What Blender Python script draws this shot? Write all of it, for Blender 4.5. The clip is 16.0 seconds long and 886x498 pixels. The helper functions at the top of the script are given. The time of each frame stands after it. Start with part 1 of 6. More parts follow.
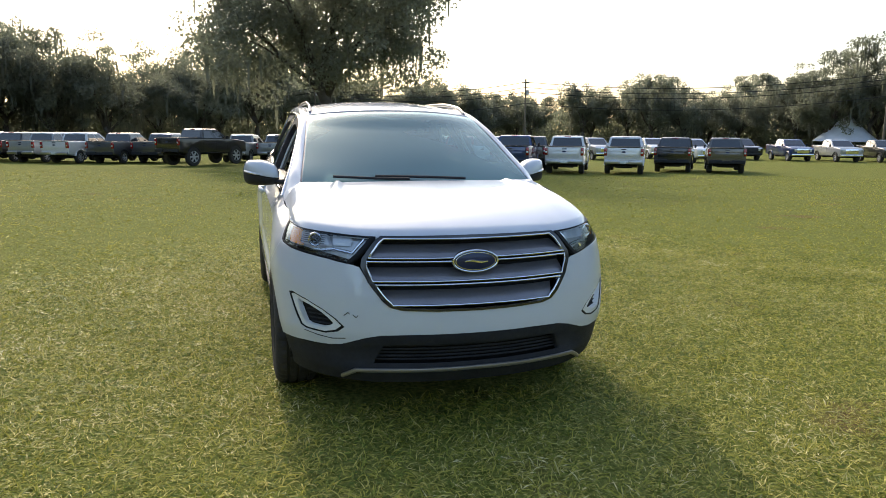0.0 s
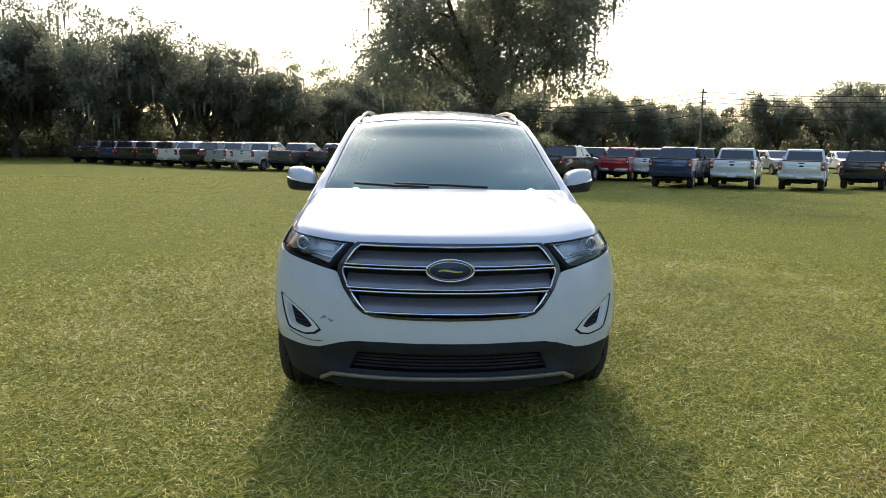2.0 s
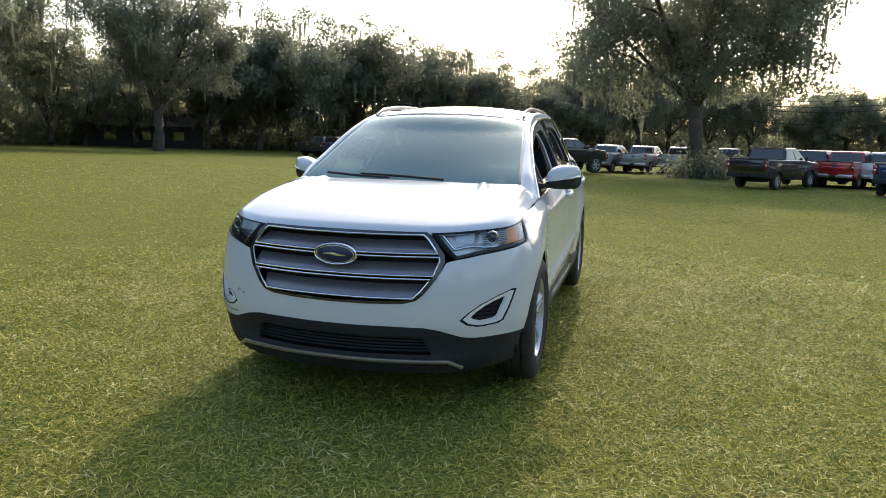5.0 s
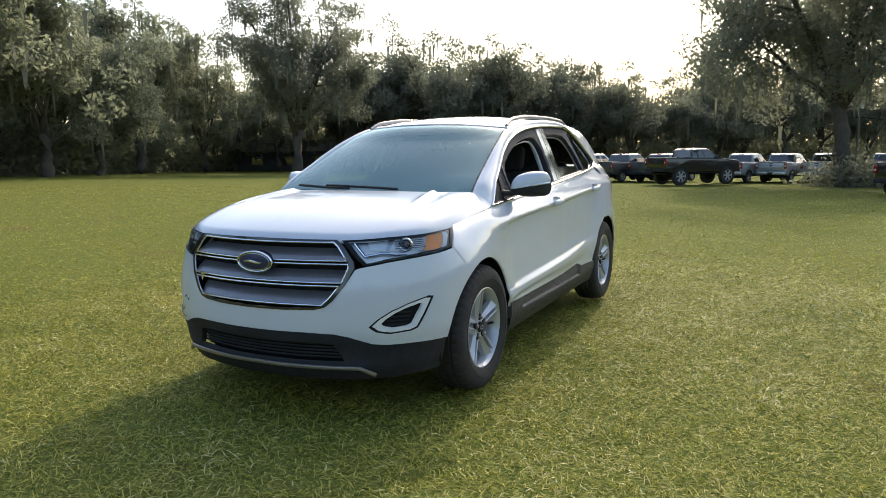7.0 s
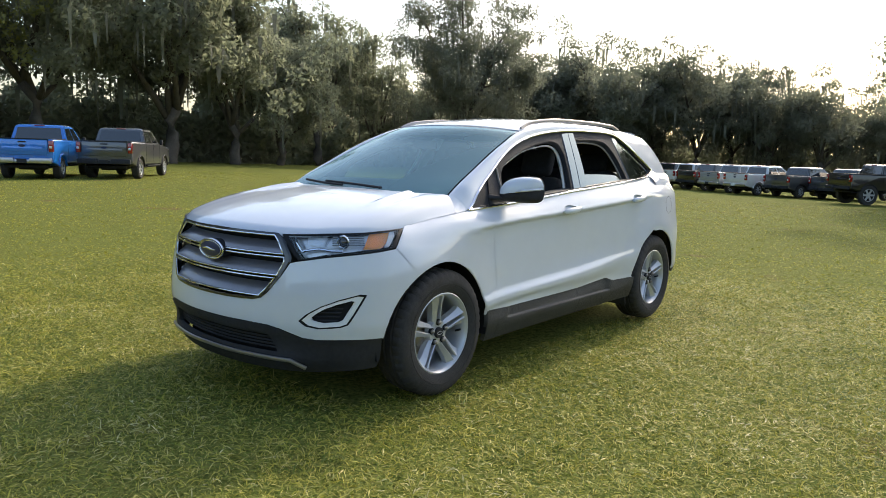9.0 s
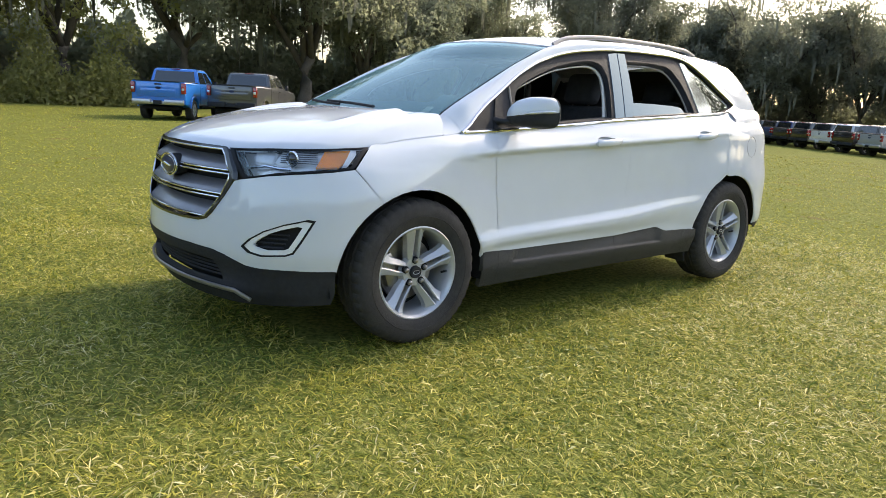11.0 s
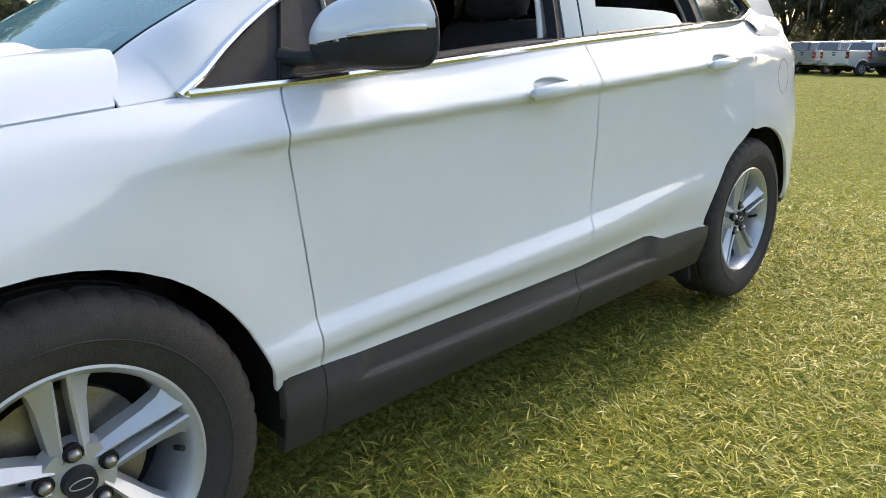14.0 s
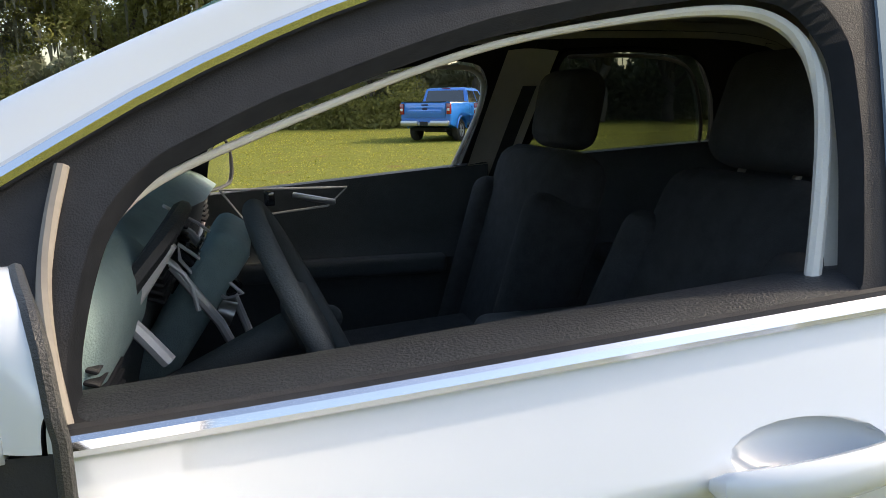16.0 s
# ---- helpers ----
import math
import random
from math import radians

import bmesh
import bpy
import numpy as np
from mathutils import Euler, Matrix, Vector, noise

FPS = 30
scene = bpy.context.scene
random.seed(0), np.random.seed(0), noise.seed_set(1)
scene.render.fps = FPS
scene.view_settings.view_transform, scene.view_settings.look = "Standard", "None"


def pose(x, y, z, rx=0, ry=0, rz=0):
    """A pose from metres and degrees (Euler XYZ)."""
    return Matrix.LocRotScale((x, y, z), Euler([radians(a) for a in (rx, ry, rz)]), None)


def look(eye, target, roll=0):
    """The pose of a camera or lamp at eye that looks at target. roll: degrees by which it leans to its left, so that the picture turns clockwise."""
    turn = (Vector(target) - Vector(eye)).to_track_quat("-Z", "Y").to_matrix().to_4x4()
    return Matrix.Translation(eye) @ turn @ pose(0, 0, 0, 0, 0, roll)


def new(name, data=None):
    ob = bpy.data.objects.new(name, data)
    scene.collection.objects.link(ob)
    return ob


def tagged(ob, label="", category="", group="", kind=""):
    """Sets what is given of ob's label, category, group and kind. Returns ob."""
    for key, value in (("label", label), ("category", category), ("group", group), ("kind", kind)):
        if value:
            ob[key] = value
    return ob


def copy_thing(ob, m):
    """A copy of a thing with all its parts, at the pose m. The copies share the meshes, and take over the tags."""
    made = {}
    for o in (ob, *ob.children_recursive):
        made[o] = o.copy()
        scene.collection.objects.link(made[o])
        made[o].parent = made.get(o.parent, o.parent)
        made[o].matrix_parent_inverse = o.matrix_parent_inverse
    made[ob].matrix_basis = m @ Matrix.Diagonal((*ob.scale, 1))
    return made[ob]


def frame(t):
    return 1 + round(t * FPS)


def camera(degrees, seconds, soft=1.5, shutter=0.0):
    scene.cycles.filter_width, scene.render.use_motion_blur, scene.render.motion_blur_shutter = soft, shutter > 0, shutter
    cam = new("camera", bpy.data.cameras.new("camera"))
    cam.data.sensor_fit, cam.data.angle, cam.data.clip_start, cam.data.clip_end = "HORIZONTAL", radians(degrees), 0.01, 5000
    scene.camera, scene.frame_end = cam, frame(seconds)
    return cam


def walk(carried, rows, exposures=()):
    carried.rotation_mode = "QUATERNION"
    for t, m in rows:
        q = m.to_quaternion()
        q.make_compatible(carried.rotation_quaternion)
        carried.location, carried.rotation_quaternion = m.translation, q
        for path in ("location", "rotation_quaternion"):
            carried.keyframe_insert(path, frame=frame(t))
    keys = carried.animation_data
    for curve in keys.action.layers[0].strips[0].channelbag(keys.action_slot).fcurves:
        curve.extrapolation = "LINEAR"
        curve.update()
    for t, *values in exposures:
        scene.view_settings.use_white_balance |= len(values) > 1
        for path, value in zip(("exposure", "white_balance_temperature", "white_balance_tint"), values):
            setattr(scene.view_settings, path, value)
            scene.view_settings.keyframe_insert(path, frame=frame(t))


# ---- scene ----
cam = camera(64.1, 16.0, soft=0.7)
PATH = [
    (0, (-1.059, -3.114, 1.453), (-0.525, -1.216, 1.121), 0.4),
    (0.5, (-0.751, -3.074, 1.44), (-0.375, -1.141, 1.092), -0.2),
    (1, (-0.432, -3.087, 1.427), (-0.197, -1.122, 1.137), 1.6),
    (1.5, (-0.262, -3.141, 1.425), (-0.145, -1.169, 1.109), -0.1),
    (2, (-0.148, -3.198, 1.44), (-0.08, -1.222, 1.135), 0.6),
    (2.5, (0.011, -3.203, 1.439), (0.025, -1.229, 1.116), 0.4),
    (3, (0.244, -3.228, 1.446), (0.148, -1.258, 1.111), -0.9),
    (3.5, (0.475, -3.176, 1.44), (0.304, -1.217, 1.077), -1.0),
    (4, (0.786, -3.179, 1.438), (0.54, -1.232, 1.052), -2.0),
    (4.2, (0.921, -3.183, 1.446), (0.616, -1.241, 1.078), -1.0),
    (6.3, (2.132, -2.921, 1.375), (1.366, -1.094, 1.103), -0.1),
    (6.5, (2.219, -2.861, 1.371), (1.416, -1.05, 1.101), -0.2),
    (7, (2.504, -2.747, 1.383), (1.618, -0.975, 1.112), -0.7),
    (7.5, (2.704, -2.557, 1.349), (1.716, -0.837, 1.096), -0.6),
    (8, (2.903, -2.381, 1.395), (1.814, -0.726, 1.124), -0.4),
    (8.2, (3.016, -2.292, 1.398), (1.883, -0.667, 1.123), 0.4),
    (10.3, (3.762, -1.551, 1.3), (2.315, -0.207, 0.986), 0.1),
    (10.5, (3.725, -1.41, 1.275), (2.255, -0.097, 0.933), 0.2),
    (11, (3.614, -1.101, 1.199), (2.1, 0.142, 0.793), 2.9),
    (11.5, (3.401, -0.79, 1.157), (1.881, 0.385, 0.602), 0.6),
    (12, (3.127, -0.537, 1.128), (1.655, 0.685, 0.544), -0.3),
    (12.5, (2.897, -0.245, 1.089), (1.461, 1.031, 0.534), -1.0),
    (13, (2.628, 0.024, 1.075), (1.234, 1.352, 0.533), -1.4),
    (13.5, (2.387, 0.314, 1.095), (1.061, 1.709, 0.551), -1.7),
    (14, (2.183, 0.657, 1.136), (0.805, 1.997, 0.585), -0.8),
    (14.5, (1.941, 0.961, 1.216), (0.543, 2.282, 0.669), -2.2),
    (15, (1.753, 1.324, 1.315), (0.233, 2.551, 0.887), -0.9),
    (15.4, (1.621, 1.564, 1.332), (-0.113, 2.458, 0.894), -0.4),
    (15.5, (1.584, 1.621, 1.331), (-0.192, 2.424, 0.884), -1.1),
    (15.7, (1.521, 1.709, 1.331), (-0.301, 2.419, 0.915), 0.1),
    (16, (1.432, 1.856, 1.348), (-0.47, 2.327, 0.948), -0.7),
]
SKY, SUN = 0.15, 1.4
walk(cam, [(t, look(eye, target, roll)) for t, eye, target, roll in PATH], exposures=[(0.0, 0.88, 6600, 11), (4.0, 0.88, 6500, 10), (9.0, 0.98, 6550, 11), (11.0, 1.33, 6800, 13), (13.0, 1.45, 6950, 14), (14.0, 1.38, 6800, 12), (15.0, 1.12, 6600, 11), (15.5, 1.12, 6750, 12), (16.0, 1.42, 7250, 12)])

# ---- light ----
SUN_EL, SUN_AZ = 33.0, -4.0          # degrees above the horizon; degrees from +y towards +x
world = bpy.data.worlds.new("sky")
scene.world = world
world.use_nodes = True
wn = world.node_tree.nodes
sky = wn.new("ShaderNodeTexSky")
sky.sky_type = "NISHITA"
sky.sun_disc = False
sky.sun_elevation = radians(SUN_EL)
sky.sun_rotation = radians(SUN_AZ)
sky.air_density, sky.dust_density, sky.ozone_density = 1.15, 3.0, 1.3
world.node_tree.links.new(sky.outputs["Color"], wn["Background"].inputs["Color"])
wn["Background"].inputs["Strength"].default_value = SKY
sun = new("sun", bpy.data.lights.new("sun", "SUN"))
sun.data.energy, sun.data.angle, sun.data.color = SUN, radians(1.6), (1.0, 0.89, 0.70)
sun.matrix_world = look((0, 0, 30), (-30 * math.sin(radians(SUN_AZ)), -30 * math.cos(radians(SUN_AZ)), 30 - 30 * math.tan(radians(SUN_EL))))


# ---- materials ----
def mat(name, color, rough=0.5, metal=0.0, coat=0.0, vary=0.0, scale=8.0, bump=0.0, bscale=60.0, spec=0.5, trans=0.0, ior=1.45, emit=0.0, obj_vary=0.0, alpha=1.0):
    """A Principled material whose colour wanders by `vary` at two scales, with fine relief."""
    m = bpy.data.materials.new(name)
    m.use_nodes = True
    nt = m.node_tree
    p = nt.nodes["Principled BSDF"]
    p.inputs["Base Color"].default_value = (*color, 1)
    p.inputs["Roughness"].default_value = rough
    p.inputs["Metallic"].default_value = metal
    p.inputs["Coat Weight"].default_value = coat
    p.inputs["Coat Roughness"].default_value = 0.02
    p.inputs["Coat IOR"].default_value = 1.7
    p.inputs["Specular IOR Level"].default_value = spec
    p.inputs["Transmission Weight"].default_value = trans
    p.inputs["IOR"].default_value = ior
    if emit:
        p.inputs["Emission Color"].default_value = (*color, 1)
        p.inputs["Emission Strength"].default_value = emit
    coord = nt.nodes.new("ShaderNodeTexCoord")
    if vary:
        total = None
        for sc, amount in ((scale, 0.6), (scale * 7.3, 0.4)):
            n = nt.nodes.new("ShaderNodeTexNoise")
            n.inputs["Scale"].default_value, n.inputs["Detail"].default_value = sc, 4.0
            nt.links.new(coord.outputs["Object"], n.inputs["Vector"])
            r = nt.nodes.new("ShaderNodeMapRange")
            r.inputs["From Min"].default_value, r.inputs["From Max"].default_value = 0.3, 0.7
            r.inputs["To Min"].default_value, r.inputs["To Max"].default_value = 1 - vary * amount, 1 + vary * amount
            nt.links.new(n.outputs["Fac"], r.inputs["Value"])
            if total is None:
                total = r.outputs["Result"]
            else:
                k = nt.nodes.new("ShaderNodeMath")
                k.operation = "MULTIPLY"
                nt.links.new(total, k.inputs[0])
                nt.links.new(r.outputs["Result"], k.inputs[1])
                total = k.outputs[0]
        if obj_vary:
            oi = nt.nodes.new("ShaderNodeObjectInfo")
            r = nt.nodes.new("ShaderNodeMapRange")
            r.inputs["To Min"].default_value, r.inputs["To Max"].default_value = 1 - obj_vary, 1 + obj_vary
            nt.links.new(oi.outputs["Random"], r.inputs["Value"])
            k = nt.nodes.new("ShaderNodeMath")
            k.operation = "MULTIPLY"
            nt.links.new(total, k.inputs[0])
            nt.links.new(r.outputs["Result"], k.inputs[1])
            total = k.outputs[0]
        mix = nt.nodes.new("ShaderNodeVectorMath")
        mix.operation = "SCALE"
        mix.inputs[0].default_value = color
        nt.links.new(total, mix.inputs["Scale"])
        nt.links.new(mix.outputs[0], p.inputs["Base Color"])
    if bump:
        n = nt.nodes.new("ShaderNodeTexNoise")
        n.inputs["Scale"].default_value, n.inputs["Detail"].default_value = bscale, 5.0
        nt.links.new(coord.outputs["Object"], n.inputs["Vector"])
        b = nt.nodes.new("ShaderNodeBump")
        b.inputs["Strength"].default_value, b.inputs["Distance"].default_value = bump, 0.01
        nt.links.new(n.outputs["Fac"], b.inputs["Height"])
        nt.links.new(b.outputs["Normal"], p.inputs["Normal"])
    return m


PAINT = mat("white_paint", (0.64, 0.68, 0.73), 0.5, 0.0, 1.0, 0.03, 1.2, spec=0.08)
BLACK = mat("black_plastic", (0.034, 0.035, 0.039), 0.6, spec=0.15, vary=0.25, scale=6, bump=0.15, bscale=500)
CLAD = mat("textured_cladding", (0.035, 0.037, 0.04), 0.5, vary=0.2, scale=5, bump=0.3, bscale=700)
GLOSSBLACK = mat("gloss_black", (0.012, 0.013, 0.016), 0.12, coat=1.0, vary=0.1)
PILLAR = mat("pillar_film", (0.125, 0.16, 0.175), 0.07, 1.0, vary=0.06, scale=4)
DARK = mat("dark_void", (0.006, 0.006, 0.007), 0.8, vary=0.3)
CHROME = mat("chrome", (0.80, 0.81, 0.85), 0.13, 1.0, vary=0.03, scale=3)
SATIN = mat("satin_silver", (0.52, 0.53, 0.55), 0.33, 1.0, vary=0.08, scale=5)
GRILLE = mat("grille_grey", (0.27, 0.265, 0.285), 0.35, 0.6, coat=0.3, vary=0.1, scale=9)
ALLOY = mat("alloy", (0.50, 0.515, 0.54), 0.34, 0.35, coat=0.6, vary=0.05, scale=12)
RUBBER = mat("tyre_rubber", (0.036, 0.034, 0.032), 0.8, vary=0.35, scale=9, bump=0.3, bscale=220)
STEEL = mat("brake_steel", (0.35, 0.33, 0.31), 0.4, 1.0, vary=0.25, scale=20)
AMBER = mat("amber_lens", (1.0, 0.33, 0.015), 0.15, coat=1.0, vary=0.12, scale=40, bump=0.3, bscale=160)
REDLENS = mat("red_lens", (0.26, 0.008, 0.01), 0.12, coat=1.0, vary=0.1, scale=30)
CLEARPLASTIC = mat("clear_reflector", (0.72, 0.74, 0.77), 0.22, 0.4, coat=0.6, vary=0.08, scale=50, bump=0.04, bscale=160)
BADGEBLUE = mat("badge_dark_blue", (0.012, 0.022, 0.075), 0.35, coat=0.2, vary=0.05)
SILVERTRIM = mat("silver_trim_paint", (0.58, 0.59, 0.61), 0.4, 0.2, vary=0.05, scale=9)
INTERIOR = mat("soft_black_trim", (0.06, 0.07, 0.076), 0.62, vary=0.2, scale=7, bump=0.25, bscale=350)
DASHTOP = mat("slate_dash", (0.21, 0.30, 0.31), 0.6, vary=0.15, scale=6, bump=0.3, bscale=400)
SEAL = mat("grey_rubber_seal", (0.24, 0.22, 0.20), 0.7, vary=0.15, scale=12)
CLOTH = mat("charcoal_cloth", (0.045, 0.048, 0.053), 0.9, vary=0.3, scale=30, bump=0.5, bscale=500)
LIGHTTRIM = mat("light_grey_trim", (0.70, 0.68, 0.64), 0.75, vary=0.06, scale=5, bump=0.2, bscale=300)
HEADLINER = mat("headliner", (0.42, 0.41, 0.38), 0.9, vary=0.06, scale=8, bump=0.3, bscale=400)
HEADBOWL = mat("smoked_reflector", (0.60, 0.61, 0.64), 0.25, 0.55, coat=0.5, vary=0.1, scale=20)
TRIMBLACK = mat("gloss_grille_frame", (0.010, 0.011, 0.014), 0.2, coat=0.6, vary=0.1)
RIMBLACK = mat("rim_black", (0.008, 0.009, 0.012), 0.45, spec=0.25, vary=0.1)
# plain white colour stands in for the bright shine of chrome
CHROMEWHITE = mat("white_light_guide", (0.82, 0.85, 0.88), 0.2, coat=1.0, vary=0.05, scale=20)
RAIL = mat("rail_grey", (0.30, 0.29, 0.29), 0.32, 0.8, vary=0.08, scale=6)
SILLTOP = mat("dark_sill_trim", (0.026, 0.029, 0.034), 0.5, vary=0.2, scale=7, bump=0.3, bscale=300)
PAPER = mat("pale_sticker", (0.72, 0.76, 0.75), 0.6, vary=0.1, scale=30)
SCRATCH = mat("scratch_grey", (0.05, 0.05, 0.055), 0.7, vary=0.2, scale=60)


def glass(name, tint, rough=0.0, ior=1.55, film=None):
    """Thin pane: mostly clear transmission of a tint with a mirror coat by Fresnel, and optional painted-on glare."""
    m = bpy.data.materials.new(name)
    m.use_nodes = True
    nt = m.node_tree
    nt.nodes.remove(nt.nodes["Principled BSDF"])
    out = nt.nodes["Material Output"]
    t = nt.nodes.new("ShaderNodeBsdfTransparent")
    t.inputs["Color"].default_value = (*tint, 1)
    g = nt.nodes.new("ShaderNodeBsdfGlossy")
    g.inputs["Roughness"].default_value = rough
    g.inputs["Color"].default_value = (0.86, 0.98, 1.0, 1)
    fr = nt.nodes.new("ShaderNodeFresnel")
    fr.inputs["IOR"].default_value = ior
    mix = nt.nodes.new("ShaderNodeMixShader")
    nt.links.new(fr.outputs[0], mix.inputs[0])
    nt.links.new(t.outputs[0], mix.inputs[1])
    nt.links.new(g.outputs[0], mix.inputs[2])
    last = mix
    # diffuse share of flat colour imitates bright hazy sky mirrored in the pane
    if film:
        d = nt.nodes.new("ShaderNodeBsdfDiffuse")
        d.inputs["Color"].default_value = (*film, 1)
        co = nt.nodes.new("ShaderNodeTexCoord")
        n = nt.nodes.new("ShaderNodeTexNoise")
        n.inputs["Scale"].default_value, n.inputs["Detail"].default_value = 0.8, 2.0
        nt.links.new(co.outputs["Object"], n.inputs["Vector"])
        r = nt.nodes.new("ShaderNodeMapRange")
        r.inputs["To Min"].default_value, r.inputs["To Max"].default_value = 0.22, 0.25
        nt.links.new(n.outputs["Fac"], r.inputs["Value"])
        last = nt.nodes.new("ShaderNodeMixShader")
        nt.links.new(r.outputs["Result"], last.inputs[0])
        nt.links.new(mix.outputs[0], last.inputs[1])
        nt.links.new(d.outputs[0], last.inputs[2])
    nt.links.new(last.outputs[0], out.inputs["Surface"])
    return m


# the pale teal diffuse colour is painted sky glare
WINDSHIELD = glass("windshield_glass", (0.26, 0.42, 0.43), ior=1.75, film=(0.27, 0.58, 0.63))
SIDEGLASS = glass("privacy_glass", (0.22, 0.25, 0.24))
QUARTERGLASS = glass("dark_quarter_glass", (0.12, 0.14, 0.14), ior=2.2)
CLEARGLASS = glass("clear_lens", (0.93, 0.95, 0.96))
MIRRORGLASS = mat("mirror_glass", (0.9, 0.92, 0.93), 0.02, 1.0)


# ---- building helpers ----
def obj(name, bm, material, parent=None, label="", smooth=True):
    me = bpy.data.meshes.new(name)
    bm.to_mesh(me)
    bm.free()
    if smooth:
        me.shade_smooth()
        me.set_sharp_from_angle(angle=radians(38))
    me.materials.append(material)
    ob = new(name, me)
    if parent is not None:
        ob.parent = parent
    if label:
        ob["label"] = label
    return ob


def part(name, bm, material, parent, label="", smooth=True):
    return obj(name, bm, material, parent, label, smooth)


def empty(name, m, label, category, group=""):
    ob = new(name)
    ob.matrix_world = m
    return tagged(ob, label, category, group)


def box(bm, size, at=(0, 0, 0), rot=(0, 0, 0), bevel=0.0, seg=2):
    r = bmesh.ops.create_cube(bm, size=1.0, matrix=pose(*at, *rot) @ Matrix.Diagonal((*size, 1)))
    if bevel:
        es = list({e for v in r["verts"] for e in v.link_edges})
        bmesh.ops.bevel(bm, geom=es, offset=bevel, segments=seg, affect="EDGES", profile=0.5)
    return bm


def cyl(bm, r, depth, m, seg=24, r2=None, caps=True):
    bmesh.ops.create_cone(bm, cap_ends=caps, segments=seg, radius1=r, radius2=r if r2 is None else r2, depth=depth, matrix=m)
    return bm


def grid_mesh(bm, fn, nu, nv, closed_u=False):
    """A sheet of nu by nv quads over fn(u, v), u and v from 0 to 1."""
    vs = [[bm.verts.new(fn(i / nu, j / nv)) for j in range(nv + 1)] for i in range(nu if closed_u else nu + 1)]
    for i in range(nu):
        a, b = vs[i], vs[(i + 1) % len(vs)]
        for j in range(nv):
            try:
                bm.faces.new((a[j], b[j], b[j + 1], a[j + 1]))
            except ValueError:
                pass
    return vs


def tube(bm, pts, rad, seg=8, closed=False, up=(0, 0, 1), squash=1.0):
    """A round bar along pts; rad is a number or a function of 0..1."""
    pts = [Vector(p) for p in pts]
    n = len(pts)
    rings = []
    for i, p in enumerate(pts):
        d = (pts[(i + 1) % n] - pts[i - 1]) if closed else (pts[min(i + 1, n - 1)] - pts[max(i - 1, 0)])
        d.normalize()
        a = d.cross(Vector(up))
        if a.length < 1e-4:
            a = d.cross(Vector((1, 0, 0)))
        a.normalize()
        b = a.cross(d)
        r = rad(i / max(1, n - 1)) if callable(rad) else rad
        rings.append([bm.verts.new(p + r * (math.cos(k * math.tau / seg) * a + squash * math.sin(k * math.tau / seg) * b)) for k in range(seg)])
    for i in range(n if closed else n - 1):
        a, b = rings[i], rings[(i + 1) % n]
        for k in range(seg):
            bm.faces.new((a[k], a[(k + 1) % seg], b[(k + 1) % seg], b[k]))
    if not closed:
        bm.faces.new(rings[0][::-1])
        bm.faces.new(rings[-1])
    return bm


def interp(knots, smooth=True):
    """A smooth monotone curve through (x, y) knots."""
    xs = [k[0] for k in knots]
    ys = [k[1] for k in knots]
    n = len(xs)
    h = [xs[i + 1] - xs[i] for i in range(n - 1)]
    d = [(ys[i + 1] - ys[i]) / h[i] for i in range(n - 1)]
    m = [d[0]] + [0.0] * (n - 2) + [d[-1]]
    for i in range(1, n - 1):
        if d[i - 1] * d[i] > 0:
            w1, w2 = 2 * h[i] + h[i - 1], h[i] + 2 * h[i - 1]
            m[i] = (w1 + w2) / (w1 / d[i - 1] + w2 / d[i])

    def f(x):
        x = min(max(x, xs[0]), xs[-1])
        i = 0
        while i < n - 2 and x > xs[i + 1]:
            i += 1
        t = (x - xs[i]) / h[i]
        if not smooth:
            return ys[i] + t * (ys[i + 1] - ys[i])
        return ((1 + 2 * t) * (1 - t) ** 2) * ys[i] + t * (1 - t) ** 2 * h[i] * m[i] + t * t * (3 - 2 * t) * ys[i + 1] + t * t * (t - 1) * h[i] * m[i + 1]
    return f


def smooth01(a, b, x):
    t = min(max((x - a) / (b - a), 0.0), 1.0)
    return t * t * (3 - 2 * t)


def ground_z(x, y):
    q = 0.85 * (y - 6) + 0.4 * x
    q = 2.0 * math.log1p(math.exp(min(q / 2.0, 40)))
    return -1.25 * math.tanh(0.036 * q / 1.25)


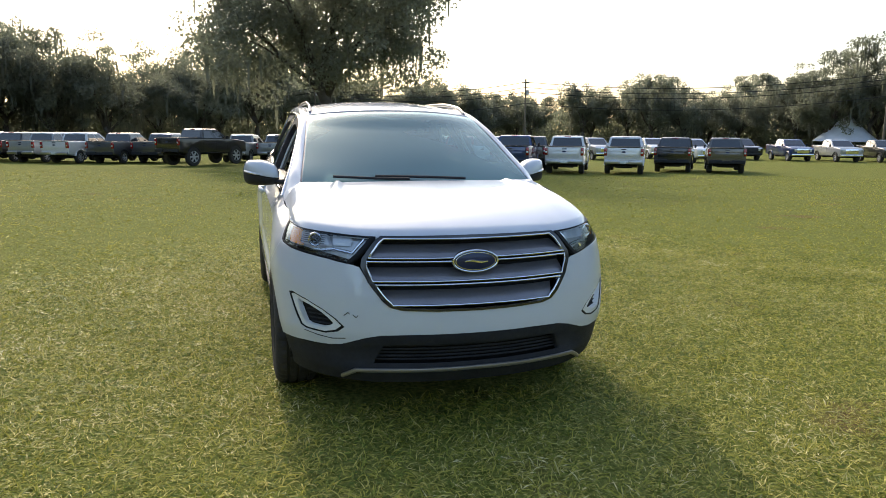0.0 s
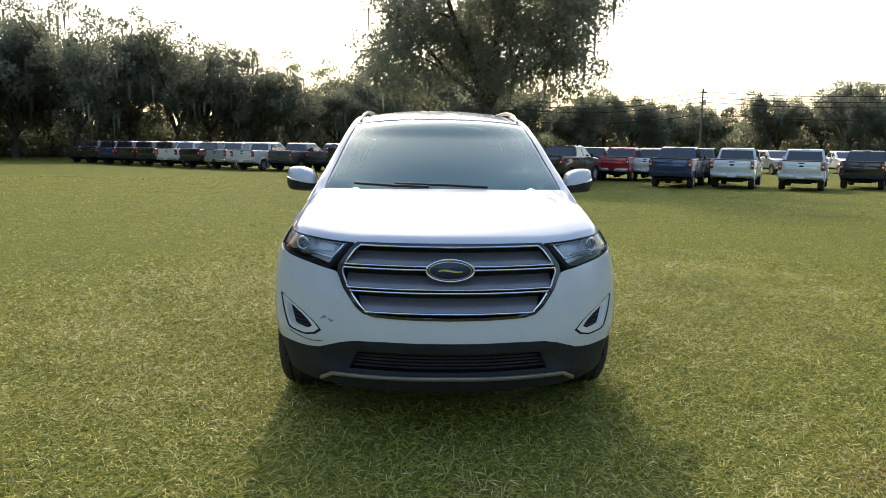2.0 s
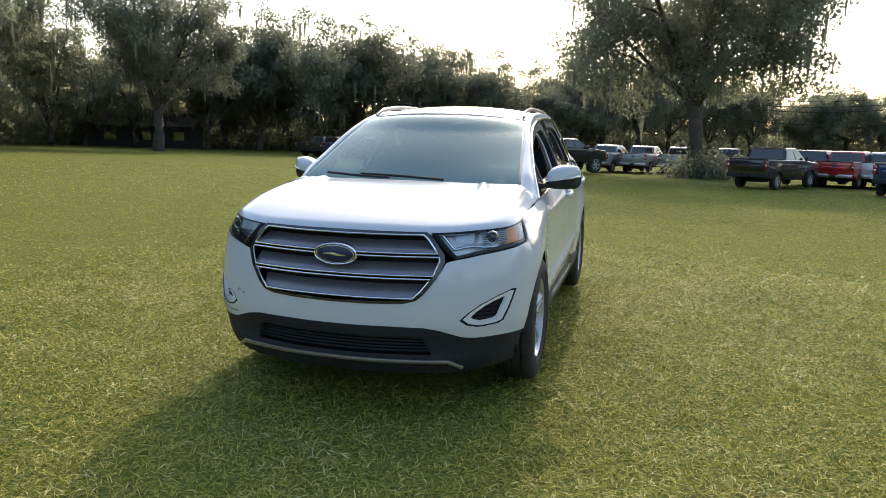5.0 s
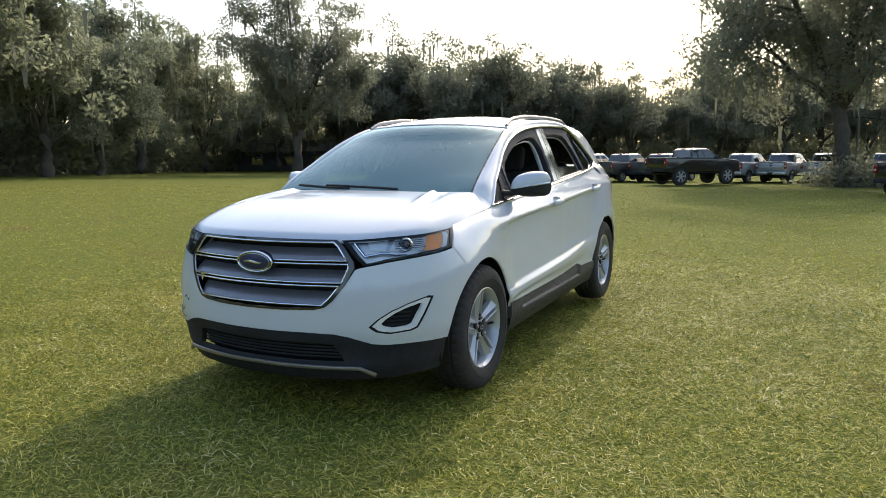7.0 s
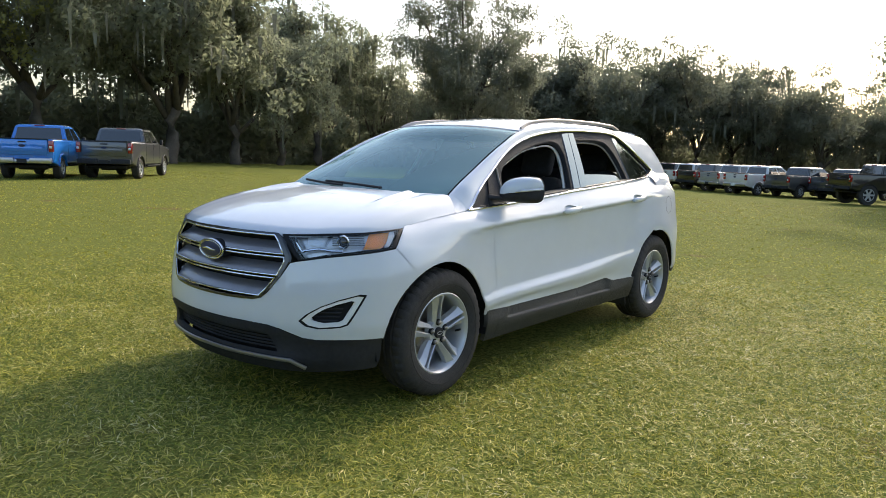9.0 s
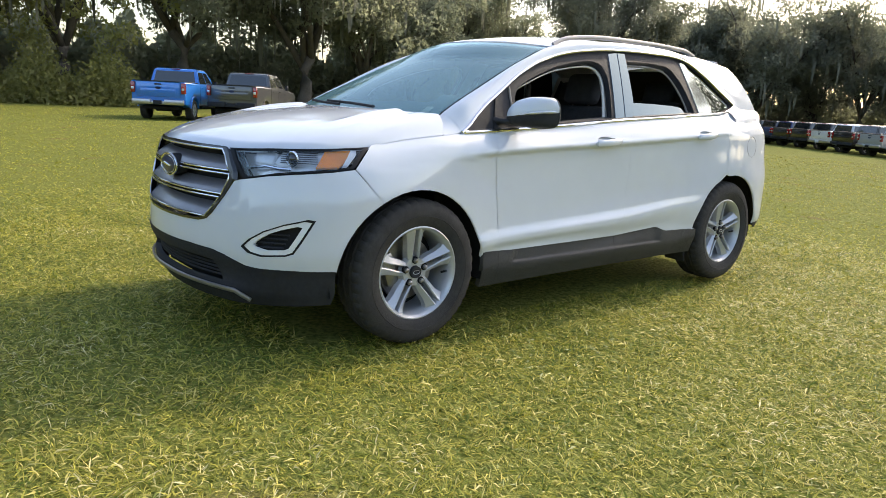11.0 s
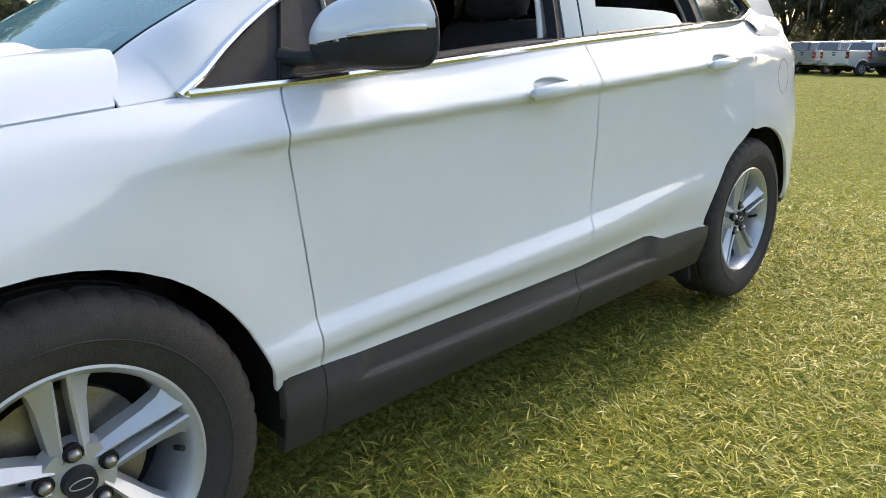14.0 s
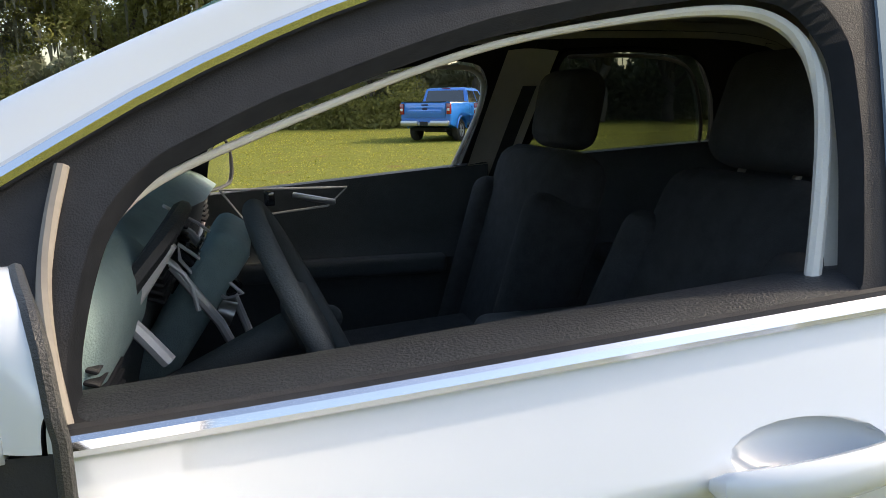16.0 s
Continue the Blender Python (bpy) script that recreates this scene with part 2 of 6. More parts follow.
# ---- ground ----
def grass_ground():
    """Soil and grass: green and straw patches at three scales, fine blades as relief."""
    m = mat("mown_grass", (0.14, 0.155, 0.03), 0.95)
    nt = m.node_tree
    p = nt.nodes["Principled BSDF"]
    co = nt.nodes.new("ShaderNodeTexCoord")
    cols = None
    for sc, ramp, fac in ((0.35, ((0.100, 0.132, 0.018), (0.142, 0.152, 0.024)), None), (3.0, ((0.085, 0.118, 0.016), (0.155, 0.160, 0.030)), 0.5), (38.0, ((0.07, 0.088, 0.02), (0.30, 0.295, 0.085)), 0.58)):
        n = nt.nodes.new("ShaderNodeTexNoise")
        n.inputs["Scale"].default_value, n.inputs["Detail"].default_value = sc, 5.0
        nt.links.new(co.outputs["Object"], n.inputs["Vector"])
        r = nt.nodes.new("ShaderNodeValToRGB")
        r.color_ramp.elements[0].position, r.color_ramp.elements[1].position = 0.36, 0.64
        r.color_ramp.elements[0].color, r.color_ramp.elements[1].color = (*ramp[0], 1), (*ramp[1], 1)
        nt.links.new(n.outputs["Fac"], r.inputs[0])
        if cols is None:
            cols = r.outputs[0]
        else:
            mx = nt.nodes.new("ShaderNodeMix")
            mx.data_type = "RGBA"
            mx.inputs["Factor"].default_value = fac
            nt.links.new(cols, mx.inputs["A"])
            nt.links.new(r.outputs[0], mx.inputs["B"])
            cols = mx.outputs["Result"]
    # dry brown patches
    n = nt.nodes.new("ShaderNodeTexNoise")
    n.inputs["Scale"].default_value, n.inputs["Detail"].default_value = 0.75, 3.0
    nt.links.new(co.outputs["Object"], n.inputs["Vector"])
    r = nt.nodes.new("ShaderNodeValToRGB")
    r.color_ramp.elements[0].position, r.color_ramp.elements[1].position = 0.64, 0.74
    nt.links.new(n.outputs["Fac"], r.inputs[0])
    mx = nt.nodes.new("ShaderNodeMix")
    mx.data_type = "RGBA"
    nt.links.new(r.outputs[0], mx.inputs["Factor"])
    nt.links.new(cols, mx.inputs["A"])
    mx.inputs["B"].default_value = (0.17, 0.125, 0.05, 1)
    cols = mx.outputs["Result"]
    p.inputs["Specular IOR Level"].default_value = 0.05
    nt.links.new(cols, p.inputs["Base Color"])
    n = nt.nodes.new("ShaderNodeTexNoise")
    n.inputs["Scale"].default_value, n.inputs["Detail"].default_value = 55.0, 6.0
    nt.links.new(co.outputs["Object"], n.inputs["Vector"])
    b = nt.nodes.new("ShaderNodeBump")
    b.inputs["Strength"].default_value, b.inputs["Distance"].default_value = 0.8, 0.03
    nt.links.new(n.outputs["Fac"], b.inputs["Height"])
    nt.links.new(b.outputs["Normal"], p.inputs["Normal"])
    return m


GRASS = grass_ground()


def make_ground():
    bm = bmesh.new()
    def coord(u):
        k = 2 * u - 1
        return math.copysign(abs(k) ** 3.2, k)
    grid_mesh(bm, lambda u, v: Vector((700 * coord(u), 700 * coord(v), ground_z(700 * coord(u), 700 * coord(v)))), 120, 120)
    g = obj("ground", bm, GRASS)
    tagged(g, "broad field of mown yellow-green grass", "ground", kind="structure")
    return g


ground = make_ground()

# ---- the white SUV: surfaces ----
from mathutils.geometry import delaunay_2d_cdt

OUT = [(0, 0.030), (0.2, 0.043), (0.4, 0.086), (0.58, 0.150), (0.735, 0.245), (0.855, 0.395), (0.915, 0.58), (0.938, 0.85), (0.942, 1.2),
       (0.938, 1.6), (0.936, 2.5), (0.936, 3.3), (0.936, 3.8), (0.917, 4.15), (0.86, 4.42), (0.72, 4.60), (0.4, 4.70), (0, 4.73)]


def outline_table():
    pts = [(-0.2, 0.043)] + OUT + [(-0.4, 4.70)]
    res = []
    for i in range(1, len(pts) - 2):
        p0, p1, p2, p3 = (np.array(pts[i + k], float) for k in (-1, 0, 1, 2))
        for k in range(24):
            t = k / 24
            res.append(0.5 * (2 * p1 + (p2 - p0) * t + (2 * p0 - 5 * p1 + 4 * p2 - p3) * t * t + (3 * p1 - p0 - 3 * p2 + p3) * t ** 3))
    res.append(np.array(pts[-2], float))
    res = np.array(res)
    res[0, 0] = 0
    seg = np.linalg.norm(np.diff(res, axis=0), axis=1)
    return res, np.concatenate([[0], np.cumsum(seg)])


OXY, OS = outline_table()
OT = np.gradient(OXY, OS, axis=0)
for _ in range(6):
    OT[1:-1] = (OT[:-2] + 2 * OT[1:-1] + OT[2:]) / 4
OT[0], OT[-1] = (1, 0), (-1, 0)
SMAX = float(OS[-1])
half_i = int(np.argmax(OXY[:, 0]))


def sx(x):
    """Way along the plan outline at which the front reaches x."""
    return float(np.interp(abs(x), OXY[:half_i, 0], OS[:half_i])) * (1 if x >= 0 else -1)


def sy(y):
    """Way along the plan outline at which the side reaches y."""
    return float(np.interp(y, OXY[:, 1], OS))


STATIONS = [
    (0.0, [(0.18, 0.12), (0.24, 0.08), (0.30, 0.04), (0.40, 0.02), (0.50, 0.0), (0.60, 0.008), (0.72, 0.03), (0.85, 0.055), (0.97, 0.085)]),
    (sx(0.72), [(0.18, 0.10), (0.24, 0.065), (0.30, 0.035), (0.42, 0.012), (0.50, 0.0), (0.65, 0.008), (0.80, 0.035), (0.90, 0.062), (0.985, 0.105)]),
    (sy(0.72), [(0.18, 0.07), (0.24, 0.05), (0.42, 0.015), (0.60, 0.0), (0.72, 0.0), (0.85, 0.02), (0.93, 0.055), (0.99, 0.105), (1.06, 0.2)]),
    (sy(1.15), [(0.18, 0.07), (0.24, 0.05), (0.43, 0.030), (0.62, 0.028), (0.80, 0.031), (0.92, 0.034), (0.985, 0.05), (1.036, 0.094), (1.10, 0.16)]),
    (sy(1.5), [(0.18, 0.09), (0.24, 0.06), (0.36, 0.028), (0.43, 0.036), (0.482, 0.019), (0.494, 0.019), (0.55, 0.037), (0.70, 0.046), (0.87, 0.054), (0.932, 0.050), (0.958, 0.0335), (0.964, 0.0335), (0.99, 0.047), (1.06, 0.104), (1.12, 0.14)]),
    (sy(2.57), [(0.18, 0.09), (0.24, 0.06), (0.36, 0.022), (0.43, 0.034), (0.533, 0.006), (0.546, 0.006), (0.60, 0.027), (0.72, 0.037), (0.93, 0.037), (0.985, 0.034), (1.011, 0.0155), (1.017, 0.0155), (1.045, 0.027), (1.143, 0.083), (1.2, 0.12)]),
    (sy(3.2), [(0.18, 0.09), (0.24, 0.06), (0.36, 0.022), (0.43, 0.026), (0.588, 0.006), (0.602, 0.007), (0.65, 0.017), (0.75, 0.024), (0.97, 0.028), (1.022, 0.026), (1.046, 0.010), (1.052, 0.010), (1.08, 0.021), (1.183, 0.09), (1.25, 0.13)]),
    (sy(3.8), [(0.18, 0.07), (0.30, 0.03), (0.45, 0.006), (0.60, 0.0), (0.80, 0.0), (1.0, 0.010), (1.075, 0.018), (1.095, 0.024), (1.215, 0.15), (1.28, 0.2)]),
    (sy(4.42), [(0.18, 0.10), (0.30, 0.05), (0.45, 0.0), (0.70, 0.0), (0.90, 0.025), (1.08, 0.05), (1.10, 0.06), (1.24, 0.15)]),
    (SMAX, [(0.18, 0.10), (0.30, 0.05), (0.45, 0.0), (0.70, 0.0), (0.90, 0.04), (1.10, 0.08), (1.24, 0.14)]),
]
STATION_FN = [interp(k) for _, k in STATIONS]
STATION_S = [s for s, _ in STATIONS]
# heights of the two creases that run along the flank, station by station
LOWC = interp(list(zip(STATION_S, (0.45, 0.45, 0.45, 0.455, 0.488, 0.5395, 0.595, 0.63, 0.63, 0.63))))
CHARC = interp(list(zip(STATION_S, (0.90, 0.90, 0.90, 0.93, 0.961, 1.014, 1.049, 1.085, 1.09, 1.09))))
STATION_K = [(LOWC(s), CHARC(s)) for s in STATION_S]
FW, RW, AX = (0.945, 0.365), (3.795, 0.365), 0.895       # wheel centres (y, z)


def W(s, z, inset=0.0):
    """The lower body's skin: s along the plan outline from the nose, z up."""
    a = abs(s)
    i = min(int(np.interp(a, OS, np.arange(len(OS)))), len(OS) - 2)
    f = (a - OS[i]) / (OS[i + 1] - OS[i])
    px, py = OXY[i] * (1 - f) + OXY[i + 1] * f
    tx, ty = OT[i] * (1 - f) + OT[i + 1] * f
    ln = math.hypot(tx, ty)
    nx, ny = ty / ln, -tx / ln
    lo, hi = LOWC(a), CHARC(a)
    vals = []
    for q, g, (l, h) in zip(STATION_S, STATION_FN, STATION_K):
        zz = l + (z - lo) * (h - l) / (hi - lo) if lo < z < hi else (z - lo + l if z <= lo else z - hi + h)
        vals.append((q, g(zz)))
    off = interp(vals)(a)
    for cy, cz in (FW, RW):
        r = math.hypot(py - cy, z - cz)
        if r < 0.75 and 0.35 < py < 4.4:
            off -= 0.010 * (1 - smooth01(0.43, 0.66, r)) * smooth01(0.30, 0.5, z)
    off += inset
    x = px - nx * off
    return Vector((x if s >= 0 else -x, py - ny * off, z))


BELT = interp([(1.0, 1.030), (1.13, 1.036), (1.28, 1.050), (1.49, 1.061), (2.57, 1.143), (3.4, 1.194), (3.95, 1.224), (4.6, 1.24)])
BELTX = interp([(1.0, 0.842), (1.3, 0.838), (1.5, 0.834), (2.0, 0.846), (2.6, 0.853), (3.2, 0.845), (3.6, 0.808), (3.95, 0.765), (4.2, 0.735), (4.6, 0.66)])


def GH(y, z, inset=0.0):
    """The leaning side of the cabin above the belt line."""
    h = z - BELT(y)
    return Vector((BELTX(y) - 0.42 * h - 0.16 * h * h - inset, y, z - 0.4 * inset))


def inside(px, py, poly):
    """Which points lie inside a closed outline."""
    poly = np.asarray(poly)
    x1, y1 = poly[:, 0], poly[:, 1]
    x2, y2 = np.roll(x1, -1), np.roll(y1, -1)
    res = np.zeros(len(px), bool)
    for a, b, c, d in zip(x1, y1, x2, y2):
        if b != d:
            res ^= ((b > py) != (d > py)) & (px < (c - a) * (py - b) / (d - b) + a)
    return res


def densify(poly, step):
    res = []
    for (a, b), (c, d) in zip(poly, list(poly[1:]) + [poly[0]]):
        n = max(1, int(math.hypot(c - a, d - b) / step))
        res += [(a + (c - a) * k / n, b + (d - b) * k / n) for k in range(n)]
    return res


def rounded(poly, r, n=4):
    """The outline with its corners rounded."""
    res = []
    m = len(poly)
    for i in range(m):
        p, a, b = Vector(poly[i]), Vector(poly[i - 1]), Vector(poly[(i + 1) % m])
        u, v = a - p, b - p
        k = min(r, u.length * 0.45, v.length * 0.45)
        s, e = p + u.normalized() * k, p + v.normalized() * k
        for j in range(n + 1):
            t = j / n
            res.append(tuple((1 - t) ** 2 * s + 2 * t * (1 - t) * p + t * t * e))
    return res


def sheet(name, outer, holes, fn, material, parent, da=0.03, db=0.03, lip=0.012, side=1, label="", edge=0.012):
    """A body panel: the outline (with holes) meshed in its own plane and laid on the surface fn, with its edges folded in."""
    loops = [densify(outer, edge)] + [densify(h, edge) for h in holes]
    verts, edges = [], []
    for lp in loops:
        o = len(verts)
        verts += lp
        edges += [(o + i, o + (i + 1) % len(lp)) for i in range(len(lp))]
    nb = len(verts)
    arr = np.array(loops[0])
    g = np.array([(a, b) for a in np.arange(arr[:, 0].min() + da / 2, arr[:, 0].max(), da) for b in np.arange(arr[:, 1].min() + db / 2, arr[:, 1].max(), db)])
    if len(g):
        keep = inside(g[:, 0], g[:, 1], loops[0])
        for h in loops[1:]:
            keep &= ~inside(g[:, 0], g[:, 1], h)
        g = g[keep]
        rim = np.array(verts)
        near = np.array([np.min(np.abs(rim[:, 0] - a) / da + np.abs(rim[:, 1] - b) / db) for a, b in g]) if len(g) else np.array([])
        verts = verts + [tuple(p) for p in g[near > 0.45]] if len(g) else verts
    vs, _, fs, *_ = delaunay_2d_cdt([Vector(v) for v in verts], edges, [], 0, 1e-6)
    cen = np.array([[sum(vs[i][k] for i in f) / len(f) for k in (0, 1)] for f in fs])
    keep = inside(cen[:, 0], cen[:, 1], loops[0])
    for h in loops[1:]:
        keep &= ~inside(cen[:, 0], cen[:, 1], h)
    fs = [f for f, k in zip(fs, keep) if k]
    pos, nor = [], []
    e = 0.003
    for v in vs:
        p = fn(v[0], v[1])
        n = (fn(v[0] + e, v[1]) - fn(v[0] - e, v[1])).cross(fn(v[0], v[1] + e) - fn(v[0], v[1] - e))
        n = n.normalized() if n.length > 1e-12 else Vector((1, 0, 0))
        pos.append(p)
        nor.append(n)
    count = {}
    for f in fs:
        for i in range(len(f)):
            k = (f[i], f[(i + 1) % len(f)])
            count[k] = count.get(k, 0) + 1
    rim = [k for k in count if (k[1], k[0]) not in count]
    if lip:
        top, low = {}, {}
        for a, b in rim:
            for i in (a, b):
                if i not in top:
                    top[i] = len(pos)
                    pos.append(pos[i].copy())
                    nor.append(nor[i].copy())
                    low[i] = len(pos)
                    pos.append(pos[i] - nor[i] * lip)
                    nor.append(nor[i].copy())
        fs = fs + [(top[b], top[a], low[a], low[b]) for a, b in rim]
    if side < 0:
        pos = [Vector((-p.x, p.y, p.z)) for p in pos]
        nor = [Vector((-n.x, n.y, n.z)) for n in nor]
        fs = [tuple(reversed(f)) for f in fs]
    me = bpy.data.meshes.new(name)
    me.from_pydata([tuple(p) for p in pos], [], [tuple(f) for f in fs])
    me.shade_smooth()
    me.normals_split_custom_set_from_vertices([tuple(n) for n in nor])
    me.materials.append(material)
    ob = new(name, me)
    ob.parent = parent
    if label:
        ob["label"] = label
    return ob


def arch(c, a0, a1, ry=0.437, rz=0.418, n=22):
    """Points of a wheel arch, angles in degrees from the rear round over the top to the front."""
    return [(c[0] + ry * math.cos(radians(a0 + (a1 - a0) * i / n)), c[1] + rz * math.sin(radians(a0 + (a1 - a0) * i / n))) for i in range(n + 1)]


def S(pts):
    return [(sy(y), z) for y, z in pts]


def curve_pts(fn, path, n, soften=0):
    """n+1 points on the surface fn along a broken line in its plane, its corners cut soften times."""
    path = [Vector(p) for p in path]
    for _ in range(soften):
        path = [path[0]] + [a.lerp(b, k) for a, b in zip(path, path[1:]) for k in (0.25, 0.75)] + [path[-1]]
    ln = [0.0]
    for a, b in zip(path, path[1:]):
        ln.append(ln[-1] + (b - a).length)
    res = []
    for i in range(n + 1):
        d = ln[-1] * i / n
        k = max(j for j in range(len(ln) - 1) if ln[j] <= d + 1e-9)
        t = (d - ln[k]) / (ln[k + 1] - ln[k])
        q = path[k].lerp(path[k + 1], t)
        res.append(fn(q[0], q[1]))
    return res


def flip(pts, side):
    return [Vector((p[0] * side, p[1], p[2])) for p in pts]


def strip(name, pts, rad, material, parent, side=1, seg=8, label="", squash=1.0, closed=False):
    bm = bmesh.new()
    tube(bm, flip(pts, side), rad, seg, closed, squash=squash)
    bmesh.ops.recalc_face_normals(bm, faces=bm.faces)
    return part(name, bm, material, parent, label)


car = empty("suv", pose(0, 0, 0), "white SUV with chrome grille, driver window down, on mown grass", "car")

# front mask lines, half of them (x or way along the skin, z)
LIP = [(0.0, 0.962), (0.30, 0.960), (0.47, 0.956), (0.60, 0.958), (0.72, 0.966)]
LIP_S = [(sx(x), z) for x, z in LIP] + [(sy(0.45), 0.973), (sy(0.58), 0.979), (sy(0.70), 0.985)]
HEAD_BOTTOM = [(sy(0.60), 0.885), (sy(0.50), 0.868), (sx(0.80), 0.850), (sx(0.72), 0.838), (sx(0.64), 0.822), (sx(0.595), 0.814)]
GR_OUT = [(sx(0.565), 0.805), (sx(0.52), 0.735), (sx(0.455), 0.652), (sx(0.415), 0.618), (sx(0.36), 0.604), (sx(0.2), 0.598), (0.0, 0.596)]
EDGE_LOW = [(0.0, 0.487), (sx(0.30), 0.487), (sx(0.46), 0.482), (sx(0.53), 0.468), (sx(0.64), 0.430), (sx(0.70), 0.424), (sx(0.80), 0.424), (sy(0.50), 0.420)]
FOG = [(sx(0.622), 0.518), (sx(0.66), 0.556), (sx(0.72), 0.598), (sx(0.79), 0.634), (sx(0.852), 0.660), (sx(0.868), 0.655), (sx(0.840), 0.560), (sx(0.818), 0.502), (sx(0.795), 0.489), (sx(0.71), 0.480), (sx(0.655), 0.492)]
ARCH_F = arch(FW, 6, 173)
i_seam = min(range(len(ARCH_F)), key=lambda i: abs(ARCH_F[i][0] - 0.735) + (ARCH_F[i][1] < 0.5))
front_arch_low = S(list(reversed(ARCH_F[i_seam:])))
half = EDGE_LOW + front_arch_low + [(sy(0.60), 0.880)] + HEAD_BOTTOM[1:] + GR_OUT
bumper_poly = half + [(-s, z) for s, z in reversed(half[1:-1])]
bumper = sheet("front_bumper", bumper_poly, [FOG, [(-s, z) for s, z in reversed(FOG)]], W, PAINT, car, 0.03, 0.025, label="glossy white bumper cover, scuffed beside one fog lamp")

# hood
KX = [(0, 1.075, 1.128), (0.3, 1.085, 1.126), (0.55, 1.132, 1.122), (0.66, 1.162, 1.124), (0.735, 1.188, 1.130), (0.775, 1.183, 1.108), (0.805, 1.168, 1.076), (0.836, 1.145, 1.038)]
ky, kz = interp([(k[0], k[1]) for k in KX]), interp([(k[0], k[2]) for k in KX])
lip_len = LIP_S[-1][0]
lip_z = interp(LIP_S)


def hood_pt(a, b):
    """a from -1 to 1 across, b from 0 at the lip to 1 at the cowl."""
    u = abs(a)
    L = W(u * lip_len, lip_z(u * lip_len))
    kx = 0.836 * (u ** 0.8 * 0.35 + u * 0.65)
    K = Vector((kx, ky(kx), kz(kx)))
    p = L.lerp(K, b)
    edge = 1 - smooth01(0.72, 1.0, u)
    rise = (1 - max(0.0, 1 - b) ** 2.6) - b
    p.z = L.z + (K.z - L.z) * b + rise * (0.085 * edge + 0.012 * (1 - edge)) + 0.02 * edge * (1 - (1 - min(1, b / 0.06)) ** 2)
    p.z += 0.021 * math.exp(-((u - 0.60) / 0.030) ** 2) * smooth01(0.35, 0.80, b) * smooth01(1.0, 0.93, b) - 0.010 * math.exp(-((u - 0.67) / 0.04) ** 2) * smooth01(0.3, 0.8, b) * smooth01(1.0, 0.93, b)
    p.z -= 0.02 * (1 - b) ** 8
    return Vector((p.x if a >= 0 else -p.x, p.y, p.z))


hood_out = [(-0.998, 0.006), (0.998, 0.006), (0.998, 0.994), (-0.998, 0.994)]
hood = sheet("hood", hood_out, [], hood_pt, PAINT, car, 0.02, 0.022, 0.02, label="sculpted white hood reflecting the sky", edge=0.03)

# fenders, doors, quarter panels
FEND_SEAM = S([(0.604, 0.884), (0.739, 0.712)])
DOOR1_F = [(1.502, 0.428), (1.496, 0.60), (1.478, 0.85), (1.466, 0.93), (1.463, 0.96), (1.468, 0.99), (1.478, 1.025), (1.494, BELT(1.494))]
DOOR2_F = [(2.523, 0.432), (2.553, 0.50), (2.585, 0.68), (2.602, 0.86), (2.600, 0.98), (2.586, 1.03), (2.570, BELT(2.570))]
QSEAM = [(3.690, 0.790), (3.702, 0.95), (3.706, 1.06), (3.712, BELT(3.712))]
CLAD_TOP = [(1.41, 0.432), (1.58, 0.424), (2.52, 0.432), (2.92, 0.458), (2.97, 0.452), (3.06, 0.424), (3.38, 0.418)]
clad_z = interp(CLAD_TOP, False)


def shift(pts, d):
    return [(y + d, z) for y, z in pts]


def belt_run(y0, y1, n=8):
    return [(y0 + (y1 - y0) * i / n, BELT(y0 + (y1 - y0) * i / n)) for i in range(n + 1)]


ARCH_R = arch(RW, 4, 176)
ir = min(range(len(ARCH_R)), key=lambda i: abs(ARCH_R[i][0] - 3.690) + (ARCH_R[i][1] < 0.5))
GAP = 0.0024
fend = S([(0.6062, 0.8852)] + [(ARCH_F[i_seam][0] + 0.0025, ARCH_F[i_seam][1] + 0.0015)]) + S(list(reversed(ARCH_F[:i_seam]))) + S([(1.41, 0.432)]) + S(shift(DOOR1_F, -GAP)) + S([(1.28, 1.050), (1.135, 1.036), (0.95, 1.016), (0.80, 1.0), (0.715, 0.987), (0.665, 0.945)])
door1 = S(shift(DOOR1_F, GAP)[::-1]) + S([(1.505, 0.428)]) + S([(y, clad_z(y)) for y in (1.6, 1.9, 2.2, 2.518)]) + S(shift(DOOR2_F, -GAP)) + S(belt_run(2.56, 1.505))
door2 = S(shift(DOOR2_F, GAP)[::-1]) + S([(y, clad_z(y)) for y in (2.53, 2.92, 2.97, 3.06, 3.38)]) + S(list(reversed(ARCH_R[ir + 1:]))) + S(shift(QSEAM, -GAP)) + S(belt_run(3.70, 2.585))
quarter = S(shift(QSEAM, GAP)[::-1]) + S(list(reversed(ARCH_R[:ir]))) + S([(4.236, 0.40), (4.40, 0.40), (4.45, 0.72), (4.462, 0.98), (4.50, 1.043), (4.38, 1.057), (4.256, 1.113), (4.196, 1.163), (4.12, 1.195)]) + S(belt_run(4.08, 3.725, 4))


def dedupe(poly):
    res = []
    for p in poly:
        if not res or math.hypot(p[0] - res[-1][0], p[1] - res[-1][1]) > 1e-4:
            res.append(p)
    return res


doors = {}


def pocket_poly(y, z):
    return [(sy(y + 0.086 * math.cos(i * math.tau / 20)), z + 0.029 * math.sin(i * math.tau / 20)) for i in range(20)]


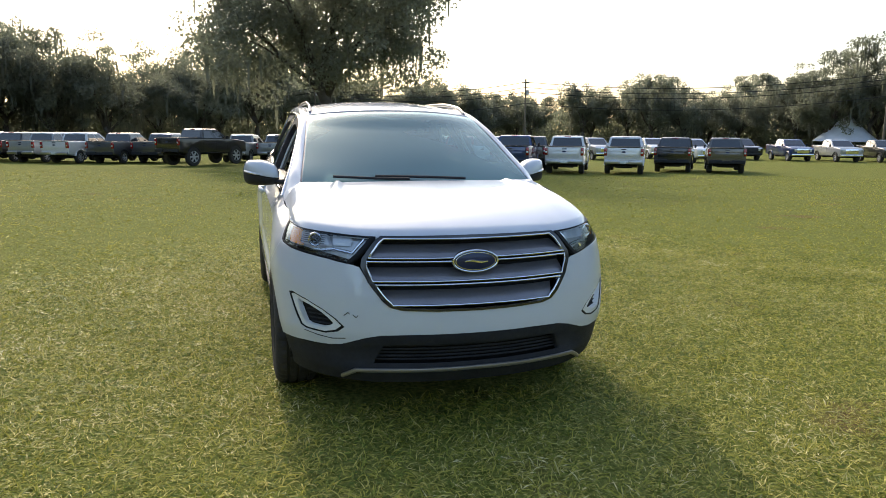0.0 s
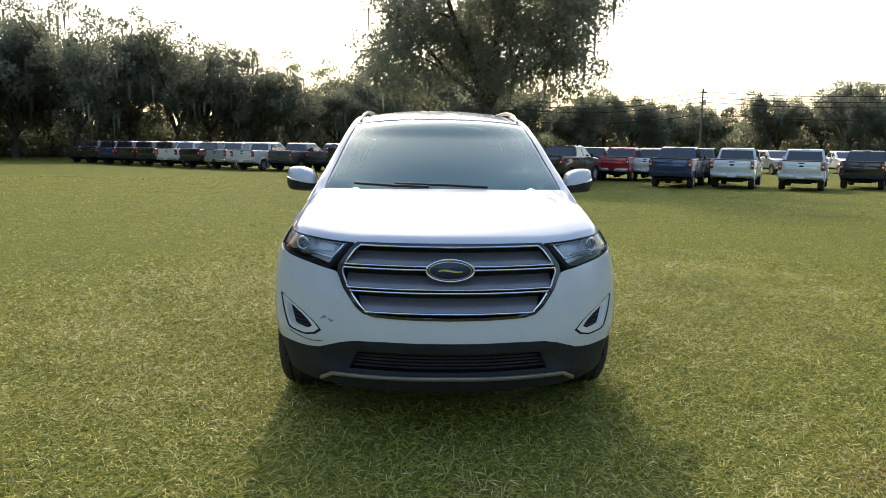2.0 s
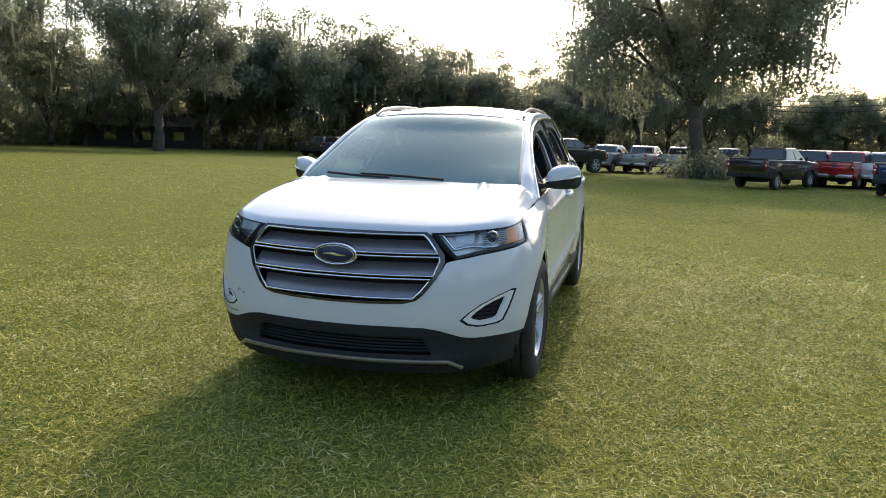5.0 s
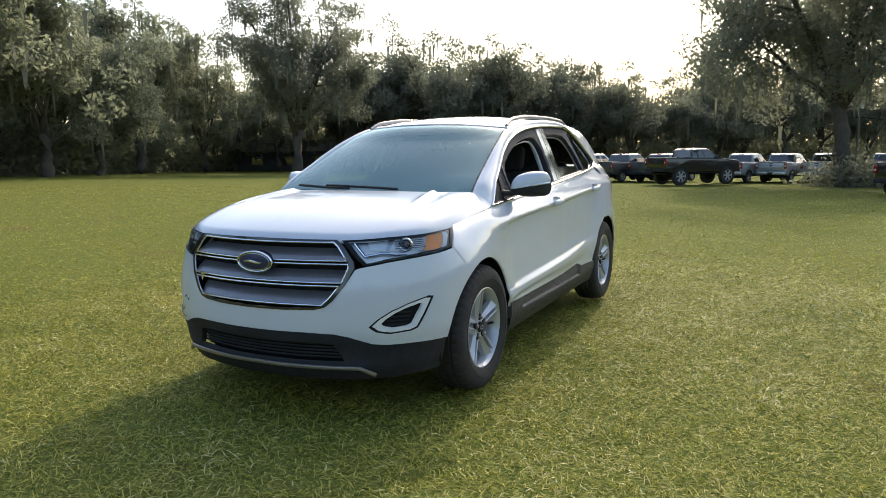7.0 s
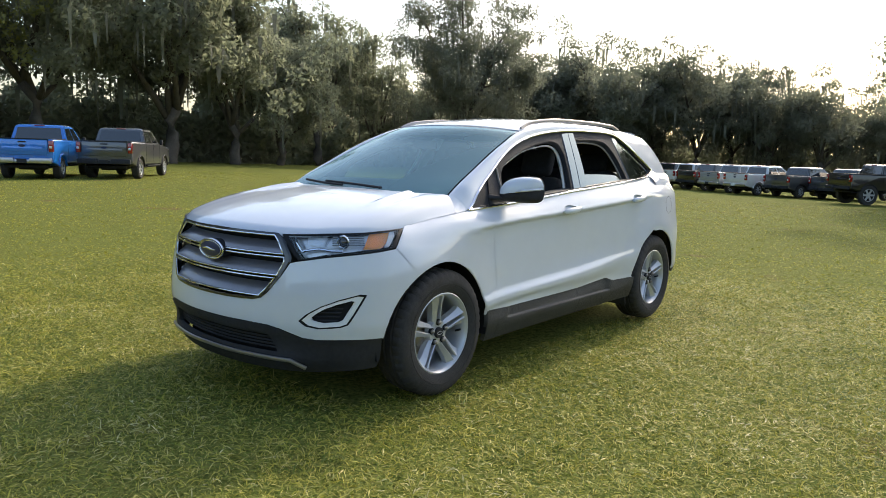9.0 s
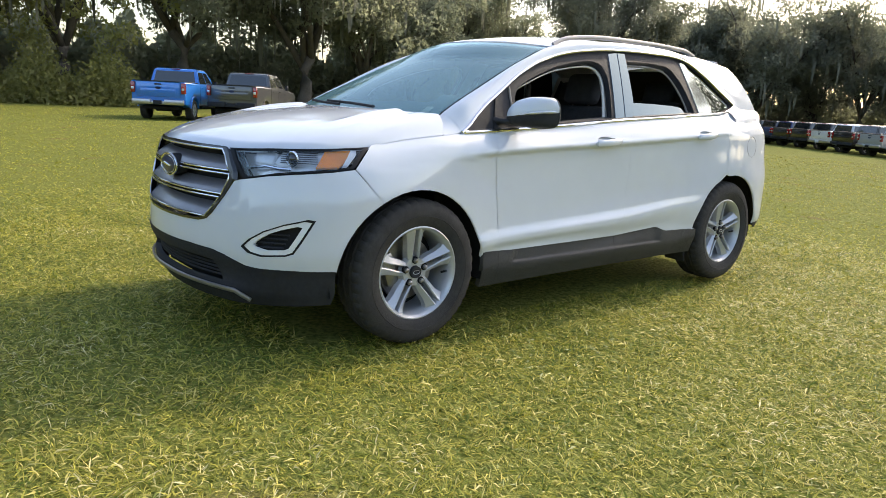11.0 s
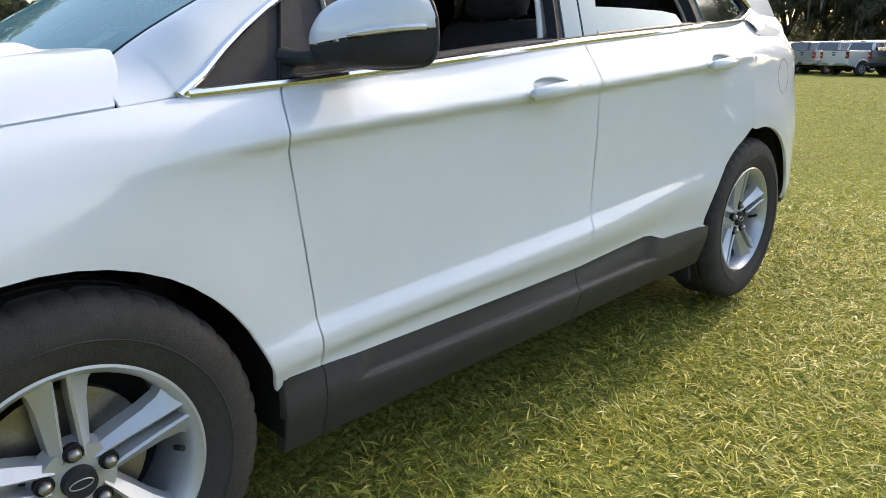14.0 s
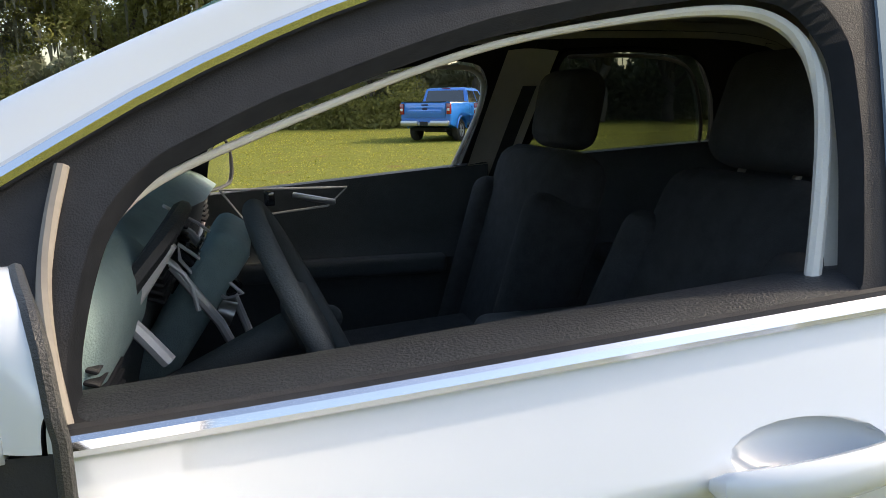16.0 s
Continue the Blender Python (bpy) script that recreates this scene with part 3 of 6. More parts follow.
HANDLES = {1: (2.345, 1.020), 2: (3.395, 1.068)}
for side in (1, -1):
    sheet("front_fender", dedupe(fend), [], W, PAINT, car, 0.03, 0.02, side=side)
    doors[side, 1] = sheet("front_door", dedupe(door1), [pocket_poly(*HANDLES[1])], W, PAINT, car, 0.035, 0.011, side=side)
    doors[side, 2] = sheet("rear_door", dedupe(door2), [pocket_poly(*HANDLES[2])], W, PAINT, car, 0.035, 0.011, side=side)
    sheet("quarter_panel", dedupe(quarter), [], W, PAINT, car, 0.03, 0.02, side=side)

# rear end, hardly seen
rear = [(sy(4.455), 0.74), (sy(4.465), 1.235), (2 * SMAX - sy(4.465), 1.235), (2 * SMAX - sy(4.455), 0.74)]
rearb = [(sy(4.26), 0.38), (sy(4.405), 0.34), (SMAX, 0.30), (2 * SMAX - sy(4.405), 0.34), (2 * SMAX - sy(4.26), 0.38), (2 * SMAX - sy(4.24), 0.395), (2 * SMAX - sy(4.41), 0.40), (2 * SMAX - sy(4.45), 0.735), (sy(4.45), 0.735), (sy(4.41), 0.40), (sy(4.24), 0.395)]


def Wrear(s, z):
    if s <= SMAX:
        return W(s, z)
    p = W(2 * SMAX - s, z)
    return Vector((-p.x, p.y, p.z))


sheet("tailgate", rear, [], Wrear, PAINT, car, 0.05, 0.04)
sheet("rear_bumper", rearb, [], Wrear, BLACK, car, 0.05, 0.04)

# lower black fascia with its intake, and the silver lip
low = [(0, 0.225), (sx(0.5), 0.228), (sx(0.72), 0.235), (sy(0.50), 0.25), (sy(0.515), 0.30), (sy(0.508), 0.416)] + [(s, z - 0.004) for s, z in reversed(EDGE_LOW[:-1])]
low_poly = low + [(-s, z) for s, z in reversed(low[1:-1])]
intake = [(-sx(0.50), 0.335), (sx(0.50), 0.335), (sx(0.45), 0.425), (sx(0.40), 0.432), (-sx(0.40), 0.432), (-sx(0.45), 0.425)]


def Wlow(s, z):
    d = 0.012 * smooth01(0.46, 0.38, z) - 0.02 * smooth01(0.36, 0.30, z) * smooth01(sx(0.75), sx(0.5), abs(s))
    return W(s, z, -0.004 + d)


sheet("lower_fascia", low_poly, [intake], Wlow, BLACK, car, 0.04, 0.02, 0.03, label="matte black lower bumper with wide air intake")
for k in range(5):
    strip("intake_bar", [W(sx(-0.49 + 0.98 * i / 24), 0.348 + 0.018 * k, 0.035) for i in range(25)], 0.0055, BLACK, car)
sheet("intake_backing", [(-sx(0.54), 0.31), (sx(0.54), 0.31), (sx(0.54), 0.45), (-sx(0.54), 0.45)], [], lambda s, z: W(s, z, 0.07), DARK, car, 0.08, 0.06, 0)
lipc = [(-sx(0.66), 0.262), (-sx(0.585), 0.302), (0.0, 0.308), (sx(0.585), 0.302), (sx(0.66), 0.262)]
strip("skid_trim", [p + Vector((0, -0.022, 0)) for p in curve_pts(lambda s, z: W(s, z), lipc, 60)], 0.0080, RAIL, car, label="thin satin silver lip trim", squash=1.4)

# grille
gh = [(sx(0.468), 0.952), (sx(0.50), 0.925), (sx(0.553), 0.845), (sx(0.556), 0.812)] + GR_OUT[1:]
gr_in = [(s * 0.958, 0.775 + (z - 0.775) * 0.945) for s, z in gh]
ring_o = [(0, 0.956)] + gh + [(-s, z) for s, z in reversed(gh[:-1])]
ring_i = [(0, 0.942)] + gr_in + [(-s, z) for s, z in reversed(gr_in[:-1])]
grille = sheet("grille", ring_o, [ring_i], lambda s, z: W(s, z, -0.004), TRIMBLACK, car, 0.03, 0.02, 0.03, label="hexagonal black-framed grille with chrome lines and three grey bars")
sheet("grille_backing", ring_o, [], lambda s, z: W(s, z, 0.075), DARK, car, 0.06, 0.05, 0)


def gr_half(z):
    pts = sorted(((zz, ss) for ss, zz in gr_in), key=lambda q: q[0])
    return interp([(pts[0][0] - 0.01, pts[0][1] * 0.5)] + [q for i, q in enumerate(pts) if i == 0 or q[0] - pts[i - 1][0] > 1e-3], False)(z)


for z0, z1 in ((0.852, 0.905), (0.742, 0.796), (0.628, 0.690)):
    h0, h1 = gr_half(z0 + 0.008), gr_half(z1)
    bar = [(-h0, z0), (h0, z0), (h1, z1), (-h1, z1)]
    sheet("slat", bar, [], lambda s, z, z0=z0, z1=z1: W(s, z, 0.002 + 0.055 * max(0.0, (z - z0) / (z1 - z0)) ** 1.3), GRILLE, grille, 0.04, 0.012, 0.02, label="grey slanted grille bar")
for z0, z1 in ((0.848, 0.938), (0.740, 0.832), (0.628, 0.724)):
    n = 8
    h = [(gr_half(max(z0 + (z1 - z0) * k / n, 0.632)) * 0.992, z0 + (z1 - z0) * k / n) for k in range(n + 1)]
    loop = [(-h[0][0] + 2 * h[0][0] * k / 30, z0) for k in range(30)] + h + [(h[-1][0] - 2 * h[-1][0] * k / 30, z1) for k in range(1, 30)] + [(-a, b) for a, b in reversed(h[1:])]
    strip("chrome_line", [W(a, b, -0.001) for a, b in loop], 0.0050, CHROME, grille, label="thin chrome outline of the grille opening", closed=True)

# oval badge: plain shapes only
bc = W(0, 0.832) + Vector((0, 0.020, 0))


def oval(bm, a, b, y, dome, n=40, rings=5):
    c = bm.verts.new((0, y - dome, bc.z))
    prev = None
    for k in range(1, rings + 1):
        t = k / rings
        cur = [bm.verts.new((a * t * math.cos(i * math.tau / n), y - dome * (1 - t * t), bc.z + b * t * math.sin(i * math.tau / n))) for i in range(n)]
        for i in range(n):
            if prev is None:
                bm.faces.new((c, cur[i], cur[(i + 1) % n]))
            else:
                bm.faces.new((prev[i], cur[i], cur[(i + 1) % n], prev[(i + 1) % n]))
        prev = cur
    return prev


bm = bmesh.new()
oval(bm, 0.109, 0.049, bc.y - 0.034, 0.012)
bmesh.ops.recalc_face_normals(bm, faces=bm.faces)
badge = part("badge", bm, BADGEBLUE, grille, "dark blue oval badge with chrome rim")
bm = bmesh.new()
tube(bm, [(0.112 * math.cos(i * math.tau / 60), bc.y - 0.032, bc.z + 0.052 * math.sin(i * math.tau / 60)) for i in range(60)], 0.0055, 8, True, up=(0, 1, 0))
part("badge_rim", bm, CHROME, grille)
bm = bmesh.new()
tube(bm, [(0.100 * math.cos(i * math.tau / 60), bc.y - 0.0375, bc.z + 0.042 * math.sin(i * math.tau / 60)) for i in range(60)], 0.0022, 6, True, up=(0, 1, 0))
tube(bm, [(-0.058 + 0.116 * i / 12, bc.y - 0.0455, bc.z + 0.004 * math.sin(i * 0.5)) for i in range(13)], lambda t: 0.003 + 0.004 * math.sin(math.pi * t), 6, up=(0, 1, 0))
part("badge_mark", bm, CHROME, grille)
bm = bmesh.new()
grid_mesh(bm, lambda u, v: Vector((0.112 * math.cos(u * math.tau), bc.y - 0.034 + 0.06 * v, bc.z + 0.052 * math.sin(u * math.tau))), 40, 1, True)
part("badge_mount", bm, BLACK, grille)

# headlights and fog lamps
head_out = [(sx(0.605), 0.822), (sx(0.56), 0.868), (sx(0.492), 0.948)] + [(s, z - 0.006) for s, z in LIP_S[3:]] + [(sy(0.655), 0.945), (sy(0.60), 0.889)] + [(s, z + 0.006) for s, z in HEAD_BOTTOM[1:-1]]
hc = (sum(p[0] for p in head_out) / len(head_out), sum(p[1] for p in head_out) / len(head_out))


def shrink(poly, k, c=None):
    cx, cz = c or (sum(p[0] for p in poly) / len(poly), sum(p[1] for p in poly) / len(poly))
    return [(cx + (a - cx) * k, cz + (b - cz) * k) for a, b in poly]


fc = (sum(p[0] for p in FOG) / len(FOG), sum(p[1] for p in FOG) / len(FOG))
for side in (1, -1):
    lamp = sheet("headlight", head_out, [shrink(head_out, 0.925, hc)], lambda s, z: W(s, z, 0.001), RIMBLACK, car, 0.03, 0.02, 0.05, side=side, label="clear headlight with amber marker and black rim")
    sheet("reflector_bowl", shrink(head_out, 0.97, hc), [], lambda s, z: W(s, z, 0.07), HEADBOWL, lamp, 0.03, 0.02, 0, side=side)
    sheet("lens", shrink(head_out, 0.985, hc), [], lambda s, z: W(s, z, 0.006), CLEARGLASS, lamp, 0.03, 0.02, 0, side=side, label="clear glossy lens").visible_shadow = False
    amber = [(sy(0.42), 0.885), (sy(0.53), 0.888), (sy(0.585), 0.925), (sy(0.61), 0.965), (sy(0.47), 0.958)]
    sheet("amber_marker", amber, [], lambda s, z: W(s, z, 0.022), AMBER, lamp, 0.02, 0.02, 0.03, side=side, label="amber side marker")
    sheet("chrome_edge", [(sy(0.545), 0.895), (sy(0.57), 0.895), (sy(0.625), 0.945), (sy(0.628), 0.962), (sy(0.60), 0.962)], [], lambda s, z: W(s, z, 0.012), CHROMEWHITE, lamp, 0.02, 0.02, 0.02, side=side)
    box1 = [(sx(0.735), 0.895), (sy(0.425), 0.893), (sy(0.47), 0.950), (sx(0.765), 0.948)]
    sheet("projector_box", box1, [], lambda s, z: W(s, z, 0.035), CLEARPLASTIC, lamp, 0.02, 0.01, 0.04, side=side)
    for k in range(6):
        z = 0.900 + 0.009 * k
        strip("louvre", [W(sx(0.745) + (sy(0.45) - sx(0.745)) * (0.08 + 0.84 * i / 6), z, 0.03) for i in range(7)], 0.0016, BLACK, lamp, side)
    box2 = [(sx(0.63), 0.895), (sx(0.715), 0.893), (sx(0.735), 0.944), (sx(0.62), 0.940)]
    sheet("projector_box", box2, [], lambda s, z: W(s, z, 0.045), CLEARPLASTIC, lamp, 0.02, 0.01, 0.04, side=side)
    bm = bmesh.new()
    c = W(sx(0.805), 0.918, 0.03)
    n = (c - Vector((0.3, 1.4, 0.918))).normalized()
    mm = Matrix.Translation((c.x * side, c.y, c.z)) @ Vector((n.x * side, n.y, n.z)).to_track_quat("Z", "Y").to_matrix().to_4x4()
    bmesh.ops.create_uvsphere(bm, u_segments=20, v_segments=10, radius=0.026, matrix=mm)
    part("projector", bm, GLOSSBLACK, lamp, "round dark projector lens")
    bm = bmesh.new()
    tube(bm, [mm @ Vector((0.031 * math.cos(i * math.tau / 28), 0.031 * math.sin(i * math.tau / 28), 0.010)) for i in range(28)], 0.0055, 8, True)
    part("projector_ring", bm, CHROME, lamp)
    lowbar = curve_pts(lambda s, z: W(s, z, 0.03), [(sx(0.555), 0.93), (sx(0.61), 0.862), (sx(0.625), 0.868), (sx(0.70), 0.880), (sx(0.76), 0.872), (sx(0.80), 0.872)], 30)
    strip("light_pipe", lowbar, 0.0075, CHROME, lamp, side)
    fog = sheet("fog_lamp", shrink(FOG, 1.0, fc), [shrink(FOG, 0.90, fc)], lambda s, z: W(s, z, 0.003), RIMBLACK, car, 0.03, 0.02, 0.03, side=side, label="fog lamp pocket with chrome surround")
    sheet("chrome_surround", shrink(FOG, 0.905, fc), [shrink(FOG, 0.66, fc)], lambda s, z: W(s, z, 0.006), CHROMEWHITE, fog, 0.02, 0.015, 0.03, side=side, label="chrome ring, its shine painted white")
    sheet("pocket", shrink(FOG, 0.67, fc), [], lambda s, z: W(s, z, 0.04), DARK, fog, 0.03, 0.02, 0, side=side)
    for k in range(4):
        z = 0.522 + 0.020 * k
        a, b = sx(0.665 + 0.02 * k), sx(0.785 + 0.006 * k)
        strip("rib", [W(a + (b - a) * i / 6, z, 0.028) for i in range(7)], 0.004, BLACK, fog, side)

# scuffs beside the fog lamp on the passenger corner, thin marks on the paint
for pts in ([(-0.625, 0.575), (-0.606, 0.590), (-0.600, 0.581)], [(-0.585, 0.580), (-0.570, 0.567), (-0.562, 0.577)], [(-0.80, 0.480), (-0.74, 0.466), (-0.68, 0.457), (-0.62, 0.462)]):
    strip("scuff_mark", [W(-sx(-x) if x < 0 else sx(x), z, -0.0005) for x, z in pts], 0.0022, SCRATCH, bumper, label="thin dark scuff in the paint")

# side cladding
for side in (1, -1):
    for a, b, nm in ((1.395, 1.503, "sill_end"), (1.507, 2.516, "front_sill_trim"), (2.522, 3.395, "rear_sill_trim")):
        ys = [a + (b - a) * i / 14 for i in range(15)]
        top = [(y, clad_z(y) - 0.004) for y in ys]
        bot = [(y, 0.235 + 0.012 * smooth01(1.5, 3.2, y)) for y in reversed(ys)]
        def fn(s, z):
            y = float(np.interp(s, OS, OXY[:, 1]))
            rec = 0.016 * smooth01(1.60, 1.64, y - 0.35 * (z - 0.36)) * (1 - smooth01(2.92, 3.02, y)) * smooth01(0.352, 0.366, z)
            return W(s, z, rec - 0.006)
        sheet(nm, S(top + bot), [], fn, CLAD, car, 0.03, 0.008, 0.03, side=side, label="dark grey textured sill cladding")

# ---- cabin shell ----
DLO_TOP = [(1.262, 1.051), (1.30, 1.070), (1.346, 1.108), (1.393, 1.143), (1.478, 1.200), (1.56, 1.247), (1.65, 1.301), (1.744, 1.357), (1.82, 1.396), (1.89, 1.428), (1.97, 1.460), (2.2, 1.521), (2.44, 1.556), (2.66, 1.574), (2.95, 1.583), (3.2, 1.584), (3.36, 1.576), (3.46, 1.560), (3.63, 1.492), (3.83, 1.384), (3.985, 1.304), (4.02, 1.284)]
dlo_top = interp(DLO_TOP)
DLO = [(y, dlo_top(y)) for y in [1.262 + (4.02 - 1.262) * (i / 46) for i in range(47)]] + [(4.012, 1.270), (3.97, 1.254), (3.90, 1.236)] + [(y, BELT(y) + 0.002) for y in [3.83 - (3.83 - 1.28) * i / 24 for i in range(25)]]
W_BOT = [(0, 1.085, 1.135), (0.3, 1.10, 1.138), (0.55, 1.145, 1.146), (0.715, 1.205, 1.152)]
E_EDGE = [(0.0, 0.748, 1.142, 1.098), (0.06, 0.733, 1.225, 1.152), (0.25, 0.690, 1.50, 1.290), (0.5, 0.640, 1.86, 1.458), (0.68, 0.607, 2.12, 1.553), (0.76, 0.592, 2.35, 1.592),
          (0.84, 0.582, 2.75, 1.622), (0.90, 0.575, 3.2, 1.626), (0.95, 0.566, 3.7, 1.612), (1.0, 0.552, 4.18, 1.570)]
ex, ey, ez = (interp([(k[0], k[i]) for k in E_EDGE]) for i in (1, 2, 3))
C_EDGE = [(0.0, 1.085, 1.130), (0.25, 1.33, 1.275), (0.5, 1.66, 1.447), (0.68, 1.955, 1.588), (0.76, 2.25, 1.640), (0.84, 2.70, 1.672), (0.90, 3.2, 1.676), (0.95, 3.7, 1.660), (1.0, 4.22, 1.618)]
cy_, cz_ = (interp([(k[0], k[i]) for k in C_EDGE]) for i in (1, 2))


def TOP(a, b, drop=0.0):
    """Windshield and roof: a from -1 to 1 across, b from the cowl (0) over the header (0.68) to the tail (1)."""
    u = abs(a)
    X, Y, Z = ex(b), ey(b), ez(b)
    return Vector((a * X, cy_(b) + (Y - cy_(b)) * u ** 2.2, cz_(b) + (Z - cz_(b)) * u ** 2.4 - drop))


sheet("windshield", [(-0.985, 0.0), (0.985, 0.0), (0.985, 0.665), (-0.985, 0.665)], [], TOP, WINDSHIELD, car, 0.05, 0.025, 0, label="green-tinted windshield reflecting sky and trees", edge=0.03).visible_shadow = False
band = [(-1, -0.004), (1, -0.004), (1, 0.680), (-1, 0.680)]
sheet("windshield_border", band, [[(-0.955, 0.035), (0.955, 0.035), (0.94, 0.64), (-0.94, 0.64)]], lambda a, b: TOP(a, b, 0.006), GLOSSBLACK, car, 0.06, 0.03, 0, edge=0.03)
roof = sheet("roof", [(-1, 0.683), (1, 0.683), (1, 1.0), (-1, 1.0)], [], TOP, PAINT, car, 0.06, 0.012, 0.02, label="white roof panel", edge=0.02)


def dlo_low(v):
    """Lower edge of the pillar and rail: along the window line, then down to the tail lamp."""
    y = dly(v)
    z = dlo_top(y) if y <= 4.0 else dlz(y)
    y2 = max(y, 1.15)
    return GH(y2, z, -0.001)


dly = interp([(0.0, 1.150), (0.05, 1.262), (0.25, 1.60), (0.5, 2.00), (0.68, 2.33), (0.76, 2.62), (0.84, 3.02), (0.90, 3.42), (0.95, 3.84), (1.0, 4.46)])
dlz = interp([(3.95, 1.322), (4.0, 1.2955), (4.03, 1.280), (4.15, 1.252), (4.5, 1.246)])
shoulder_z = interp([(3.90, 1.232), (3.97, 1.250), (4.012, 1.266), (4.03, 1.276), (4.15, 1.252), (4.5, 1.246)])


def pillar_pt(v, w):
    a = dlo_low(v)
    if dly(v) < 1.262:
        y = dly(v)
        a = GH(y, BELT(y), 0.0)
    b = Vector((ex(v), ey(v), ez(v)))
    p = a.lerp(b, w)
    p += Vector((0.4, 0, 0.9)).normalized() * 0.028 * max(0.0, math.sin(math.pi * w)) ** 0.8 * (0.25 + 0.75 * smooth01(0.02, 0.12, v))
    return p


def bow(v, w):
    return pillar_pt(v, w)


for side in (1, -1):
    nm = sheet("side_rail", [(0.0, 0.015), (0.93, 0.015), (0.93, 1.0), (0.0, 0.995)], [], bow, PAINT, car, 0.006, 0.06, 0.01, side=side, label="white roof pillar and side rail", edge=0.005)
    bm = bmesh.new()
    grid_mesh(bm, lambda u, v: pillar_pt(0.929 + 0.071 * u, v), 16, 10)
    bmesh.ops.transform(bm, matrix=Matrix.Diagonal((side, 1, 1, 1)), verts=bm.verts)
    bmesh.ops.recalc_face_normals(bm, faces=bm.faces)
    part("rear_pillar", bm, PAINT, car, "white rear roof pillar")
    bm = bmesh.new()

    def shoulder(u, v):
        y = 3.90 + 0.58 * u
        a, b = GH(y, shoulder_z(y) + 0.004, -0.002), W(sy(y), 1.15, 0.004)
        return a.lerp(b, v) + Vector((0.012 * math.sin(math.pi * v), 0, 0.010 * math.sin(math.pi * v)))
    grid_mesh(bm, shoulder, 18, 6)
    bmesh.ops.transform(bm, matrix=Matrix.Diagonal((side, 1, 1, 1)), verts=bm.verts)
    bmesh.ops.recalc_face_normals(bm, faces=bm.faces)
    part("rear_shoulder", bm, PAINT, car)
    # shoulder below the window line at the tail
    chrome = [GH(y, z, -0.004) for y, z in DLO]
    strip("window_chrome", chrome, 0.0095, CHROME, car, side, 8, "bright chrome window surround", closed=True)

dlo_in = [(y, z) for y, z in DLO]
OPEN1 = rounded([(1.684, 1.092), (1.680, 1.14), (1.690, 1.20), (1.706, 1.254), (1.748, 1.304), (1.86, 1.358), (2.0, 1.410), (2.1, 1.442), (2.25, 1.474), (2.41, 1.496), (2.495, 1.484), (2.528, 1.42), (2.505, 1.30), (2.458, 1.143)], 0.03)
OPEN2 = rounded([(2.668, 1.164), (2.708, 1.262), (2.756, 1.515), (3.0, 1.524), (3.20, 1.512), (3.26, 1.475), (3.33, 1.38), (3.37, 1.28), (3.388, 1.206)], 0.03)
QGLASS = rounded([(3.664, 1.221), (3.510, 1.465), (3.445, 1.552), (3.475, 1.549), (3.63, 1.478), (3.82, 1.374), (3.968, 1.294), (3.958, 1.272), (3.88, 1.249), (3.76, 1.228)], 0.012)
QSTRIP = [(3.448, 1.212), (3.408, 1.374), (3.372, 1.545), (3.430, 1.555), (3.503, 1.462), (3.652, 1.220)]
GL2 = [(2.655, 1.150), (2.700, 1.263), (2.93, 1.263), (3.15, 1.258), (3.245, 1.249), (3.30, 1.190)]
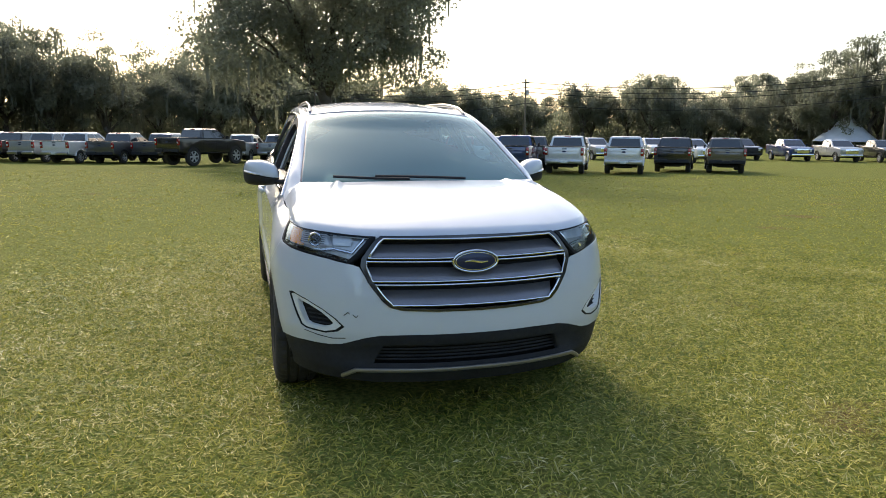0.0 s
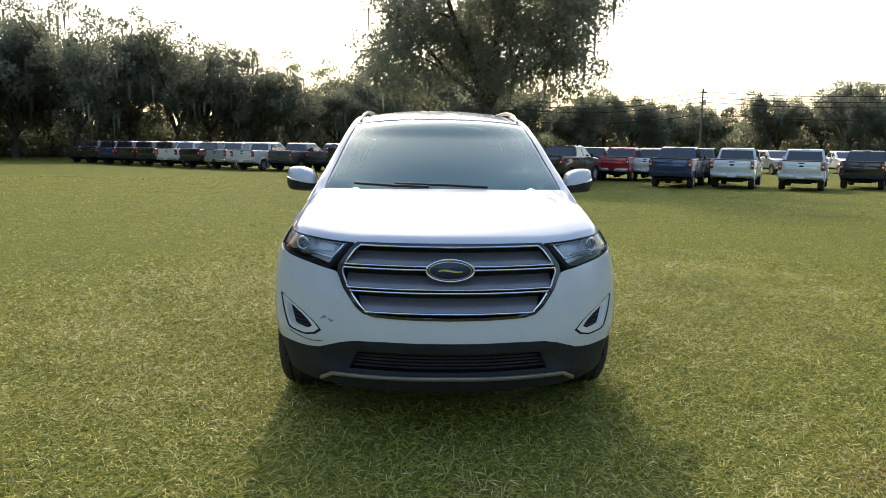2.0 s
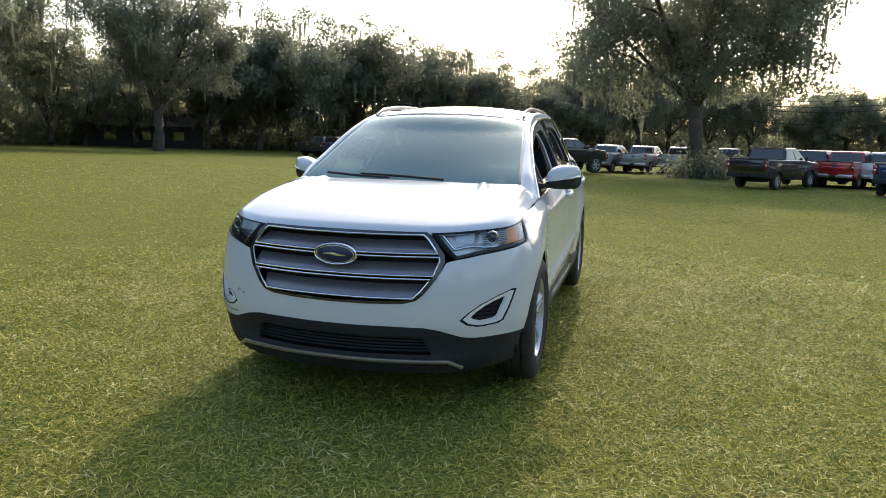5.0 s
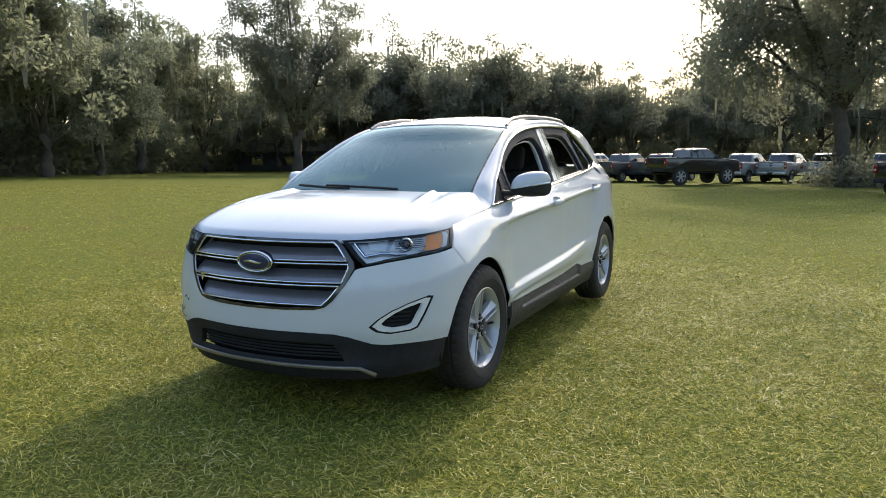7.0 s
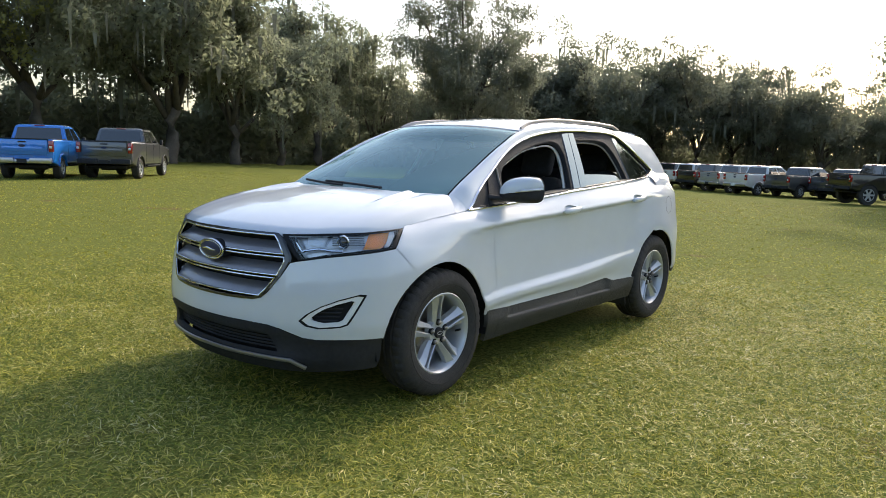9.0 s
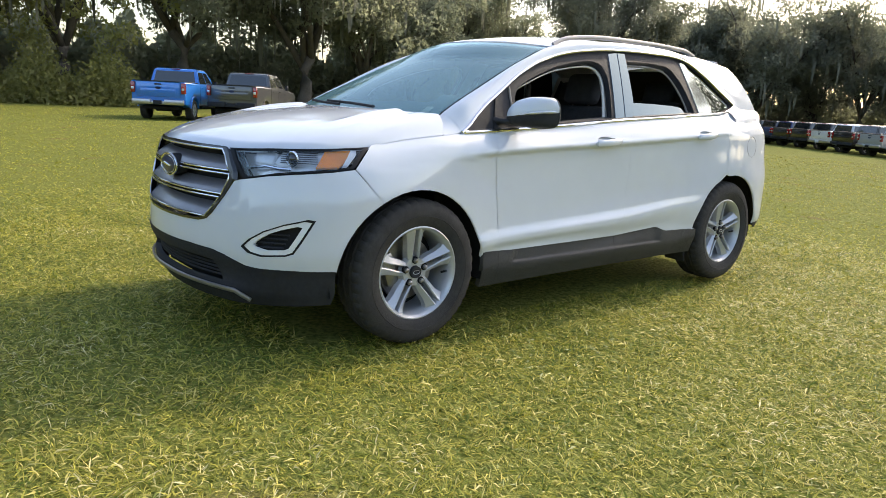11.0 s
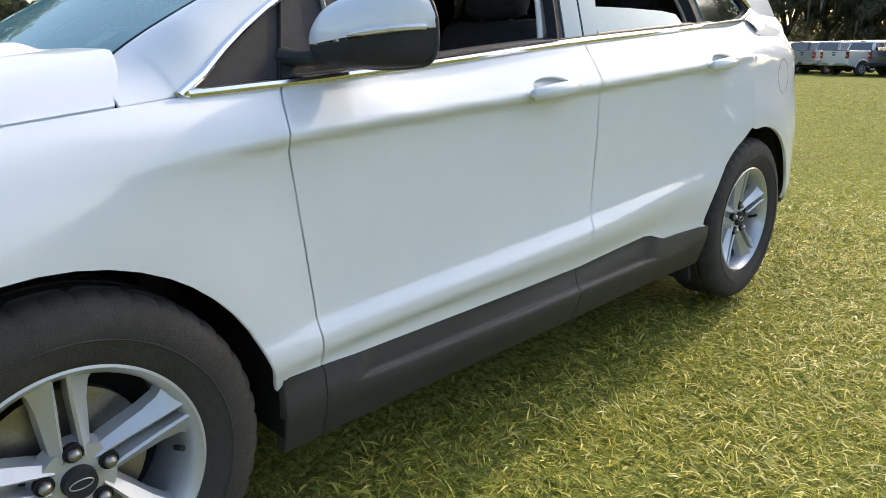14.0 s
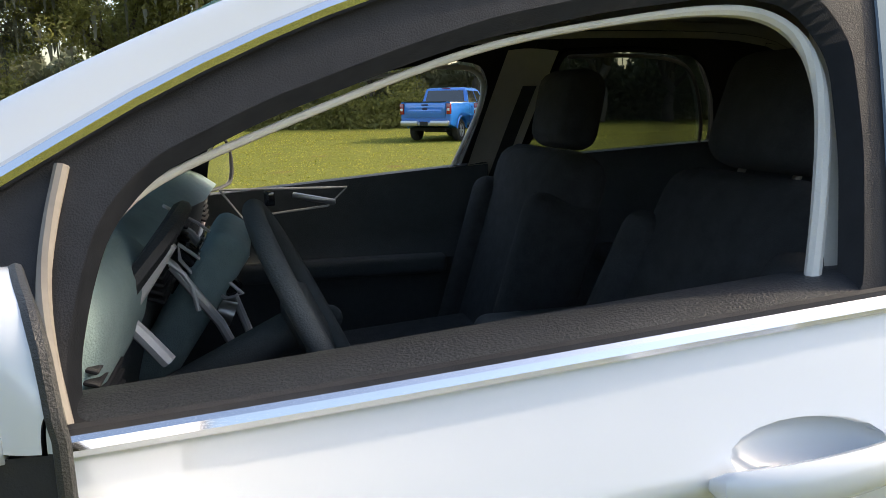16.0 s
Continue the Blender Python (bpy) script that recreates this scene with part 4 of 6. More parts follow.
for side in (1, -1):
    fr = sheet("window_frame", dlo_in, [OPEN1, OPEN2, QGLASS], lambda y, z: GH(y, z, 0.008), BLACK, car, 0.05, 0.03, 0.04, side=side, label="matte black window frames and sail panel")
    strip("sail_seam", [GH(1.494 + 0.064 * k / 8, 1.066 + 0.172 * k / 8, 0.0060) for k in range(9)], 0.005, DARK, fr, side)
    sheet("pillar_cover", [(2.490, 1.142), (2.577, 1.148), (2.684, 1.562), (2.598, 1.550)], [], lambda y, z: GH(y, z, 0.004), PILLAR, fr, 0.03, 0.05, 0.006, side=side, label="dark glossy pillar cover")
    sheet("pillar_cover", [(2.587, 1.149), (2.657, 1.156), (2.708, 1.27), (2.754, 1.515), (2.765, 1.566), (2.693, 1.562)], [], lambda y, z: GH(y, z, 0.004), PILLAR, fr, 0.03, 0.05, 0.006, side=side, label="dark glossy pillar cover")
    sheet("quarter_window", QGLASS, [], lambda y, z: GH(y, z, 0.012), QUARTERGLASS, fr, 0.04, 0.04, 0, side=side, label="dark tinted quarter glass")
    sheet("pillar_cover", QSTRIP, [], lambda y, z: GH(y, z, 0.004), PILLAR, fr, 0.03, 0.05, 0.006, side=side, label="dark glossy pillar cover")
    strip("window_run", curve_pts(lambda y, z: GH(y, z, 0.034), [(2.775, 1.500), (3.0, 1.508), (3.16, 1.494), (3.235, 1.450), (3.295, 1.355), (3.332, 1.265), (3.340, 1.205)], 50, 3), 0.0065, SEAL, fr, side, label="grey rubber window channel")
    pane = GL2 if side > 0 else shrink(OPEN2, 1.04)
    sheet("rear_window", pane, [], lambda y, z: GH(y, z, 0.022), SIDEGLASS if side < 0 else PILLAR, fr, 0.05, 0.04, 0.004, side=side, label="tinted rear door glass, lowered most of the way" if side > 0 else "dark tinted rear door glass")
    strip("belt_seal", [GH(y, BELT(y) + 0.012, 0.004) for y in [1.50 + 2.0 * i / 30 for i in range(31)]], 0.008, BLACK, car, side)
    strip("window_seal", curve_pts(lambda y, z: GH(y, z, 0.05), [(1.694, 1.235), (1.712, 1.268), (1.755, 1.302), (1.874, 1.350), (2.0, 1.398), (2.11, 1.434), (2.25, 1.460), (2.40, 1.479), (2.475, 1.470), (2.512, 1.43), (2.511, 1.36), (2.470, 1.245), (2.428, 1.14)], 80, 3), lambda t: 0.0045 + 0.0045 * smooth01(0.5, 0.75, t), LIGHTTRIM, car, side, label="light grey door opening seal")
    # roof rail
    pts = []
    for i in range(41):
        t = i / 40
        y = 2.17 + (3.72 - 2.17) * t
        lift = min(1.0, min(t, 1 - t) / 0.10)
        lift = math.sin(lift * math.pi / 2)
        b = 0.0
        v = float(np.interp(y, [ey(k / 100) for k in range(68, 101)], [k / 100 for k in range(68, 101)]))
        base = TOP(0.965, v)
        pts.append(base + Vector((0, 0, 0.003 + 0.026 * lift)))
    strip("roof_rail", pts, 0.0095, RAIL, car, side, 8, "silver roof rail", squash=1.5)
    # tail lamp
    tl = [(sy(4.26), 1.118), (sy(4.38), 1.062), (sy(4.53), 1.048), (sy(4.53), 1.165), (sy(4.40), 1.186), (sy(4.23), 1.180), (sy(4.20), 1.168)]
    sheet("tail_lamp", tl, [], lambda s, z: W(s, z, -0.004), CLEARPLASTIC, car, 0.04, 0.03, 0.02, side=side, label="clear and red tail lamp")
# spoiler over the tailgate and rear glass
bm = bmesh.new()
grid_mesh(bm, lambda u, v: TOP(-0.98 + 1.96 * u, 0.985) + Vector((0, (0.10 + 0.17 * (1 - abs(2 * u - 1) ** 3)) * v, 0.018 - 0.04 * v + (-0.018 if v > 0.9 else 0) - 0.03 * abs(2 * u - 1) ** 4 * v)), 24, 6)
bmesh.ops.solidify(bm, geom=bm.faces[:], thickness=0.02)
part("spoiler", bm, PAINT, car, "white roof spoiler")
bm = bmesh.new()
grid_mesh(bm, lambda u, v: Vector((-0.60 + 1.2 * u, 0, 0)) + Vector((0, 4.20 + 0.40 * v - 0.12 * abs(2 * u - 1) ** 2, 1.54 - 0.30 * v)), 12, 6)
part("rear_glass", bm, DARK, car, "dark tinted rear glass")
# cowl and wipers
bm = bmesh.new()
grid_mesh(bm, lambda u, v: Vector((-0.74 + 1.48 * u, 1.07 + 0.10 * v + 0.075 * abs(2 * u - 1) ** 2.5, 1.106 + 0.022 * v - 0.012 * abs(2 * u - 1) ** 4)), 30, 3)
part("cowl_panel", bm, BLACK, car)
for pts in ([(0.36, 0.02), (0.05, 0.035), (-0.40, 0.05)], [(-0.12, 0.02), (-0.40, 0.03), (-0.74, 0.055)]):
    strip("wiper", [TOP(a, b) + Vector((0, -0.012, 0.018)) for a, b in pts], 0.008, BLACK, car, label="black wiper arm and blade")
# sticker inside the lower windshield corner
for a0, a1, b0, b1, nm in ((0.80, 0.865, 0.055, 0.095, "inspection_sticker"),):
    sheet(nm, [(a0, b0), (a1, b0), (a1, b1), (a0, b1)], [], lambda a, b: TOP(a, b, 0.008), PAPER, car, 0.02, 0.02, 0, label="small pale sticker on the glass")


# ---- the SUV: wheels, mirrors, handles, underside ----
def make_wheel(m, parent, name="wheel"):
    """A road wheel about its own x axis, outside towards +x."""
    w = new(name)
    w.parent = parent
    w.matrix_local = m
    prof = [(0.232, -0.10), (0.262, -0.115), (0.30, -0.123), (0.335, -0.117), (0.356, -0.104), (0.367, -0.085), (0.371, -0.062), (0.361, -0.057), (0.361, -0.047), (0.371, -0.042), (0.371, -0.008),
            (0.361, -0.004), (0.361, 0.004), (0.371, 0.008), (0.371, 0.042), (0.361, 0.047), (0.361, 0.057), (0.371, 0.062), (0.367, 0.085), (0.356, 0.104), (0.335, 0.117), (0.30, 0.123), (0.262, 0.115), (0.240, 0.106), (0.232, 0.098)]
    bm = bmesh.new()
    n = 176
    rings = []
    for i in range(n):
        a = i * math.tau / n
        ring = []
        for k, (r, x) in enumerate(prof):
            if abs(x) > 0.06 and r > 0.35 and i % 4 == 0:
                r -= 0.007
            elif abs(x) > 0.11 and r > 0.33 and i % 8 in (0, 1):
                r -= 0.003
            if 0.03 < abs(x) < 0.06 and r > 0.365 and i % 8 == (0 if x > 0 else 4):
                r -= 0.009
            ring.append(bm.verts.new((x * 0.97, r * 0.988 * math.cos(a), r * 0.988 * math.sin(a))))
        rings.append(ring)
    for i in range(n):
        a, b = rings[i], rings[(i + 1) % n]
        for k in range(len(prof) - 1):
            bm.faces.new((a[k], a[k + 1], b[k + 1], b[k]))
    bmesh.ops.recalc_face_normals(bm, faces=bm.faces)
    part("tyre", bm, RUBBER, w, "black tyre with worn grooved tread")
    bm = bmesh.new()
    tube(bm, [(0.1205, 0.287 * math.cos(i * math.tau / 60), 0.287 * math.sin(i * math.tau / 60)) for i in range(60)], 0.0016, 4, True, up=(1, 0, 0))
    part("sidewall_ring", bm, RUBBER, w)
    bm = bmesh.new()
    rp = [(0.236, 0.101), (0.230, 0.103), (0.222, 0.094), (0.215, 0.085), (0.208, 0.03), (0.212, -0.09), (0.236, -0.10)]
    rg = [[bm.verts.new((x, r * math.cos(i * math.tau / 64), r * math.sin(i * math.tau / 64))) for r, x in rp] for i in range(64)]
    for i in range(64):
        a, b = rg[i], rg[(i + 1) % 64]
        for k in range(len(rp) - 1):
            bm.faces.new((a[k], b[k], b[k + 1], a[k + 1]))
    part("rim", bm, ALLOY, w, "silver alloy rim")
    for j in range(5):
        a0 = radians(90 + 72 * j)
        for sg in (-1, 1):
            bm = bmesh.new()
            secs = []
            for t in (0.0, 0.18, 0.4, 0.62, 0.82, 0.93, 1.0):
                r = 0.045 + 0.181 * t
                gap = 0.014 - 0.003 * smooth01(0.2, 0.7, t)
                wd = 0.019 + 0.021 * t + 0.020 * smooth01(0.75, 1.0, t)
                face = 0.070 + 0.024 * t ** 1.3
                c0, c1 = sg * gap, sg * (gap + wd)
                ridge = sg * (gap + 0.0055)
                secs.append([(face - 0.046, r, c0), (face - 0.004, r, c0), (face, r, ridge), (face - 0.014 - 0.010 * t, r, c1), (face - 0.052, r, sg * (gap + wd + 0.004))])
            vs = []
            for sec in secs:
                row = []
                for x, r, c in sec:
                    rr = math.sqrt(max(1e-6, r * r - c * c * 0.2))
                    row.append(bm.verts.new((x, rr * math.cos(a0) - c * math.sin(a0), rr * math.sin(a0) + c * math.cos(a0))))
                vs.append(row)
            for a, b in zip(vs, vs[1:]):
                for k in range(4):
                    bm.faces.new((a[k], a[k + 1], b[k + 1], b[k]))
            bmesh.ops.recalc_face_normals(bm, faces=bm.faces)
            part("spoke", bm, ALLOY, w)
        bm = bmesh.new()
        a = radians(90 + 72 * j)
        bmesh.ops.create_uvsphere(bm, u_segments=14, v_segments=8, radius=0.0125, matrix=pose(0.078, 0.060 * math.cos(a), 0.060 * math.sin(a)))
        part("lug_nut", bm, STEEL, w)
        bm = bmesh.new()
        cyl(bm, 0.0185, 0.012, pose(0.0665, 0.060 * math.cos(a), 0.060 * math.sin(a)) @ pose(0, 0, 0, 0, 90, 0), 14)
        part("lug_hole", bm, DARK, w)
    bm = bmesh.new()
    cyl(bm, 0.080, 0.034, pose(0.050, 0, 0) @ pose(0, 0, 0, 0, 90, 0), 40, 0.070)
    part("hub", bm, ALLOY, w)
    bm = bmesh.new()
    cyl(bm, 0.033, 0.022, pose(0.072, 0, 0) @ pose(0, 0, 0, 0, 90, 0), 32, 0.030)
    cap = part("centre_cap", bm, BLACK, w, "black centre cap with small oval mark")
    bm = bmesh.new()
    tube(bm, [(0.0835, 0.021 * math.cos(i * math.tau / 30), 0.009 * math.sin(i * math.tau / 30)) for i in range(30)], 0.0013, 5, True, up=(1, 0, 0))
    part("cap_mark", bm, SATIN, w)
    bm = bmesh.new()
    cyl(bm, 0.158, 0.024, pose(-0.02, 0, 0) @ pose(0, 0, 0, 0, 90, 0), 48)
    part("brake_disc", bm, STEEL, w, "grey brake disc")
    bm = bmesh.new()
    box(bm, (0.07, 0.075, 0.17), (0.0, -0.125, 0.02), (18, 0, 0), 0.015)
    part("caliper", bm, STEEL, w)
    bm = bmesh.new()
    cyl(bm, 0.209, 0.01, pose(-0.075, 0, 0) @ pose(0, 0, 0, 0, 90, 0), 48)
    part("wheel_backing", bm, DARK, w)
    bm = bmesh.new()
    cyl(bm, 0.006, 0.04, pose(0.055, 0.196, -0.03) @ pose(0, 0, 0, 0, 70, 0), 8)
    part("valve", bm, BLACK, w)
    return w


for side in (1, -1):
    for (cy, cz) in (FW, RW):
        m = pose(0.812 * side, cy + (0.024 if cy < 2 else 0.0), 0.366, random.uniform(-3, 3) if side > 0 else 20, 0, 0 if side > 0 else 180)
        make_wheel(m, car)
        bm = bmesh.new()
        grid_mesh(bm, lambda u, v, cy=cy: Vector((side * (min(0.925, float(np.interp(cy + 0.452 * math.cos(math.pi * (1.12 * u - 0.06)), OXY[:, 1], OXY[:, 0])) - 0.035) - 0.42 * v), cy + 0.452 * math.cos(math.pi * (1.12 * u - 0.06)), 0.365 + 0.432 * math.sin(math.pi * (1.12 * u - 0.06)))), 28, 3)
        part("wheel_arch_liner", bm, DARK, car)
        bm = bmesh.new()
        box(bm, (0.02, 0.96, 0.62), (side * 0.52, cy, 0.56))
        part("inner_arch", bm, DARK, car)
bm = bmesh.new()
box(bm, (1.02, 3.9, 0.20), (0, 2.45, 0.34), bevel=0.03)
part("underbody", bm, DARK, car)
bm = bmesh.new()
box(bm, (1.66, 1.85, 0.17), (0, 2.37, 0.335), bevel=0.03)
part("floor_pan", bm, DARK, car)
bm = bmesh.new()
box(bm, (1.0, 0.75, 0.5), (0, 0.70, 0.62), bevel=0.05)
box(bm, (0.9, 0.3, 0.22), (0, 0.36, 0.36))
part("engine_block", bm, DARK, car)
bm = bmesh.new()
box(bm, (1.5, 0.05, 0.62), (0, 1.20, 0.75))
part("firewall", bm, DARK, car)
bm = bmesh.new()
box(bm, (1.25, 0.05, 0.7), (0, 4.25, 0.72))
part("boot_wall", bm, DARK, car)
for side in (1, -1):
    bm = bmesh.new()
    box(bm, (0.16, 0.02, 0.16), (side * 0.80, 3.36, 0.25), (12, 0, 0), 0.01)
    part("mud_flap", bm, BLACK, car)

# mirrors
mx = interp([(0, 0.838), (0.12, 0.862), (0.5, 0.958), (0.85, 1.032), (1.0, 1.056)])
my = interp([(0, 1.590), (0.07, 1.560), (0.2, 1.557), (0.5, 1.586), (0.75, 1.634), (0.92, 1.692), (1.0, 1.738)])
mt = interp([(0, 1.168), (0.06, 1.200), (0.2, 1.232), (0.5, 1.250), (0.8, 1.245), (0.94, 1.226), (1.0, 1.195)])
mb = interp([(0, 1.118), (0.1, 1.098), (0.4, 1.090), (0.8, 1.096), (0.94, 1.110), (1.0, 1.138)])
ms = interp([(0, 1.142), (0.15, 1.142), (0.45, 1.152), (0.7, 1.162), (1.0, 1.174)])
MREAR = 1.745


def mirror_pt(u, f, grow=0.0):
    """u from the door outwards, f from 0 at the top rear edge round the nose to 1 at the bottom rear edge."""
    a = math.pi * (0.5 - f)
    zt, zb = mt(u), mb(u)
    zm, h = ms(u), (mt(u) - ms(u) if a > 0 else ms(u) - mb(u))
    rear = MREAR - 0.08 * (1 - u)
    d = (rear - my(u) + grow)
    return Vector((mx(u) + grow * (u > 0.97), rear - d * abs(math.cos(a)) ** 0.55, zm + (h + grow) * math.copysign(abs(math.sin(a)) ** 0.85, a)))


for side in (1, -1):
    mir = new("mirror")
    mir.parent = car
    mir["label"] = "door mirror with white cap and black base"
    fx = Matrix.Diagonal((side, 1, 1, 1))
    for nm, f0, f1, mt_, g in (("mirror_cap", 0.0, 0.495, PAINT, 0.002), ("mirror_base", 0.505, 1.0, BLACK, 0.0)):
        bm = bmesh.new()
        grid_mesh(bm, lambda u, v: mirror_pt(0.5 - 0.5 * math.cos(math.pi * u), f0 + (f1 - f0) * v, g), 34, 16)
        bmesh.ops.transform(bm, matrix=fx, verts=bm.verts)
        bmesh.ops.recalc_face_normals(bm, faces=bm.faces)
        part(nm, bm, mt_, mir)
    for nm, f0, f1, mt_ in (("cap_end", 0.0, 0.5, PAINT), ("base_end", 0.5, 1.0, BLACK)):
        bm = bmesh.new()
        c = bm.verts.new(Vector((mx(1.0) + 0.002, 1.744, ms(1.0))))
        vs = [bm.verts.new(mirror_pt(1.0, f0 + (f1 - f0) * i / 12)) for i in range(13)]
        for a, b in zip(vs, vs[1:]):
            bm.faces.new((c, a, b))
        bmesh.ops.transform(bm, matrix=fx, verts=bm.verts)
        part(nm, bm, mt_, mir)
    bm = bmesh.new()
    tube(bm, [Vector((mx(u) * side, MREAR - 0.08 * (1 - u) - 0.002, mt(u) - 0.001)) for u in [math.sin(i / 40 * math.pi) for i in range(21)]] + [Vector((mx(1.0) * side, MREAR, mt(1.0) + (mb(1.0) - mt(1.0)) * k / 4)) for k in range(1, 4)] + [Vector((mx(u) * side, MREAR - 0.08 * (1 - u), mb(u))) for u in [math.cos(k / 40 * math.pi) for k in range(21)]], 0.0048, 8, up=(0, 1, 0))
    part("mirror_bezel", bm, CLAD, mir, "grey-black rim round the mirror glass")
    bm = bmesh.new()
    grid_mesh(bm, lambda u, v: Vector((side * mx(0.04 + 0.94 * u), MREAR - 0.08 * (1 - u) - 0.004, mb(0.04 + 0.94 * u) + 0.004 + (mt(0.04 + 0.94 * u) - mb(0.04 + 0.94 * u) - 0.008) * v)), 10, 6)
    part("mirror_glass", bm, MIRRORGLASS, mir, "mirror glass")
    bm = bmesh.new()
    ind = [mirror_pt(u, 0.485, 0.004) for u in [0.50 + 0.47 * i / 24 for i in range(25)]]
    tube(bm, flip(ind, side), lambda t: 0.003 + 0.0045 * smooth01(0, 0.3, t), 8, squash=1.0)
    part("indicator", bm, CLEARPLASTIC, mir, "clear strip turn signal")
    bm = bmesh.new()
    tube(bm, flip([Vector((0.790, 1.530, 1.118)), Vector((0.822, 1.548, 1.116)), Vector((0.86, 1.585, 1.114)), Vector((0.93, 1.64, 1.116))], side), lambda t: 0.030 - 0.010 * math.sin(min(1, t * 1.5) * math.pi / 2), 12, squash=0.75)
    part("mirror_arm", bm, BLACK, mir)
    # door handles
    for k, (hy, hz) in HANDLES.items():
        d = doors[side, k]
        pk = pocket_poly(hy, hz)
        c = (sy(hy), hz)
        sheet("handle_pocket", pk, [], lambda s, z, c=c: W(s, z, 0.036 * max(0.0, 1 - ((s - c[0]) / 0.086) ** 2 - ((z - c[1]) / 0.029) ** 2) ** 0.45), PAINT, d, 0.012, 0.008, 0, side=side)
        bm = bmesh.new()
        pts = []
        for i in range(25):
            t = i / 24
            y = hy - 0.112 + 0.224 * t
            out = 0.001 + 0.030 * math.sin(math.pi * min(1, max(0, t))) ** 0.45
            p = W(sy(y), hz - 0.017 + 0.018 * t, -out)
            pts.append(p)
        tube(bm, flip(pts, side), lambda t: 0.0095 + 0.0045 * math.sin(math.pi * t) ** 0.5 if 0 < t < 1 else 0.004, 12, squash=1.55)
        part("door_handle", bm, PAINT, d, "white pull handle")
# rubber channel at the front of the open window, and the round fuel door
strip("window_divider", curve_pts(lambda y, z: GH(y, z, 0.004), [(1.678, 1.300), (1.668, 1.25), (1.663, 1.20), (1.668, 1.15), (1.682, 1.092)], 24, 2), 0.0065, SEAL, car)
strip("fuel_door_seam", [W(sy(4.06 + 0.085 * math.cos(i * math.tau / 28)), 0.985 + 0.075 * math.sin(i * math.tau / 28), 0.0015) for i in range(28)], 0.0022, DARK, car, closed=True)

# ---- cabin ----
def soft_box(bm, size, at, rot=(0, 0, 0), bevel=0.04):
    box(bm, size, at, rot, bevel, 4)


def make_seat(x, y, lean, name="seat"):
    st = new(name)
    st.parent = car
    st.location = (x, y, 0.42)
    st["label"] = "charcoal cloth bucket seat"
    bm = bmesh.new()
    soft_box(bm, (0.52, 0.52, 0.17), (0, -0.22, 0.20), (4, 0, 0), 0.06)
    part("seat_cushion", bm, CLOTH, st)
    bm = bmesh.new()
    soft_box(bm, (0.30, 0.46, 0.05), (0, -0.23, 0.285), (4, 0, 0), 0.022)
    part("seat_insert", bm, CLOTH, st)
    bm = bmesh.new()
    soft_box(bm, (0.50, 0.16, 0.64), (0, 0.09, 0.50), (-lean, 0, 0), 0.07)
    part("backrest", bm, CLOTH, st)
    for sg in (-1, 1):
        bm = bmesh.new()
        soft_box(bm, (0.10, 0.20, 0.50), (sg * 0.215, 0.055, 0.46), (-lean, 0, 0), 0.045)
        part("bolster", bm, CLOTH, st)
    bm = bmesh.new()
    soft_box(bm, (0.27, 0.11, 0.21), (0, 0.215, 0.91), (-lean + 6, 0, 0), 0.05)
    part("headrest", bm, CLOTH, st)
    for sg in (-1, 1):
        bm = bmesh.new()
        cyl(bm, 0.007, 0.12, pose(sg * 0.07, 0.195, 0.80, -lean, 0, 0), 8)
        part("headrest_post", bm, STEEL, st)
    bm = bmesh.new()
    box(bm, (0.42, 0.45, 0.14), (0, -0.2, 0.06), bevel=0.02)
    part("seat_base", bm, DARK, st)


make_seat(-0.38, 2.44, 16)
make_seat(0.38, 2.50, 24)
bench = new("rear_bench")
bench.parent = car
bench["label"] = "charcoal cloth rear bench seat"
bm = bmesh.new()
soft_box(bm, (1.30, 0.52, 0.16), (0, 3.10, 0.66), (4, 0, 0), 0.05)
part("bench_cushion", bm, CLOTH, bench)
bm = bmesh.new()
soft_box(bm, (1.30, 0.16, 0.62), (0, 3.42, 0.98), (-22, 0, 0), 0.06)
part("bench_back", bm, CLOTH, bench)
for x in (-0.42, 0.0, 0.42):
    bm = bmesh.new()
    soft_box(bm, (0.26, 0.10, 0.17), (x, 3.53, 1.33), (-16, 0, 0), 0.045)
    part("headrest", bm, CLOTH, bench)

dash = new("dashboard")
dash.parent = car
dash["label"] = "slate soft-touch dashboard with silver trim"
bm = bmesh.new()


def dash_top(u, v):
    x = -0.76 + 1.52 * u
    hood = math.exp(-((x - 0.42) / 0.2) ** 4)
    y = 1.22 + (0.455 + 0.015 * math.exp(-(x / 0.25) ** 2) + 0.02 * hood + 0.035 * smooth01(-0.1, -0.35, x)) * v
    return Vector((x, y, 1.10 + (0.095 - 0.02 * abs(x)) * math.sin(min(1, v * 1.3) * math.pi / 2) + 0.035 * hood * smooth01(0.3, 0.8, v) - (0.035 + 0.02 * hood) * smooth01(0.78, 1.0, v) - 0.02 * smooth01(0.97, 1.0, v)))


grid_mesh(bm, dash_top, 40, 12)
part("dash_top", bm, DASHTOP, dash, "slate green dash pad")
bm = bmesh.new()
grid_mesh(bm, lambda u, v: Vector((-0.76 + 1.52 * u, 1.66 + 0.02 * math.exp(-((-0.76 + 1.52 * u) / 0.25) ** 2) + 0.035 * smooth01(-0.1, -0.35, -0.76 + 1.52 * u) - 0.05 * math.exp(-((-0.76 + 1.52 * u - 0.38) / 0.17) ** 4) * math.sin(min(1, v * 2.4) * math.pi) - 0.10 * v, 1.135 - 0.42 * v)), 44, 16)
part("dash_face", bm, INTERIOR, dash)
# instrument hood, centre stack, console
bm = bmesh.new()
soft_box(bm, (0.28, 0.08, 0.32), (0, 1.705, 0.985), (-34, 0, 0), 0.025)
part("centre_panel", bm, DASHTOP, dash)
bm = bmesh.new()
